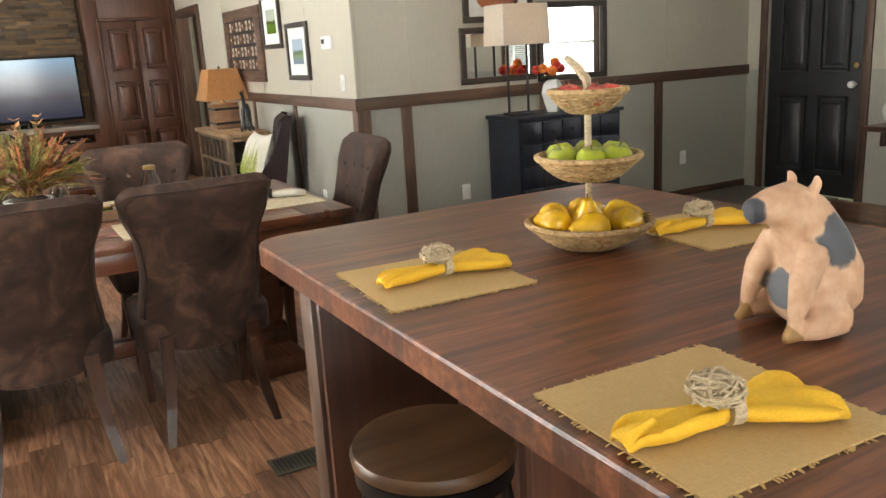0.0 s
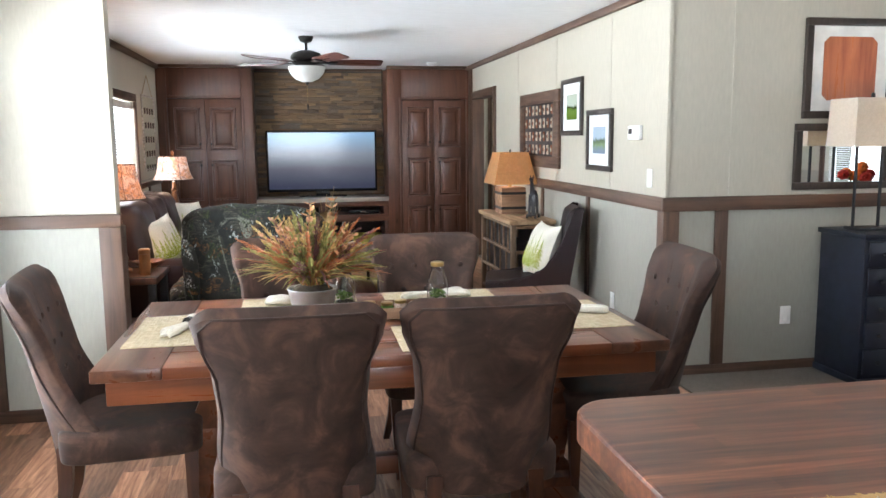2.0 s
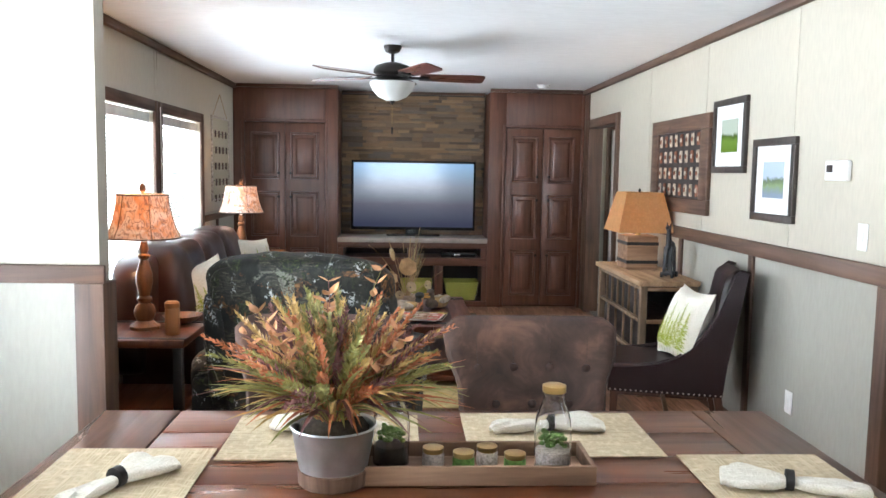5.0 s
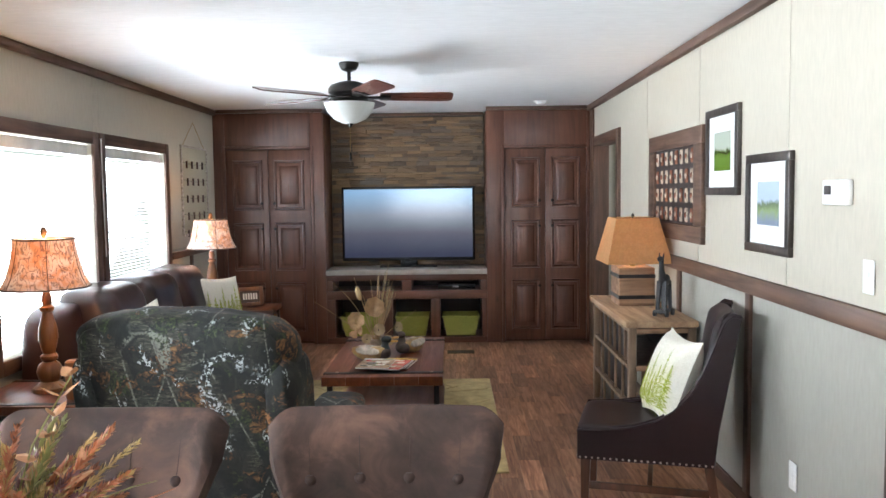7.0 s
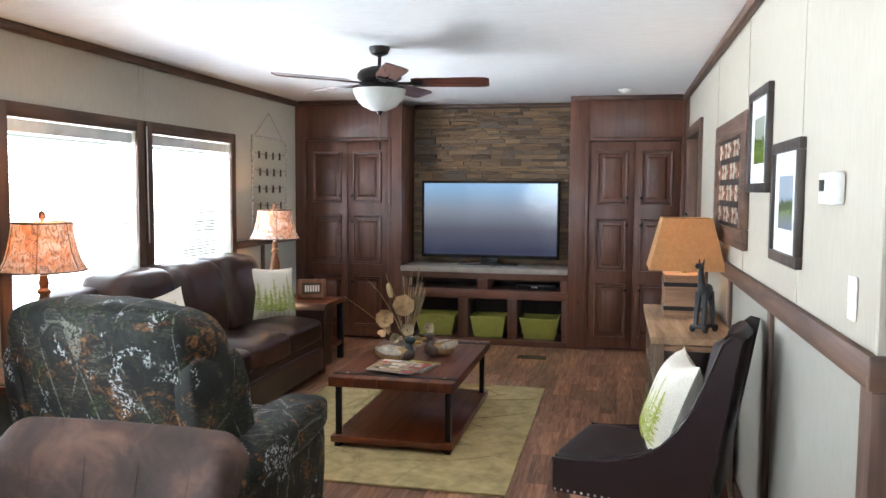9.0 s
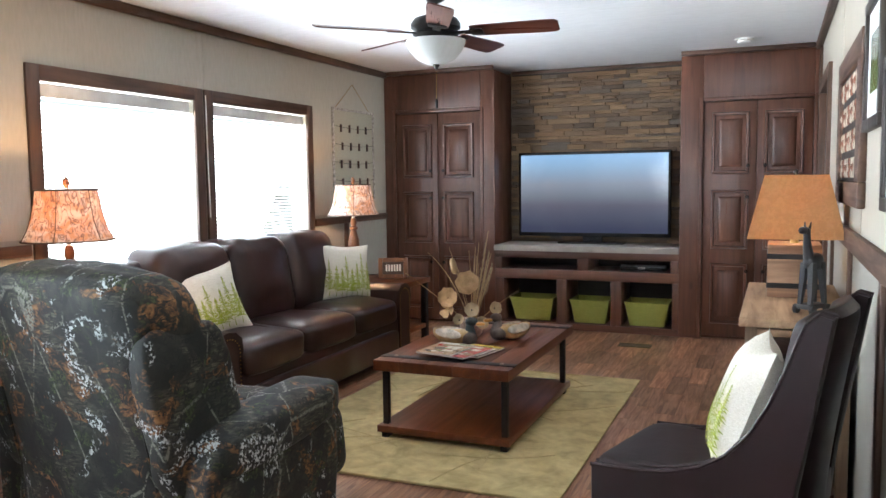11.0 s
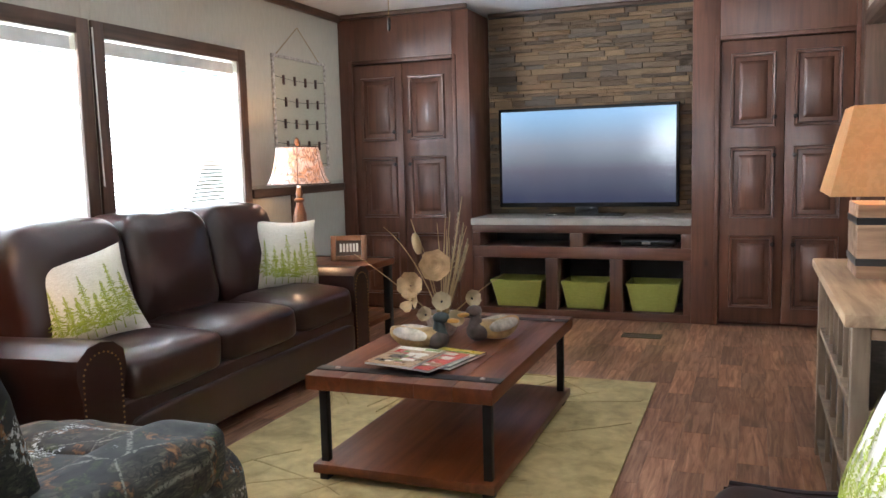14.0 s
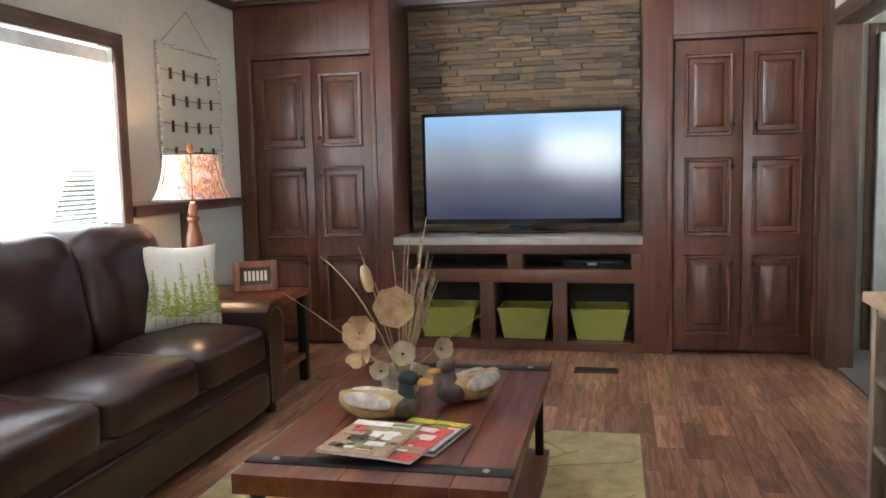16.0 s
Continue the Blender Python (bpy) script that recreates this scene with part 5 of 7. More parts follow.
back = part("backrest", shell(lambda v: 0.27 - 0.012 * v, 1.05, lambda v: -0.25 - 0.1 * v ** 1.3, lambda v: 0.06, 0.36, 0.085), M_LEATHER2, ac)
ARM = ((0.385, 0.455), (0.3, 0.46), (0.2, 0.47), (0.1, 0.488), (0.0, 0.523), (-0.08, 0.577), (-0.15, 0.657), (-0.205, 0.752), (-0.245, 0.85), (-0.28, 0.945), (-0.308, 1.02), (-0.345, 1.052), (-0.385, 1.042))
for s in (-1, 1):
    outline = [(-0.335, 0.75), (-0.29, 0.5), (-0.27, 0.315), (0.385, 0.315)] + list(ARM)
    side = rings(bmesh.new(), [[(s * x, y * k, 0.315 + (z - 0.315) * (1 if x < 0.31 else 0.995)) for y, z in outline] for x, k in ((0.245, 0.985), (0.255, 1.0), (0.29, 1.0), (0.298, 0.985))])
    arm = part("side_panel", side, M_LEATHER2, ac)
    part("piping", tube([(s * 0.295, y, z + 0.002) for y, z in ARM], 0.0075, 6), M_LEATHER2, arm)
    part("inner_piping", tube([(s * 0.248, y, z + 0.002) for y, z in ARM], 0.0075, 6), M_LEATHER2, arm)
nail = mesh_of("nail", lathe([(0.006, 0), (0.005, 0.003), (0.001, 0.0045)], 8), M_MANTEL, True)
for i in range(22):
    for s in (-1, 1):
        piece("nail", nail, ac, pose(s * 0.298, -0.26 + i * 0.03, 0.325, 0, 90 * s, 0))
for i in range(18):
    piece("nail", nail, ac, pose(-0.27 + i * 0.032, 0.387, 0.325, -90, 0, 0))
for x in (-0.245, 0.245):
    for y0, y1 in ((0.345, 0.35), (-0.24, -0.3)):
        part("leg", tapered_leg(bmesh.new(), (x, y0, 0.34), (x, y1, 0), 0.024, 0.017), M_LEG, ac, "dark wooden leg", False)
    part("stretcher", boxed(x - 0.011, x + 0.011, -0.25, 0.33, 0.15, 0.185, bevel=0.003), M_LEG, ac)
part("cross_stretcher", boxed(-0.234, 0.234, 0.02, 0.045, 0.155, 0.18, bevel=0.003), M_LEG, ac)
tree_pillow(pose(2.075, 7.22, 0.45, -20, 0, -87), "white linen pillow printed with green firs, on the leather chair", 0.41)

# framed pictures on the east wall
M_MATTE = plain("white_picture_mount", (0.72, 0.72, 0.69), 0.8)
M_FRAME = wood("black_brown_frame", (0.02, 0.014, 0.011), (0.05, 0.034, 0.026), 2, 0.4, 30, False)


def landscape(name, sky, mid, low):
    m, t, p = shader(name)
    tc = t.nodes.new("ShaderNodeTexCoord")
    sp = t.nodes.new("ShaderNodeSeparateXYZ")
    t.links.new(tc.outputs["Generated"], sp.inputs[0])
    ad = t.nodes.new("ShaderNodeMath")
    ad.operation, ad.inputs[1].default_value = "MULTIPLY_ADD", 0.35
    t.links.new(noise_of(t, coords(t, (1, 1, 1), False), 16.0, 5.0, 0.6, 1.0), ad.inputs[0])
    t.links.new(sp.outputs["Z"], ad.inputs[2])
    t.links.new(ramp(t, ad.outputs[0], [(0.25, low), (0.5, mid), (0.66, tuple(x * 0.5 for x in mid)), (0.76, sky), (1.0, sky)]), p.inputs["Base Color"])
    p.inputs["Roughness"].default_value = 0.12
    return m


def framed(name, label, y0, y1, z0, z1, w, mount, mats, x=2.52, thick=0.025):
    root = thing(name, label, "picture")
    for b in ((y0, y1, z1 - w, z1), (y0, y1, z0, z0 + w), (y0, y0 + w, z0 + w, z1 - w), (y1 - w, y1, z0 + w, z1 - w)):
        part("frame_rail", boxed(x - thick, x, *b, bevel=0.004), mats[0], root)
    part("mount", boxed(x - 0.012, x - 0.003, y0 + w, y1 - w, z0 + w, z1 - w), mats[1], root)
    part("print", boxed(x - 0.014, x - 0.011, y0 + w + mount, y1 - w - mount, z0 + w + mount, z1 - w - mount), mats[2], root)
    return root


G1 = landscape("green_field_print", (0.42, 0.46, 0.38), (0.12, 0.2, 0.03), (0.1, 0.17, 0.02))
G2 = landscape("lake_print", (0.4, 0.47, 0.55), (0.2, 0.27, 0.12), (0.2, 0.24, 0.3))
framed("framed_picture", "dark framed green field picture with a white mount", 7.375, 7.865, 1.497, 1.945, 0.04, 0.085, (M_FRAME, M_MATTE, G1))
framed("framed_picture", "dark framed lake picture with a white mount", 6.775, 7.262, 1.24, 1.683, 0.04, 0.085, (M_FRAME, M_MATTE, G2))
art = thing("carved_panel", "square carved openwork panel in a weathered wooden frame", "wall art")
for b in ((7.91, 9.08, 1.785, 1.885), (7.91, 9.08, 1.22, 1.32), (7.91, 8.06, 1.32, 1.785), (8.93, 9.08, 1.32, 1.785)):
    part("frame_rail", boxed(2.49, 2.52, *b, bevel=0.006), M_TRIMY, art, "weathered brown frame rail")
# dark colour behind the relief stands in for shade between the carvings
part("backing", boxed(2.506, 2.518, 8.06, 8.93, 1.32, 1.785), M_DEEPDARK, art)
M_PALE = plain("aged_cream_relief", (0.36, 0.3, 0.23), 0.75, 0, 0.4, 30)
M_RUST = plain("rust_red_relief", (0.16, 0.06, 0.03), 0.75, 0, 0.4, 30)
for r in range(4):
    for c in range(8):
        y, z = 8.115 + c * 0.109, 1.378 + r * 0.116
        bm = bmesh.new()
        for k in range(4):
            a = math.pi / 4 + k * math.pi / 2
            puff(-0.022, 0.022, -0.006, 0.006, -0.036, 0.036, 0.9, 8, 6, bm, lambda p, q, a=a: Vector((2.503 - p.y, y + 0.02 * math.cos(a) + p.x * 0.5, z + 0.026 * math.sin(a) + p.z * 0.75)))
        part("relief_tile", bm, M_PALE if (r + c) % 3 else M_RUST, art)
        part("rosette", lathe([(0.018, 0), (0.014, 0.006), (0.004, 0.009)], 8), M_RUST if (r + c) % 3 else M_PALE, art, "", True, pose(2.5, y, z, 0, -90, 0))


def wall_plate(name, label, m, toggles):
    root = thing(name, label, "wall plate", m)
    part("plate", boxed(-0.036, 0.036, -0.006, 0.0, -0.058, 0.058, bevel=0.003), M_WHITE, root)
    for z in toggles:
        part("toggle" if len(toggles) == 1 else "socket", boxed(-0.012, 0.012, -0.011 if len(toggles) == 1 else -0.0075, -0.005, z - 0.02, z + 0.02, bevel=0.002), M_WHITE, root)
    return root


wall_plate("light_switch", "white light switch on the wall", pose(2.518, 6.17, 1.225, 0, 0, -90), (0.0,))
wall_plate("wall_outlet", "white wall outlet low on the wainscot", pose(2.518, 6.73, 0.335, 0, 0, -90), (-0.022, 0.022))
wall_plate("wall_outlet", "white wall outlet on the nook wall", pose(5.6, 5.948, 0.36, 0, 0, 0), (-0.022, 0.022))
wall_plate("wall_outlet", "white wall outlet beside the dark chest", pose(3.35, 5.948, 0.36, 0, 0, 0), (-0.022, 0.022))
th = thing("thermostat", "white square thermostat on the wall", "thermostat", pose(2.518, 6.38, 1.51, 0, 0, -90))
part("housing", boxed(-0.09, 0.09, -0.028, 0.0, -0.046, 0.046, bevel=0.007), M_WHITE, th)
part("display", boxed(-0.07, -0.02, -0.031, -0.027, -0.008, 0.025, bevel=0.001), M_DEEPDARK, th, "dark display")

# ---- dining room ----
dt = thing("dining_table", "red-brown wooden trestle dining table", "dining table")
for y0, y1 in ((4.06, 4.25), (4.252, 4.43), (4.432, 4.61), (4.612, 4.79), (4.792, 4.97), (4.972, 5.17)):
    part("plank", boxed(-0.1, 1.42, y0, y1, 0.725, 0.765, bevel=0.003), M_TABLE, dt)
M_TABLEY = wood("red_brown_table_wood_y", (0.05, 0.017, 0.008), (0.17, 0.062, 0.03), 1, 0.3, 16.0, False)
for x0, x1 in ((-0.32, -0.102), (1.422, 1.64)):
    part("breadboard_end", boxed(x0, x1, 4.06, 5.17, 0.725, 0.766, bevel=0.004), M_TABLEY, dt)
for y in (4.09, 5.12):
    part("apron", boxed(-0.28, 1.6, y, y + 0.03, 0.64, 0.725, bevel=0.003), M_TABLE, dt)
for x in (-0.27, 1.56):
    part("end_apron", boxed(x, x + 0.03, 4.12, 5.12, 0.64, 0.725, bevel=0.003), M_TABLEY, dt)
for x in (0.02, 1.3):
    tr = part("pedestal", rings(bmesh.new(), [[(x + s * w, 4.61 + t * d, z) for s, t in ((-1, -1), (1, -1), (1, 1), (-1, 1))] for w, d, z in ((0.11, 0.24, 0.1), (0.11, 0.24, 0.14), (0.095, 0.22, 0.16), (0.095, 0.22, 0.18), (0.075, 0.18, 0.2), (0.085, 0.2, 0.3), (0.1, 0.23, 0.4), (0.1, 0.23, 0.44), (0.06, 0.15, 0.52), (0.06, 0.15, 0.6), (0.11, 0.24, 0.63), (0.11, 0.24, 0.725))]), M_TABLEY, dt, "shaped trestle pedestal")
    part("sled_foot", boxed(x - 0.1, x + 0.1, 4.2, 5.02, 0.0, 0.1, bevel=0.015), M_TABLEY, dt)
part("stretcher", boxed(0.1, 1.22, 4.58, 4.64, 0.12, 0.2, bevel=0.006), M_TABLE, dt)


def dining_chair(m):
    root = thing("dining_chair", "button-tufted brown suede dining chair with dark wooden legs", "chair", m, "chairs round the table")
    part("seat", wobbled(puff(-0.255, 0.255, -0.22, 0.27, 0.36, 0.49, 0.24, 32, 14), 0.003, 5), M_SUEDE, root)

    def width(v):
        keys = ((0.0, 0.226), (0.2, 0.24), (0.5, 0.222), (0.66, 0.23), (0.86, 0.268), (1.0, 0.277))
        for (v0, w0), (v1, w1) in zip(keys, keys[1:]):
            if v <= v1:
                f = (v - v0) / (v1 - v0)
                f = f * f * (3 - 2 * f)
                return w0 + (w1 - w0) * f
        return keys[-1][1]
    def lean(v):
        return -0.215 - 0.125 * v ** 1.25
    def wrap(v):
        return 0.025 + 0.2 * max(0.0, 1 - v / 0.55) ** 1.6 + 0.03 * math.sin(math.pi * v)
    back = part("backrest", shell(width, 1.02, lean, wrap, 0.36, 0.085, 40, 26), M_SUEDE, root)
    for x, z in ((-0.17, 0.87), (-0.057, 0.87), (0.057, 0.87), (0.17, 0.87), (-0.114, 0.76), (0.0, 0.76), (0.114, 0.76), (-0.17, 0.65), (-0.057, 0.65), (0.057, 0.65), (0.17, 0.65)):
        v = (z - 0.36) / 0.66
        y = lean(v) + wrap(v) * abs(x / width(v)) ** 3 + 0.0425
        part("button", puff(x - 0.014, x + 0.014, y - 0.008, y + 0.007, z - 0.014, z + 0.014, 1.0, 10, 6), M_PIPE, back)
        if z > 0.8:
            run = []
            for h in (z, z + 0.03, z + 0.06, z + 0.09, 0.985):
                v = (h - 0.36) / 0.66
                run.append((x * (1 + 0.4 * (h - z)), lean(v) + wrap(v) * abs(x / width(v)) ** 3 + 0.0425 * (1 - 0.6 * max(0.0, v - 0.93) / 0.07), h))
            part("pleat_seam", tube(run, 0.0012, 5), M_PIPE, back)
    pts = []
    rim = [i / 20 for i in range(20)]
    for s, seq in ((-1, rim), (1, rim[::-1])):
        for v in seq:
            z = 0.37 + 0.615 * v
            vv = (z - 0.36) / 0.64
            pts.append((s * width(vv) * 0.93, lean(vv) + wrap(vv) * 0.8 - 0.037, z))
        if s == -1:
            for i in range(1, 12):
                u = -0.93 + 1.86 * i / 12
                pts.append((u * width(0.96), lean(0.96) + wrap(0.96) * abs(u) ** 3 - 0.038, 0.992 - 0.03 * (max(0.0, abs(u) - 0.78) / 0.22) ** 2))
    part("piping", tube(pts, 0.0042, 6), M_PIPE, back, "dark welt piping")
    for s in (-1, 1):
        part("front_leg", tapered_leg(bmesh.new(), (s * 0.215, 0.225, 0.375), (s * 0.205, 0.22, 0), 0.024, 0.014), M_LEG, root, "dark tapered wooden leg", False)
        part("back_leg", rings(bmesh.new(), [[(s * (0.165 + sx) + a * w, y + b * w, z) for a, b in ((-1, -1), (1, -1), (1, 1), (-1, 1))] for sx, y, z, w in ((0, -0.2, 0.42, 0.026), (0.006, -0.205, 0.28, 0.023), (0.02, -0.225, 0.14, 0.019), (0.045, -0.27, 0.0, 0.015))]), M_LEG, root, "dark splayed wooden leg", False)
    return root


ch1 = dining_chair(pose(0.313, 4.06, 0, 0, 0, 0))
for m in (pose(0.915, 4.07, 0, 0, 0, -1), pose(-0.31, 4.55, 0, 0, 0, -84), pose(1.635, 4.58, 0, 0, 0, 87), pose(0.3, 5.02, 0, 0, 0, 180), pose(0.95, 5.02, 0, 0, 0, 180)):
    copy_thing(ch1, m)


def mat_rect(m, w, d, material, label, fringe):
    root = thing("placemat", label, "placemat", m, "")
    bm = boxed(-w / 2, w / 2, -d / 2, d / 2, 0.0, 0.0035)
    part("cloth", bm, material, root, "", False)
    if fringe:
        bm = bmesh.new()
        random.seed(4)
        for i in range(150):
            e = i % 4
            f = random.uniform(-0.5, 0.5)
            x, y, dx, dy = ((f * w, -d / 2, 0, -1), (w / 2, f * d, 1, 0), (f * w, d / 2, 0, 1), (-w / 2, f * d, -1, 0))[e]
            l = random.uniform(0.004, 0.011)
            k = random.uniform(-0.004, 0.004)
            tube([(x, y, 0.002), (x + dx * l + abs(dy) * k, y + dy * l + abs(dx) * k, 0.0012)], 0.0012, 4, bm)
        tagged(part("fringe", bm, material, root), "", "", "", "stuff")
    return root


for m in (pose(-0.1, 4.58, 0.767, 0, 0, 90), pose(1.42, 4.53, 0.767, 0, 0, 90), pose(0.34, 4.93, 0.767), pose(0.965, 4.95, 0.767), pose(0.93, 4.27, 0.767), pose(0.3, 4.27, 0.767)):
    o = mat_rect(m, 0.5, 0.36, M_STRAW, "pale woven straw placemat on the dining table", False)
    o["group"] = "straw placemats"


def bow_napkin(m, mat, ringmat, label, group, ring_knot=False):
    """A napkin gathered through a ring."""
    root = thing("napkin", label, "napkin", m, group)
    for s, l, w in ((-1, 0.17, 0.034), (1, 0.15, 0.088)):
        def fold(p, q, s=s, w=w):
            f = (q.x * s + 1) / 2
            p.y = q.y * (0.016 + (w - 0.016) * f ** 0.8) + 0.006 * math.sin(14 * f + 5 * q.y) * f
            p.z = 0.004 + (0.5 + 0.5 * q.z) * (0.03 - 0.006 * f) + 0.008 * math.sin(q.y * 7 + f * 3) * f
            p.z = max(0.004, p.z)
            return p
        a, b = (-l, 0.004) if s < 0 else (-0.004, l)
        part("fold", puff(a, b, -w, w, 0, 0.03, 0.7, 30, 12, None, fold), mat, root)
    part("ring", moved(lathe([(0.02, -0.009), (0.023, -0.009), (0.0235, 0.009), (0.02, 0.009)], 18), pose(0, 0, 0.024, 0, 90, 0)), ringmat, root, "napkin ring")
    if ring_knot:
        random.seed(11)
        bm = bmesh.new()
        for i in range(80):
            a, b, r = random.uniform(0, 6.28), random.uniform(0, 3.14), random.uniform(0.016, 0.029)
            c = Vector((-0.016, 0.008, 0.052))
            ax = Vector((math.cos(a) * math.sin(b), math.sin(a) * math.sin(b), math.cos(b)))
            e1 = ax.orthogonal().normalized()
            e2 = ax.cross(e1)
            k0 = random.uniform(0, 6.28)
            tube([tuple(c + Matrix.Diagonal((1.25, 1.25, 0.7)) @ (r * random.uniform(0.85, 1.1) * (math.cos(k0 + k * 0.5) * e1 * 1.2 + math.sin(k0 + k * 0.5) * e2))) for k in range(8)], 0.0022, 4, bm)
        tagged(part("rope_knot", bm, M_ROPE, root, "pale rope flower knot"), "", "", "", "stuff")
    return root


M_ROPE = weave("pale_rope", (0.4, 0.3, 0.18), (0.65, 0.53, 0.36), 200, 200)
for m in (pose(-0.08, 4.58, 0.771, 0, 0, 65), pose(1.42, 4.55, 0.771, 0, 0, 160), pose(0.34, 4.97, 0.771, 0, 0, 170), pose(0.95, 4.97, 0.771, 0, 0, 10), pose(0.9, 4.25, 0.771, 0, 0, 20)):
    bow_napkin(m, M_LINEN, M_IRON, "cream cloth napkin in a dark ring on a placemat", "cream napkins")

# centre tray with jars
tray = thing("wooden_tray", "shallow weathered wooden tray on the dining table", "tray", pose(0.72, 4.68, 0.766))
for a in ((-0.27, 0.27, -0.09, -0.078, 0, 0.045), (-0.27, 0.27, 0.078, 0.09, 0, 0.045), (-0.27, -0.258, -0.078, 0.078, 0, 0.045), (0.258, 0.27, -0.078, 0.078, 0, 0.045)):
    part("side", boxed(*a, bevel=0.002), M_CRATE, tray)
part("bottom", boxed(-0.258, 0.258, -0.078, 0.078, 0.0, 0.01), M_CRATE, tray)
M_MOSS = plain("green_moss", (0.1, 0.18, 0.03), 0.95, 0, 0.5, 90, 0.9, 60)
M_PEBBLE = plain("pale_gravel", (0.5, 0.42, 0.36), 0.8, 0, 0.4, 150, 0.9, 200)
M_SOIL = plain("dark_soil", (0.04, 0.03, 0.02), 0.95, 0, 0.4, 90)


def bottle(m, low, label):
    root = thing("terrarium_jar", label, "glass jar", m, "terrarium jars")
    prof = [(0.036, 0), (0.043, 0.006), (0.044, 0.1), (0.04, 0.13), (0.026, 0.165), (0.023, 0.18), (0.026, 0.19)]
    inn = [(0.024, 0.19), (0.021, 0.178), (0.024, 0.165), (0.038, 0.128), (0.042, 0.1), (0.041, 0.01), (0.03, 0.006)]
    g = part("glass", lathe(prof + inn, 24), M_GLASS, root, "clear glass")
    g.visible_shadow = False
    part("filling", lathe([(0.03, 0.008), (0.0405, 0.01), (0.041, 0.05), (0.02, 0.055)], 20), low, root)
    random.seed(2)
    bm = bmesh.new()
    for i in range(40):
        a, r = random.uniform(0, 6.28), random.uniform(0, 0.03)
        c = (r * math.cos(a), r * math.sin(a), 0.058 + random.uniform(0, 0.03))
        puff(c[0] - 0.007, c[0] + 0.007, c[1] - 0.007, c[1] + 0.007, c[2] - 0.005, c[2] + 0.007, 1.0, 6, 4, bm)
    tagged(part("moss", bm, M_MOSS, root, "green moss"), "", "", "", "stuff")
    part("lid", lathe([(0.027, 0.188), (0.028, 0.19), (0.028, 0.204), (0.02, 0.207)], 20), M_BRASS, root, "brass lid")
    return root


bottle(pose(0.9, 4.66, 0.778), M_PEBBLE, "lidded glass terrarium jar of moss and gravel")
bottle(pose(0.52, 4.7, 0.778), M_SOIL, "lidded glass terrarium jar of moss and soil")
for x, y in ((0.62, 4.69), (0.69, 4.66), (0.75, 4.7), (0.81, 4.65)):
    j = thing("small_jar", "small lidded glass jar in the tray", "glass jar", pose(x, y, 0.777), "small jars")
    part("jar", lathe([(0.024, 0), (0.026, 0.004), (0.026, 0.03), (0.022, 0.036)], 16), M_PEBBLE if x < 0.65 or 0.72 < x < 0.8 else M_MOSS, j)
    part("lid", lathe([(0.024, 0.034), (0.0255, 0.036), (0.0255, 0.046), (0.018, 0.048)], 16), M_BRASS, j, "brass lid")

# grass arrangement in a metal pot
M_ZINC = plain("galvanised_metal", (0.5, 0.52, 0.53), 0.35, 0.9, 0.2, 14)
M_TWIG = wood("bark_band", (0.08, 0.04, 0.025), (0.22, 0.13, 0.08), 2, 0.8, 60, False)
pl = thing("potted_grass", "autumn-coloured artificial grass in a galvanised pot", "plant", pose(0.39, 4.62, 0.766))
part("pot", lathe([(0.072, 0), (0.076, 0.03), (0.094, 0.13), (0.099, 0.135), (0.097, 0.139), (0.091, 0.135), (0.072, 0.05)], 28), M_ZINC, pl, "galvanised metal pot")
part("band", lathe([(0.074, 0.0), (0.079, 0.004), (0.081, 0.036), (0.075, 0.04)], 28), M_TWIG, pl, "brown bark band")
part("moss", wobbled(puff(-0.08, 0.08, -0.08, 0.08, 0.09, 0.155, 0.9, 20, 10), 0.01, 40), M_SOIL, pl)
M_BL = [plain("grass_olive", (0.22, 0.21, 0.055), 0.6, 0, 0.4, 30), plain("grass_tan", (0.43, 0.28, 0.09), 0.6, 0, 0.35, 30), plain("grass_rust", (0.35, 0.11, 0.035), 0.6, 0, 0.35, 30), plain("grass_mauve", (0.16, 0.06, 0.055), 0.6, 0, 0.35, 30), plain("leaf_peach", (0.4, 0.19, 0.08), 0.6, 0, 0.3, 30)]
random.seed(21)


def ribbon(bm, a, spread, h, w, droop):
    prev = None
    base = Vector((0.03 * math.cos(a), 0.03 * math.sin(a), 0.15))
    d, sd = Vector((math.cos(a), math.sin(a), 0)), Vector((-math.sin(a), math.cos(a), 0))
    for i in range(8):
        f = i / 7
        p = base + d * spread * f ** 1.2 + Vector((0, 0, h * f * (1.0 - droop * f)))
        ww = w * math.sin(math.pi * min(1, 0.12 + f * 0.88)) ** 0.7 + 0.0004
        row = (bm.verts.new(p - sd * ww), bm.verts.new(p + Vector((0, 0, -ww * 0.5))), bm.verts.new(p + sd * ww))
        if prev:
            bm.faces.new((prev[0], prev[1], row[1], row[0]))
            bm.faces.new((prev[1], prev[2], row[2], row[1]))
        prev = row


blades = [bmesh.new() for _ in M_BL]
for i in range(130):
    a, r, h = random.uniform(0, 6.283), random.uniform(0.05, 0.29), random.uniform(0.14, 0.3)
    h *= 1.1 - r
    plume(blades[random.choices(range(4), (6, 5, 3, 2))[0]], (0.03 * math.cos(a), 0.03 * math.sin(a), 0.14), (r * math.cos(a), r * math.sin(a), 0.14 + h), (0, 0, 0.1), 0.3, 0.034, 90, 0.0012)
for i in range(230):
    k = random.choices(range(5), (7, 5, 4, 2, 0))[0]
    ribbon(blades[k], random.uniform(0, 6.283), random.uniform(0.06, 0.29), random.uniform(0.14, 0.28), random.uniform(0.003, 0.008), random.uniform(0.3, 0.95))
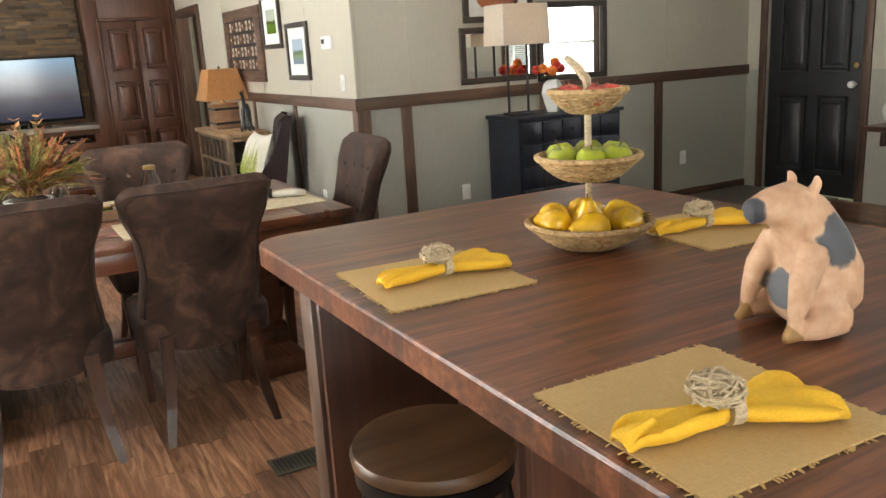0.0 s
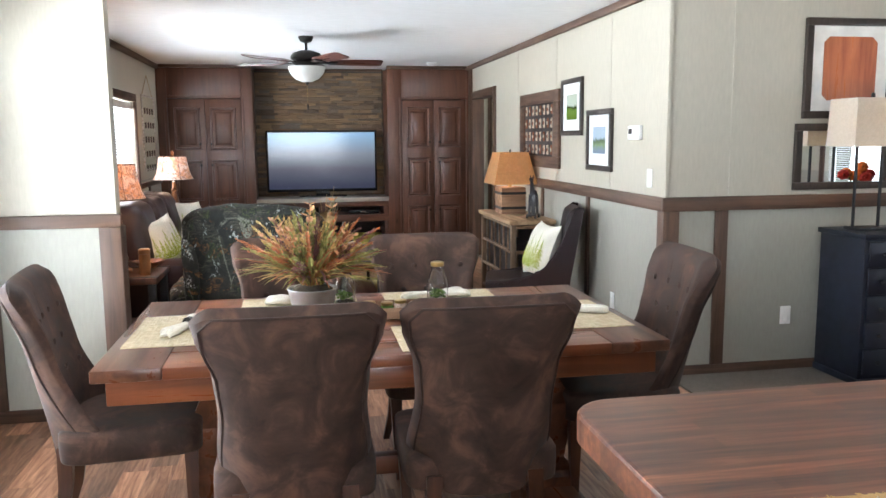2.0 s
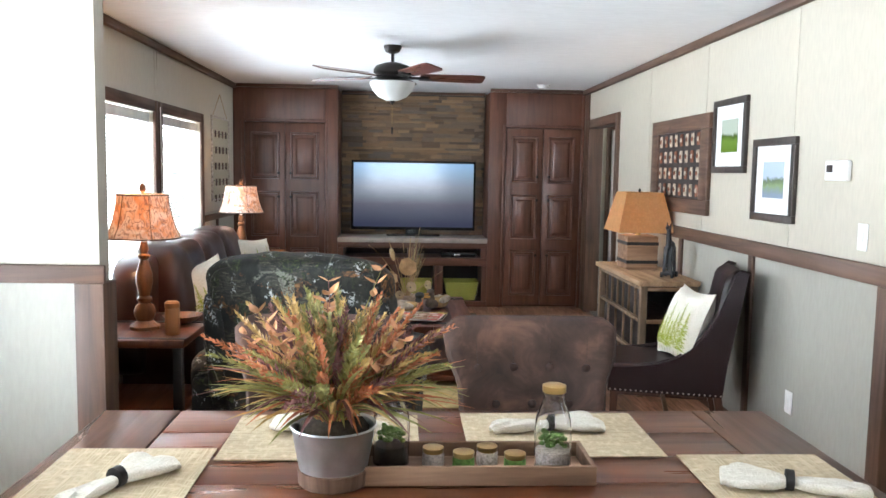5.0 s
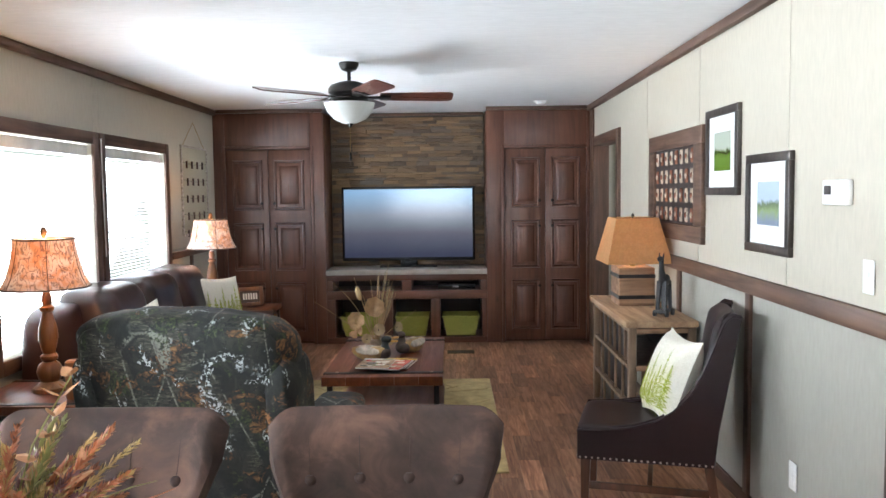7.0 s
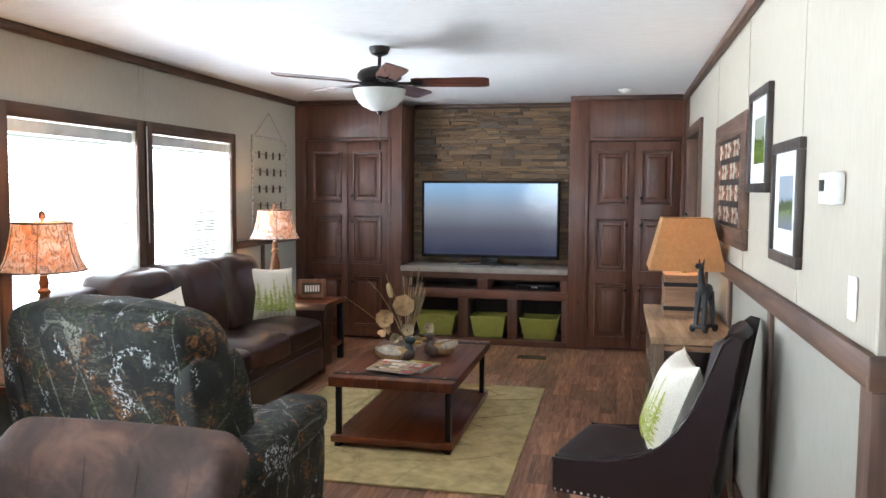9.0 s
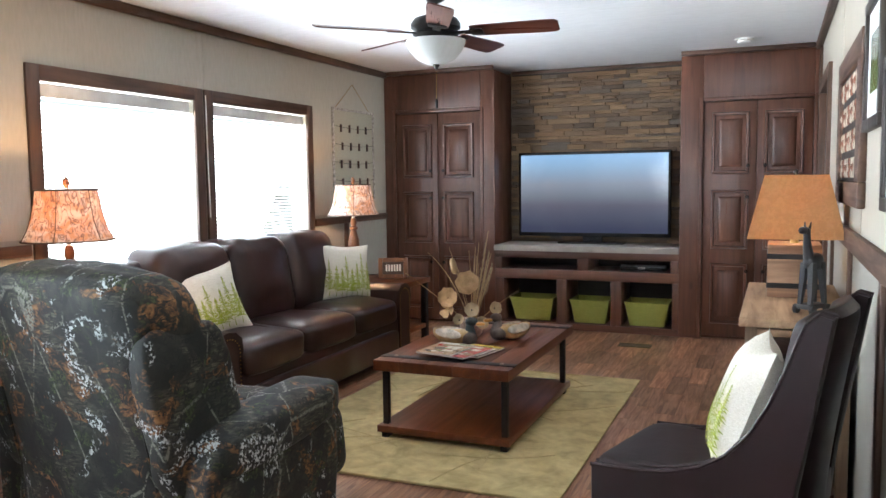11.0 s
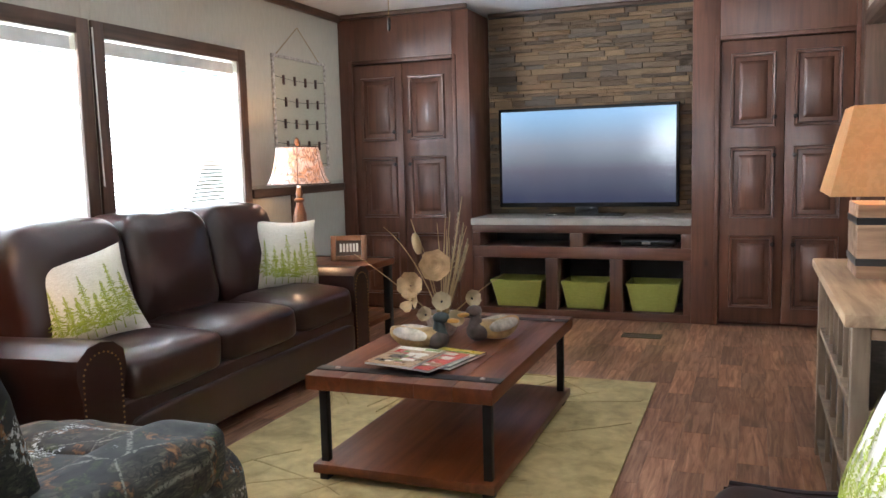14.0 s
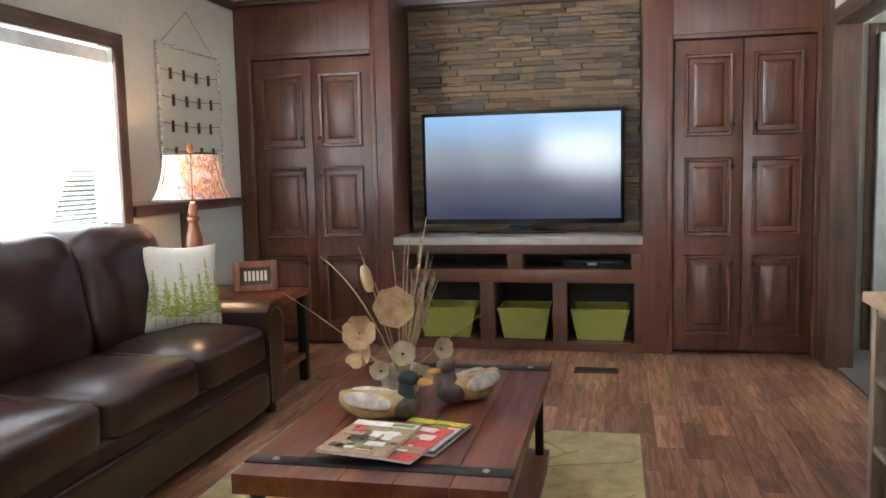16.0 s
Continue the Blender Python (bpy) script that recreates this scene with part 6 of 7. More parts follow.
for i in range(9):
    a, r, h = random.uniform(0, 6.283), random.uniform(0.03, 0.24), random.uniform(0.2, 0.35)
    h *= 1.12 - r
    top = Vector((r * math.cos(a), r * math.sin(a), 0.14 + h))
    tube([(0.02 * math.cos(a), 0.02 * math.sin(a), 0.14), tuple(top * 0.6 + Vector((0, 0, 0.09))), tuple(top)], [0.002, 0.0016, 0.001], 4, blades[3 if i % 2 else 0])
    for q in range(7):
        c = top * (1 - 0.09 * q) + Vector((0, 0, 0.012 * q))
        for sg in (-1, 1):
            tw = a + 1.5 + q * 1.1
            o = Vector((math.cos(tw) * sg, math.sin(tw) * sg, random.uniform(0.3, 1.1))).normalized() * random.uniform(0.024, 0.042)
            w = Vector((-math.sin(tw), math.cos(tw), random.uniform(-0.5, 0.5))).normalized() * random.uniform(0.007, 0.012)
            ovate(blades[4], c, o, w)
for b, mt in zip(blades, M_BL):
    tagged(part("blades", b, mt, pl, "", False), "", "", "", "stuff")

# ---- kitchen island ----
M_TOP, _t, _p = shader("butcher_block_laminate")
_v = coords(_t, (1.0, 1.0, 1.0), False)
_br = node(_t, "ShaderNodeTexBrick", Scale=1.0, Mortar_Size=0.0, Brick_Width=0.55, Row_Height=0.045)
_br.offset = 0.37
_br.inputs["Color1"].default_value, _br.inputs["Color2"].default_value = (0.42, 0.39, 0.37, 1), (1.5, 1.38, 1.28, 1)
_t.links.new(_v, _br.inputs["Vector"])
_g = noise_of(_t, coords(_t, (3.5, 45, 45), False), 1.0, 6.0, 0.6, 0.5)
_c = ramp(_t, _g, [(0.28, (0.05, 0.015, 0.007)), (0.5, (0.135, 0.048, 0.022)), (0.72, (0.245, 0.098, 0.046))])
_t.links.new(mixed(_t, "MULTIPLY", 0.8, _c, _br.outputs["Color"]), _p.inputs["Base Color"])
_p.inputs["Roughness"].default_value = 0.33
bump(_t, _p, _g, 0.1, 0.001)
isl = thing("kitchen_island", "kitchen island with brown butcher-block laminate top", "kitchen island")


def rounded_slab(x0, x1, y0, y1, z0, z1, r):
    pts = []
    for cx, cy, a0 in ((x1 - r, y1 - r, 0), (x0 + r, y1 - r, 90), (x0 + r, y0 + r, 180), (x1 - r, y0 + r, 270)):
        for i in range(7):
            a = radians(a0 + 15 * i)
            pts.append((cx + r * math.cos(a), cy + r * math.sin(a)))
    cx, cy = (x0 + x1) / 2, (y0 + y1) / 2
    loops = []
    for z, k in ((z0, 0), (z1 - 0.008, 0), (z1 - 0.002, 0.003), (z1, 0.009)):
        loops.append([(x - k * (1 if x > cx else -1), y - k * (1 if y > cy else -1), z) for x, y in pts])
    return rings(bmesh.new(), loops)


part("worktop", rounded_slab(0.895, 2.21, -0.6, 3.05, 0.865, 0.925, 0.1), M_TOP, isl, "brown butcher-block laminate worktop with rounded corners", False)
part("end_panel", boxed(1.0, 2.1, 2.82, 2.92, 0.0, 0.865, bevel=0.004), M_CAB, isl)
part("corner_post", boxed(0.985, 1.085, 2.84, 2.935, 0.0, 0.865, bevel=0.006), M_TRIM, isl)
part("cabinet_body", boxed(1.42, 2.1, -0.5, 2.818, 0.0, 0.864, bevel=0.004), M_CAB, isl)
for y in (0.3, 1.2, 2.1):
    part("side_panel", panel_relief(bmesh.new(), -0.38, 0.38, 0.12, 0.78, 0.0), M_CAB, isl, "", True, pose(1.419, y, 0, 0, 0, -90))

stl = thing("bar_stool", "round wooden bar stool with a dark metal frame", "bar stool", pose(1.01, 2.2, 0))
part("seat", lathe([(0.05, 0.585), (0.165, 0.585), (0.178, 0.592), (0.18, 0.608), (0.174, 0.62), (0.15, 0.622), (0.02, 0.618)], 36), M_STOOL, stl, "round dark elm seat")
part("ring_band", lathe([(0.16, 0.545), (0.172, 0.548), (0.173, 0.584), (0.16, 0.584)], 36), M_IRON, stl, "dark metal band")
for k in range(4):
    a = radians(45 + 90 * k)
    part("leg", tube([(0.15 * math.cos(a), 0.15 * math.sin(a), 0.56), (0.22 * math.cos(a), 0.22 * math.sin(a), 0.0)], 0.013, 10), M_IRON, stl)
part("foot_ring", tube([(0.2 * math.cos(2 * math.pi * i / 28), 0.2 * math.sin(2 * math.pi * i / 28), 0.2) for i in range(29)], 0.008, 8), M_IRON, stl)

for m in (pose(1.11, 2.345, 0.926, 0, 0, -3), pose(1.09, 1.53, 0.926, 0, 0, -2), pose(1.91, 2.27, 0.926, 0, 0, -3)):
    o = mat_rect(m, 0.335, 0.345, M_BURLAP, "frayed tan burlap placemat on the island", True)
    o["group"] = "burlap placemats"
for m in (pose(1.14, 2.335, 0.931, 0, 0, 0), pose(1.075, 1.475, 0.931, 0, 0, -12), pose(1.89, 2.27, 0.931, 0, 0, -8)):
    bow_napkin(m, M_YELLOW, M_ROPE, "mustard yellow napkin with a rope knot ring", "yellow napkins", True)

# tiered fruit stand
fs = thing("tiered_fruit_stand", "three-tier woven seagrass fruit stand on the island", "fruit stand", pose(1.55, 2.33, 0.926))
part("pole", tube([(0, 0, 0.01), (0, 0, 0.4)], 0.0085, 10), M_ROPE, fs, "rope-wrapped pole")
part("handle", tube([(0.0, 0, 0.38), (-0.002, 0.0, 0.41), (-0.02, 0.012, 0.44), (-0.045, 0.025, 0.465)], [0.009, 0.011, 0.011, 0.008], 8), M_ROPE, fs)


def basket(z, r, depth):
    bm = bmesh.new()
    for k in range(11):
        f = k / 10
        rr = r * (0.45 + 0.55 * f)
        zz = z + depth * f ** 1.6
        tube([((rr + 0.0025 * (-1) ** (i + k)) * math.cos(2 * math.pi * i / 40), (rr + 0.0025 * (-1) ** (i + k)) * math.sin(2 * math.pi * i / 40), zz + 0.002 * (-1) ** (i + k)) for i in range(41)], 0.0062, 5, bm)
    tagged(part("woven_basket", bm, M_WICKER, fs, "woven seagrass basket"), "", "", "", "stuff")
    part("basket_floor", lathe([(r * 0.1, z), (r * 0.5, z - 0.004), (r * 0.5, z + 0.003), (r * 0.1, z + 0.004)], 28), M_WICKER, fs)
    part("rim", tube([(r * math.cos(2 * math.pi * i / 40), r * math.sin(2 * math.pi * i / 40), z + depth) for i in range(41)], 0.0085, 6), M_WICKER, fs)


basket(0.012, 0.152, 0.054)
basket(0.178, 0.124, 0.05)
basket(0.338, 0.09, 0.046)
M_PEAR = plain("yellow_pear_skin", (0.68, 0.39, 0.014), 0.25, 0, 0.25, 22, 0.03)
M_APPLE = plain("green_apple_skin", (0.29, 0.33, 0.025), 0.2, 0, 0.25, 22, 0.03)
M_RED = plain("red_apple_skin", (0.45, 0.06, 0.04), 0.22, 0, 0.4, 25, 0.03)
PEAR = [(0.004, 0.0), (0.024, 0.004), (0.038, 0.02), (0.041, 0.036), (0.034, 0.058), (0.022, 0.078), (0.017, 0.092), (0.01, 0.1), (0.002, 0.101)]
APPLE = [(0.004, 0.004), (0.02, 0.0), (0.034, 0.012), (0.039, 0.032), (0.035, 0.052), (0.022, 0.064), (0.009, 0.064), (0.003, 0.057)]


def fruit(name, label, prof, mat, m, group, k=1.0):
    root = thing(name, label, "fruit", m, group)
    part("flesh", lathe([(r * k, z * k) for r, z in prof], 18), mat, root)
    top = prof[-1][1] * k
    part("stalk", tube([(0, 0, top - 0.004), (0.002, 0, top + 0.008), (0.006, 0, top + 0.018)], 0.0016, 5), M_TWIG, root, "brown stalk")


cxs, cys, czs = 1.55, 2.33, 0.926
for i, (a, r, tilt) in enumerate(((195, 0.085, 84), (262, 0.08, 86), (228, 0.03, 20), (318, 0.09, 84), (20, 0.085, 82), (85, 0.085, 84), (145, 0.085, 80))):
    x, y = cxs + r * math.cos(radians(a)), cys + r * math.sin(radians(a))
    fruit("pear", "glossy yellow pear in the lowest basket", PEAR, M_PEAR, pose(x, y, czs + 0.03 + (0.034 if tilt > 50 else 0.01), tilt if tilt > 50 else 0, 0 if tilt > 50 else tilt, a), "yellow pears")
for a, r in ((180, 0.072), (235, 0.07), (290, 0.072), (350, 0.07), (50, 0.07), (115, 0.07)):
    fruit("apple", "glossy green apple in the middle basket", APPLE, M_APPLE, pose(cxs + r * math.cos(radians(a)), cys + r * math.sin(radians(a)), czs + 0.196, 0, 10, a), "green apples", 0.95)
for a, r in ((190, 0.048), (250, 0.05), (320, 0.05), (40, 0.05), (110, 0.05)):
    fruit("apple", "small red apple in the top basket", APPLE, M_RED, pose(cxs + r * math.cos(radians(a)), cys + r * math.sin(radians(a)), czs + 0.352, 0, 12, a), "red apples", 0.72)

# seated pig figure, one plain mesh
M_PIG, _t, _p = shader("peach_pig_with_grey_patches")
_v = coords(_t, jitter=False)
_base = ramp(_t, noise_of(_t, _v, 30.0, 4.0), [(0.3, (0.5, 0.28, 0.16)), (0.7, (0.64, 0.41, 0.265))])
_wob = _t.nodes.new("ShaderNodeTexNoise")
_wob.inputs["Scale"].default_value = 22.0
_t.links.new(_v, _wob.inputs["Vector"])
_off = _t.nodes.new("ShaderNodeVectorMath")
_off.operation = "MULTIPLY_ADD"
_off.inputs[1].default_value = (0.045, 0.045, 0.045)
_t.links.new(_wob.outputs["Color"], _off.inputs[0])
_t.links.new(_v, _off.inputs[2])
for _pt, _rad, _cl in (((-0.075, -0.03, 0.215), 0.062, (0.085, 0.085, 0.095)), ((0.0, 0.085, 0.1), 0.055, (0.11, 0.11, 0.12)), ((0.0, 0.165, 0.28), 0.034, (0.05, 0.05, 0.06)), ((0.09, -0.08, 0.12), 0.06, (0.085, 0.085, 0.095)), ((-0.085, 0.112, 0.018), 0.036, (0.3, 0.16, 0.05)), ((0.085, 0.112, 0.018), 0.036, (0.3, 0.16, 0.05))):
    _dn = _t.nodes.new("ShaderNodeVectorMath")
    _dn.operation = "DISTANCE"
    _dn.inputs[1].default_value = tuple(c + 0.0225 for c in _pt)
    _t.links.new(_off.outputs[0], _dn.inputs[0])
    _base = mixed(_t, "MIX", ramp(_t, _dn.outputs["Value"], [(_rad * 0.88, (1, 1, 1)), (_rad, (0, 0, 0))]), _base, _cl)
_t.links.new(_base, _p.inputs["Base Color"])
_p.inputs["Roughness"].default_value = 0.6
bm = bmesh.new()
puff(-0.105, 0.105, -0.12, 0.075, 0.0, 0.17, 0.95, 28, 18, bm)
tube([(0, -0.07, 0.05), (0, -0.05, 0.12), (0, -0.015, 0.19), (0, 0.02, 0.25), (0, 0.065, 0.282), (0, 0.11, 0.286), (0, 0.15, 0.28), (0, 0.168, 0.278)], [0.085, 0.098, 0.088, 0.073, 0.058, 0.04, 0.03, 0.026], 22, bm)
for s in (-1, 1):
    tube([(s * 0.034, 0.02, 0.305), (s * 0.042, 0.012, 0.335), (s * 0.046, 0.02, 0.352)], [0.014, 0.013, 0.006], 8, bm)
    tube([(s * 0.06, 0.03, 0.2), (s * 0.08, 0.07, 0.13), (s * 0.086, 0.09, 0.07), (s * 0.086, 0.1, 0.04), (s * 0.085, 0.118, 0.008)], [0.04, 0.034, 0.022, 0.013, 0.012], 12, bm)
    tube([(s * 0.07, -0.03, 0.05), (s * 0.092, 0.04, 0.035), (s * 0.09, 0.085, 0.02), (s * 0.086, 0.125, 0.013)], [0.055, 0.034, 0.015, 0.012], 12, bm)
tube([(0, -0.125, 0.05), (0.008, -0.148, 0.05), (0, -0.155, 0.058)], [0.009, 0.007, 0.005], 6, bm)
tagged(part("pig_figurine", bm, M_PIG, None, "", True, pose(1.462, 1.66, 0.926, 0, 0, 76) @ Matrix.Diagonal((0.72, 0.68, 0.77, 1))), "seated peach pig figurine with grey patches on the island", "figurine")
blended(bpy.data.objects["pig_figurine"], 0.006)

# ---- nook ----
M_NAVY = plain("navy_black_paint", (0.007, 0.0095, 0.02), 0.4, 0, 0.3, 14)
ap = thing("apothecary_chest", "navy black apothecary chest with many small drawers", "chest")
part("carcass", boxed(3.56, 4.5, 5.53, 5.93, 0.05, 0.885, bevel=0.004), M_NAVY, ap)
part("top", boxed(3.54, 4.52, 5.505, 5.935, 0.885, 0.915, bevel=0.004), M_NAVY, ap)
part("plinth", boxed(3.55, 4.51, 5.515, 5.93, 0.0, 0.05, bevel=0.004), M_NAVY, ap)
for r in range(5):
    for c in range(5):
        x0, z0 = 3.585 + c * 0.179, 0.075 + r * 0.161
        dr = part("drawer", boxed(x0, x0 + 0.172, 5.516, 5.532, z0, z0 + 0.15, bevel=0.004), M_NAVY, ap)
        part("knob", lathe([(0.007, 0), (0.006, 0.01), (0.014, 0.016), (0.012, 0.024), (0.003, 0.028)], 10), M_BLACK, dr, "black knob", True, pose(x0 + 0.086, 5.517, z0 + 0.075, 90))
nl = thing("table_lamp", "white rectangular shade lamp on black metal posts, lit", "table lamp", pose(3.7, 5.72, 0.916))
part("base", boxed(-0.1, 0.1, -0.06, 0.06, 0.0, 0.02, bevel=0.003), M_BLACK, nl)
for x in (-0.085, 0.085):
    part("post", boxed(x - 0.007, x + 0.007, -0.007, 0.007, 0.02, 0.54, bevel=0.001), M_BLACK, nl)
part("crossbar", boxed(-0.085, 0.085, -0.006, 0.006, 0.535, 0.547), M_BLACK, nl)
part("light_bulb", lathe([(0.014, 0.547), (0.016, 0.58), (0.03, 0.63), (0.02, 0.67), (0.004, 0.68)], 12), M_WHITE, nl)
M_IVORY = glowing_cloth("ivory_linen_shade", (0.72, 0.66, 0.58), (0.78, 0.72, 0.64), 60.0, 0.45)
def oblong(a, b, z):
    return [(-a, -b, z), (a, -b, z), (a, b, z), (-a, b, z)]
part("shade", rings(bmesh.new(), [oblong(0.2, 0.13, 0.5), oblong(0.19, 0.12, 0.78), oblong(0.188, 0.118, 0.78), oblong(0.198, 0.128, 0.5)], True, False), M_IVORY, nl, "ivory rectangular shade, lit", False)
part("finial", lathe([(0.003, 0.68), (0.003, 0.78), (0.012, 0.79), (0.01, 0.81), (0.003, 0.815)], 10), M_BLACK, nl)
M_CERAMIC = plain("white_glazed_ceramic", (0.7, 0.68, 0.64), 0.2, 0, 0.05, 9, 0)
va = thing("flower_vase", "white faceted vase of red and orange flowers", "vase", pose(3.98, 5.68, 0.916))
part("vase", rings(bmesh.new(), [[(w * s, d * t, z) for s, t in ((-1, 0), (0, -1), (1, 0), (0, 1))] for w, d, z in ((0.05, 0.05, 0), (0.07, 0.055, 0.05), (0.1, 0.06, 0.14), (0.085, 0.055, 0.2), (0.045, 0.045, 0.235))]), M_CERAMIC, va, "", False)
M_FLOWER = [plain("red_petal", (0.5, 0.03, 0.02), 0.6, 0, 0.3, 50), plain("orange_petal", (0.7, 0.17, 0.02), 0.6, 0, 0.3, 50)]
M_LEAF = plain("dark_leaf", (0.03, 0.07, 0.02), 0.6, 0, 0.4, 50)
random.seed(8)
for i in range(9):
    a, r = random.uniform(0, 6.28), random.uniform(0.02, 0.15)
    c = Vector((r * math.cos(a), 0.5 * r * math.sin(a), 0.31 + random.uniform(-0.03, 0.05)))
    part("flower_stem", tube([(0, 0, 0.2), (c.x * 0.5, c.y * 0.5, 0.28), tuple(c)], 0.003, 5), M_LEAF, va)
    bm = bmesh.new()
    for k in range(7):
        b = 6.283 * k / 7
        puff(c.x + 0.024 * math.cos(b) - 0.02, c.x + 0.024 * math.cos(b) + 0.02, c.y - 0.018, c.y + 0.018, c.z + 0.02 * math.sin(b) - 0.016, c.z + 0.02 * math.sin(b) + 0.016, 1.0, 8, 6, bm)
    part("flower_head", bm, M_FLOWER[i % 2], va)
for i in range(8):
    a = 6.283 * i / 8
    part("leaf", puff(0.08 * math.cos(a) - 0.03, 0.08 * math.cos(a) + 0.03, 0.03 * math.sin(a) - 0.02, 0.03 * math.sin(a) + 0.02, 0.25, 0.26, 0.9, 8, 5), M_LEAF, va)


def nook_frame(name, label, x0, x1, z0, z1, inner, mount=0.0):
    root = thing(name, label, "mirror" if inner == M_MIRROR else "picture")
    w = 0.045
    for b in ((x0, x1, z1 - w, z1), (x0, x1, z0, z0 + w), (x0, x0 + w, z0 + w, z1 - w), (x1 - w, x1, z0 + w, z1 - w)):
        part("frame_rail", boxed(b[0], b[1], 5.92, 5.95, b[2], b[3], bevel=0.004), M_FRAME, root)
    if mount:
        part("mount", boxed(x0 + w, x1 - w, 5.938, 5.947, z0 + w, z1 - w), M_MATTE, root)
        bm = bmesh.new()
        a0, a1, c0, c1, k = x0 + w + mount, x1 - w - mount, z0 + w + mount * 0.8, z1 - w - mount * 0.8, 0.035
        rings(bm, [[(a0 + k, y, c0), (a1 - k, y, c0), (a1, y, c0 + k), (a1, y, c1 - k), (a1 - k, y, c1), (a0 + k, y, c1), (a0, y, c1 - k), (a0, y, c0 + k)] for y in (5.938, 5.933)])
        part("print", bm, inner, root, "red-brown wood grain print", False)
    else:
        part("mirror_glass", boxed(x0 + w, x1 - w, 5.94, 5.947, z0 + w, z1 - w), inner, root, "silver mirror glass", False)
    return root


M_REDPRINT = wood("russet_wood_print", (0.2, 0.04, 0.015), (0.5, 0.17, 0.07), 2, 0.3, 20, True)
nook_frame("framed_print", "dark framed russet wood print with pale mount", 3.39, 4.0, 1.585, 2.185, M_REDPRINT, 0.08)
nook_frame("wall_mirror", "wide dark-framed mirror above the chest", 3.35, 4.02, 1.15, 1.555, M_MIRROR)
nook_frame("wall_mirror", "wide dark-framed mirror high on the wall", 4.035, 4.72, 1.775, 2.16, M_MIRROR)
nook_frame("wall_mirror", "dark-framed square mirror beside the lamp", 4.045, 4.72, 1.125, 1.72, M_MIRROR)
sh = thing("side_shelf", "dark wall shelf near the entrance", "shelf")
part("board", boxed(6.1, 6.395, 3.9, 4.6, 0.62, 0.66, bevel=0.004), M_LEG, sh)
for y in (4.0, 4.5):
    part("bracket", boxed(6.2, 6.395, y - 0.015, y + 0.015, 0.5, 0.62, bevel=0.003), M_LEG, sh)
wv = thing("white_vase", "round white ceramic vase on a dark shelf", "vase", pose(6.25, 4.42, 0.661))
part("vase", lathe([(0.05, 0), (0.1, 0.05), (0.115, 0.12), (0.09, 0.19), (0.05, 0.22), (0.055, 0.235), (0.045, 0.23)], 24), M_CERAMIC, wv)

# ---- floor planks and ledge stones ----
M_PLANK, _t, _p = shader("vinyl_wood_plank")
_oi = _t.nodes.new("ShaderNodeObjectInfo")
_ge = _t.nodes.new("ShaderNodeNewGeometry")
_add = _t.nodes.new("ShaderNodeMath")
_add.operation = "ADD"
_t.links.new(_oi.outputs["Random"], _add.inputs[0])
_t.links.new(_ge.outputs["Random Per Island"], _add.inputs[1])
_fr = _t.nodes.new("ShaderNodeMath")
_fr.operation = "FRACT"
_t.links.new(_add.outputs[0], _fr.inputs[0])
_va = _t.nodes.new("ShaderNodeVectorMath")
_va.operation = "SCALE"
_va.inputs["Scale"].default_value = 40.0
_cx = _t.nodes.new("ShaderNodeCombineXYZ")
_t.links.new(_fr.outputs[0], _cx.inputs["X"])
_t.links.new(_fr.outputs[0], _cx.inputs["Z"])
_t.links.new(_cx.outputs[0], _va.inputs[0])
_vb = _t.nodes.new("ShaderNodeVectorMath")
_t.links.new(_ge.outputs["Position"], _vb.inputs[0])
_t.links.new(_va.outputs[0], _vb.inputs[1])
_mp = _t.nodes.new("ShaderNodeMapping")
_mp.inputs["Scale"].default_value = (38, 3.2, 38)
_t.links.new(_vb.outputs[0], _mp.inputs["Vector"])
_g = noise_of(_t, _mp.outputs[0], 1.0, 6.0, 0.62, 0.9)
_c = ramp(_t, _g, [(0.27, (0.085, 0.034, 0.018)), (0.46, (0.225, 0.108, 0.06)), (0.72, (0.45, 0.265, 0.165))])
_tone = ramp(_t, _fr.outputs[0], [(0.0, (0.58, 0.55, 0.53)), (0.35, (0.9, 0.87, 0.85)), (0.75, (1.18, 1.12, 1.05)), (1.0, (1.55, 1.48, 1.4))])
_t.links.new(mixed(_t, "MULTIPLY", 1.0, _c, _tone), _p.inputs["Base Color"])
_t.links.new(ramp(_t, _g, [(0.2, (0.42,) * 3), (0.8, (0.3,) * 3)]), _p.inputs["Roughness"])
bump(_t, _p, _g, 0.15, 0.001)

PW, PL = 0.115, 0.46


def plank_verts(x0, x1, y0, y1, c=0.0005):
    return [(x0, y0, -0.004), (x1, y0, -0.004), (x1, y1, -0.004), (x0, y1, -0.004), (x0 + c, y0 + c, 0.0), (x1 - c, y0 + c, 0.0), (x1 - c, y1 - c, 0.0), (x0 + c, y1 - c, 0.0)]


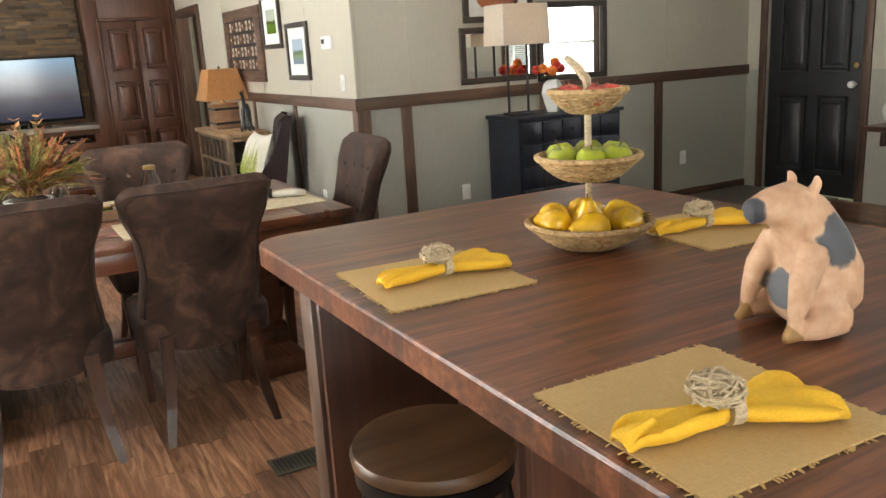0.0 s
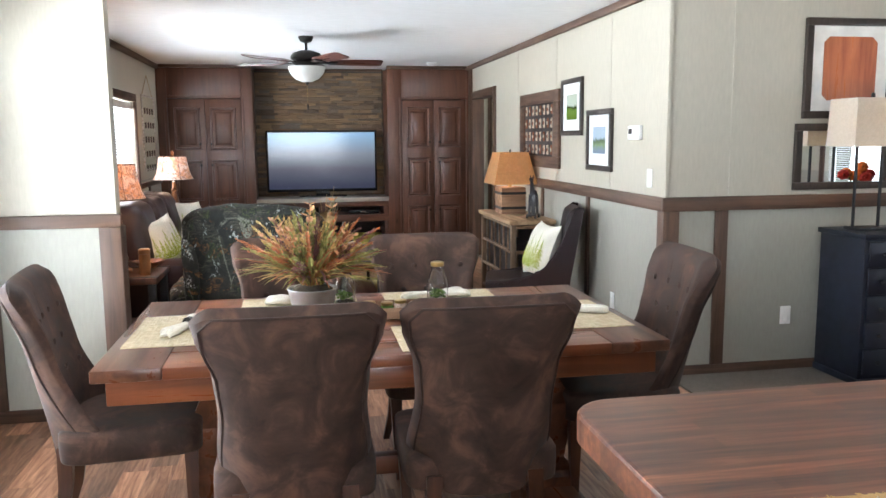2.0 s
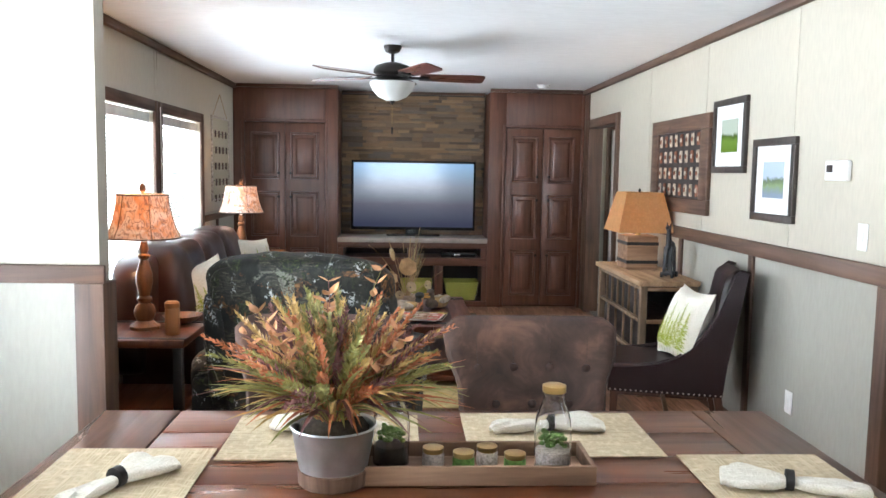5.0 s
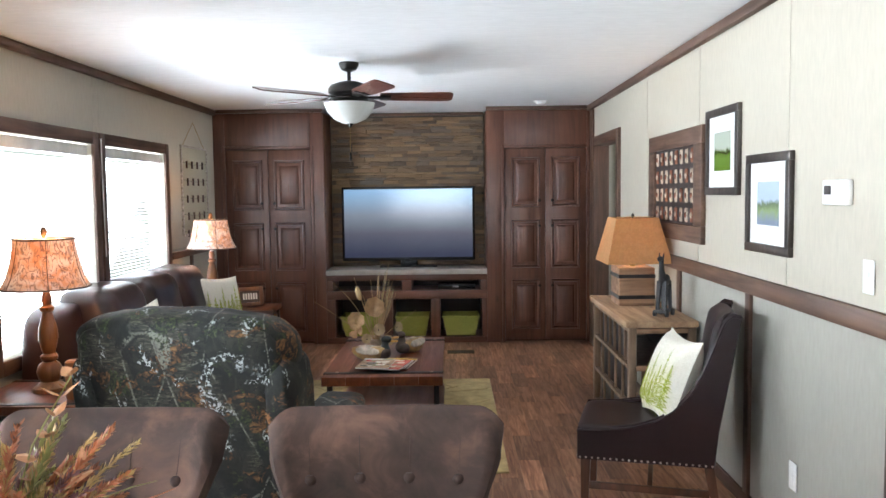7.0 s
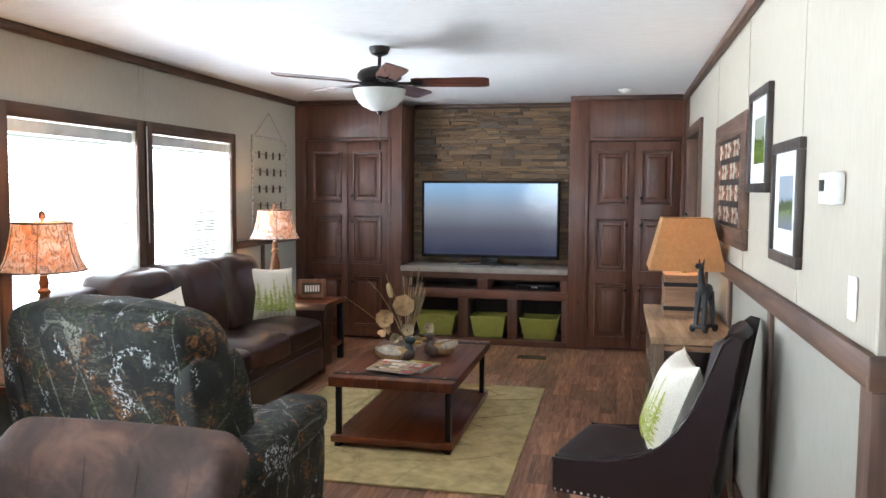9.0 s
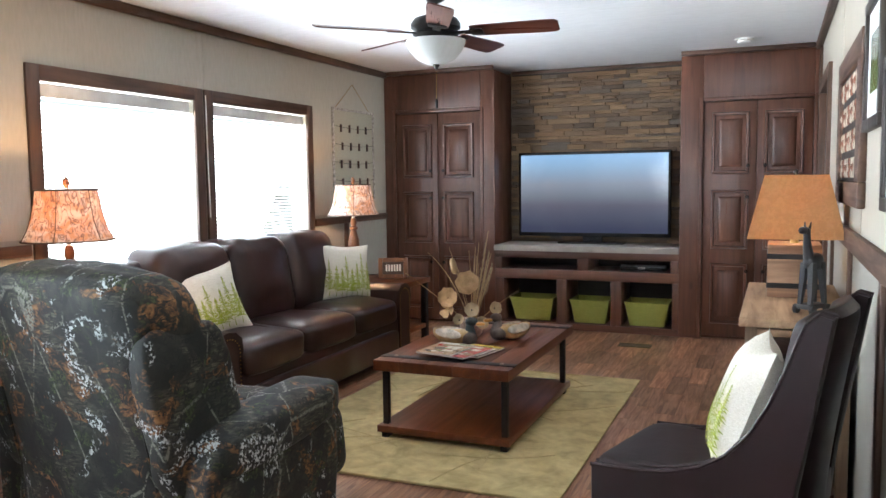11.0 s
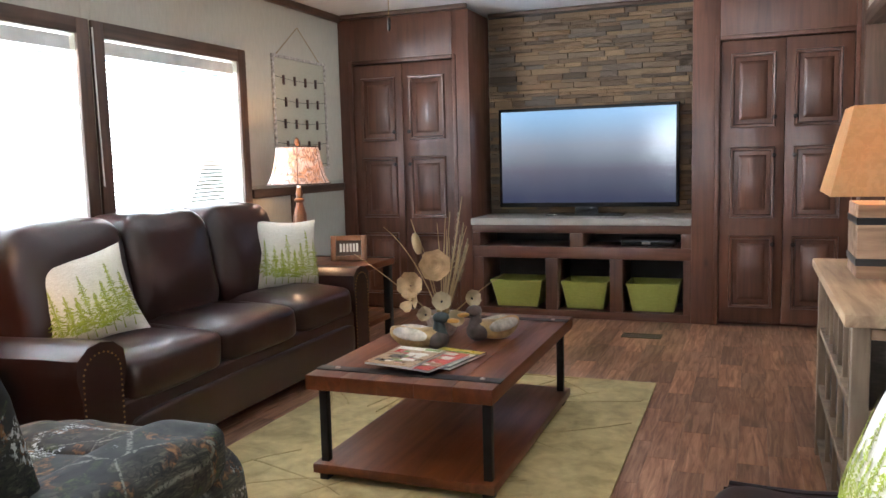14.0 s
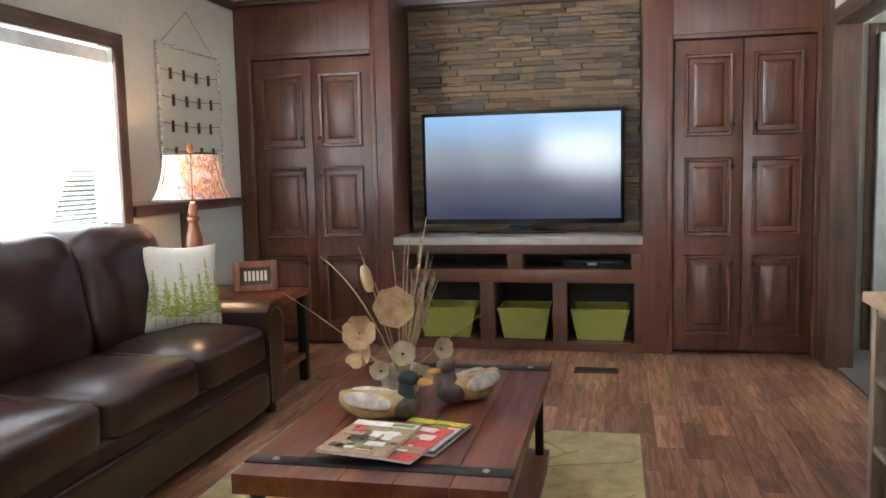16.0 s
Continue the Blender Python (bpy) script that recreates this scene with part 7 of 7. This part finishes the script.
PLANK_FACES = ((4, 5, 6, 7), (0, 1, 5, 4), (1, 2, 6, 5), (2, 3, 7, 6), (3, 0, 4, 7))
plank_mesh = bpy.data.meshes.new("plank")
plank_mesh.from_pydata(plank_verts(-PW / 2 + 0.0002, PW / 2 - 0.0002, -PL / 2 + 0.0002, PL / 2 - 0.0002), [], PLANK_FACES)
plank_mesh.materials.append(M_PLANK)
verts, faces, near = [], [], 0
random.seed(17)
nx = int((6.4 + 1.28) / PW)
for i in range(nx + 1):
    x0 = -1.28 + i * PW
    x1 = min(x0 + PW, 6.4)
    if x1 - x0 < 0.02:
        continue
    y = -2.2 - random.uniform(0, PL)
    while y < 12.05:
        y0, y1 = max(-2.2, y), min(12.05, y + PL)
        whole = y1 - y0 > PL - 0.001 and x1 - x0 > PW - 0.001
        if whole and 0.9 < x0 < 2.5 and 9.6 < y0 < 11.6 or whole and 1.4 < x0 < 2.5 and 7.6 < y0 <= 9.6 or whole and -0.3 < x0 < 0.9 and 9.7 < y0 < 11.3:
            if near < 300:
                piece("plank", plank_mesh, floor, pose((x0 + x1) / 2, (y0 + y1) / 2, 0))
                near += 1
                y += PL
                continue
        if y1 - y0 > 0.01:
            n = len(verts)
            verts += plank_verts(x0 + 0.0002, x1 - 0.0002, y0 + 0.0002, y1 - 0.0002)
            faces += [tuple(n + k for k in f) for f in PLANK_FACES]
        y += PL
me = bpy.data.meshes.new("planks")
me.from_pydata(verts, [], faces)
me.materials.append(M_PLANK)
rest = new("planks", me)
rest.parent = floor
tagged(rest, "brown wood-look floor planks", "", "", "stuff")

M_STONE, _t, _p = shader("stacked_ledge_stone")
_v = coords(_t, (1, 1, 1))
_oi = _t.nodes.new("ShaderNodeObjectInfo")
_n1 = noise_of(_t, _v, 22.0, 6.0, 0.65, 0.4)
_tone = ramp(_t, _oi.outputs["Random"], [(0.0, (0.1, 0.073, 0.052)), (0.25, (0.19, 0.125, 0.075)), (0.45, (0.27, 0.165, 0.088)), (0.62, (0.15, 0.125, 0.105)), (0.8, (0.215, 0.145, 0.088)), (1.0, (0.33, 0.215, 0.12))])
_t.links.new(mixed(_t, "MULTIPLY", 0.85, _tone, ramp(_t, _n1, [(0.28, (0.42, 0.4, 0.38)), (0.72, (1.2, 1.15, 1.1))])), _p.inputs["Base Color"])
_p.inputs["Roughness"].default_value = 0.8
bump(_t, _p, _n1, 0.8, 0.006)
stone_wall = bpy.data.objects["wall_stone_backing"]
random.seed(33)
shapes = []
for k in range(10):
    bm = bmesh.new()
    loops = []
    for y, inset in ((0.0, 0.0), (-0.8, 0.0), (-1.0, 0.06)):
        loop = []
        for a, b in ((-1, -1), (0, -1), (1, -1), (1, 1), (0, 1), (-1, 1)):
            loop.append((0.5 * a * (1 - inset * 0.35) + random.uniform(-0.008, 0.008), y * random.uniform(0.75, 1.1) if y else 0, 0.5 * b * (1 - inset * 2) + random.uniform(-0.05, 0.05)))
        loops.append(loop)
    rings(bm, loops)
    shapes.append(mesh_of("stone", bm, M_STONE))
z = 0.757
while z < 2.33:
    h = random.choice((0.026, 0.032, 0.038, 0.046))
    h = min(h, 2.345 - z)
    if h < 0.02:
        break
    x = -0.16 - random.uniform(0.0, 0.12)
    while x < 1.465:
        w = random.uniform(0.09, 0.32)
        a, b = max(-0.16, x), min(1.465, x + w)
        if b - a > 0.03:
            piece("stone", random.choice(shapes), stone_wall, pose((a + b) / 2, 12.05, z + h / 2) @ Matrix.Diagonal((b - a - 0.003, random.uniform(0.012, 0.045), h - 0.002, 1)))
        x += w
    z += h
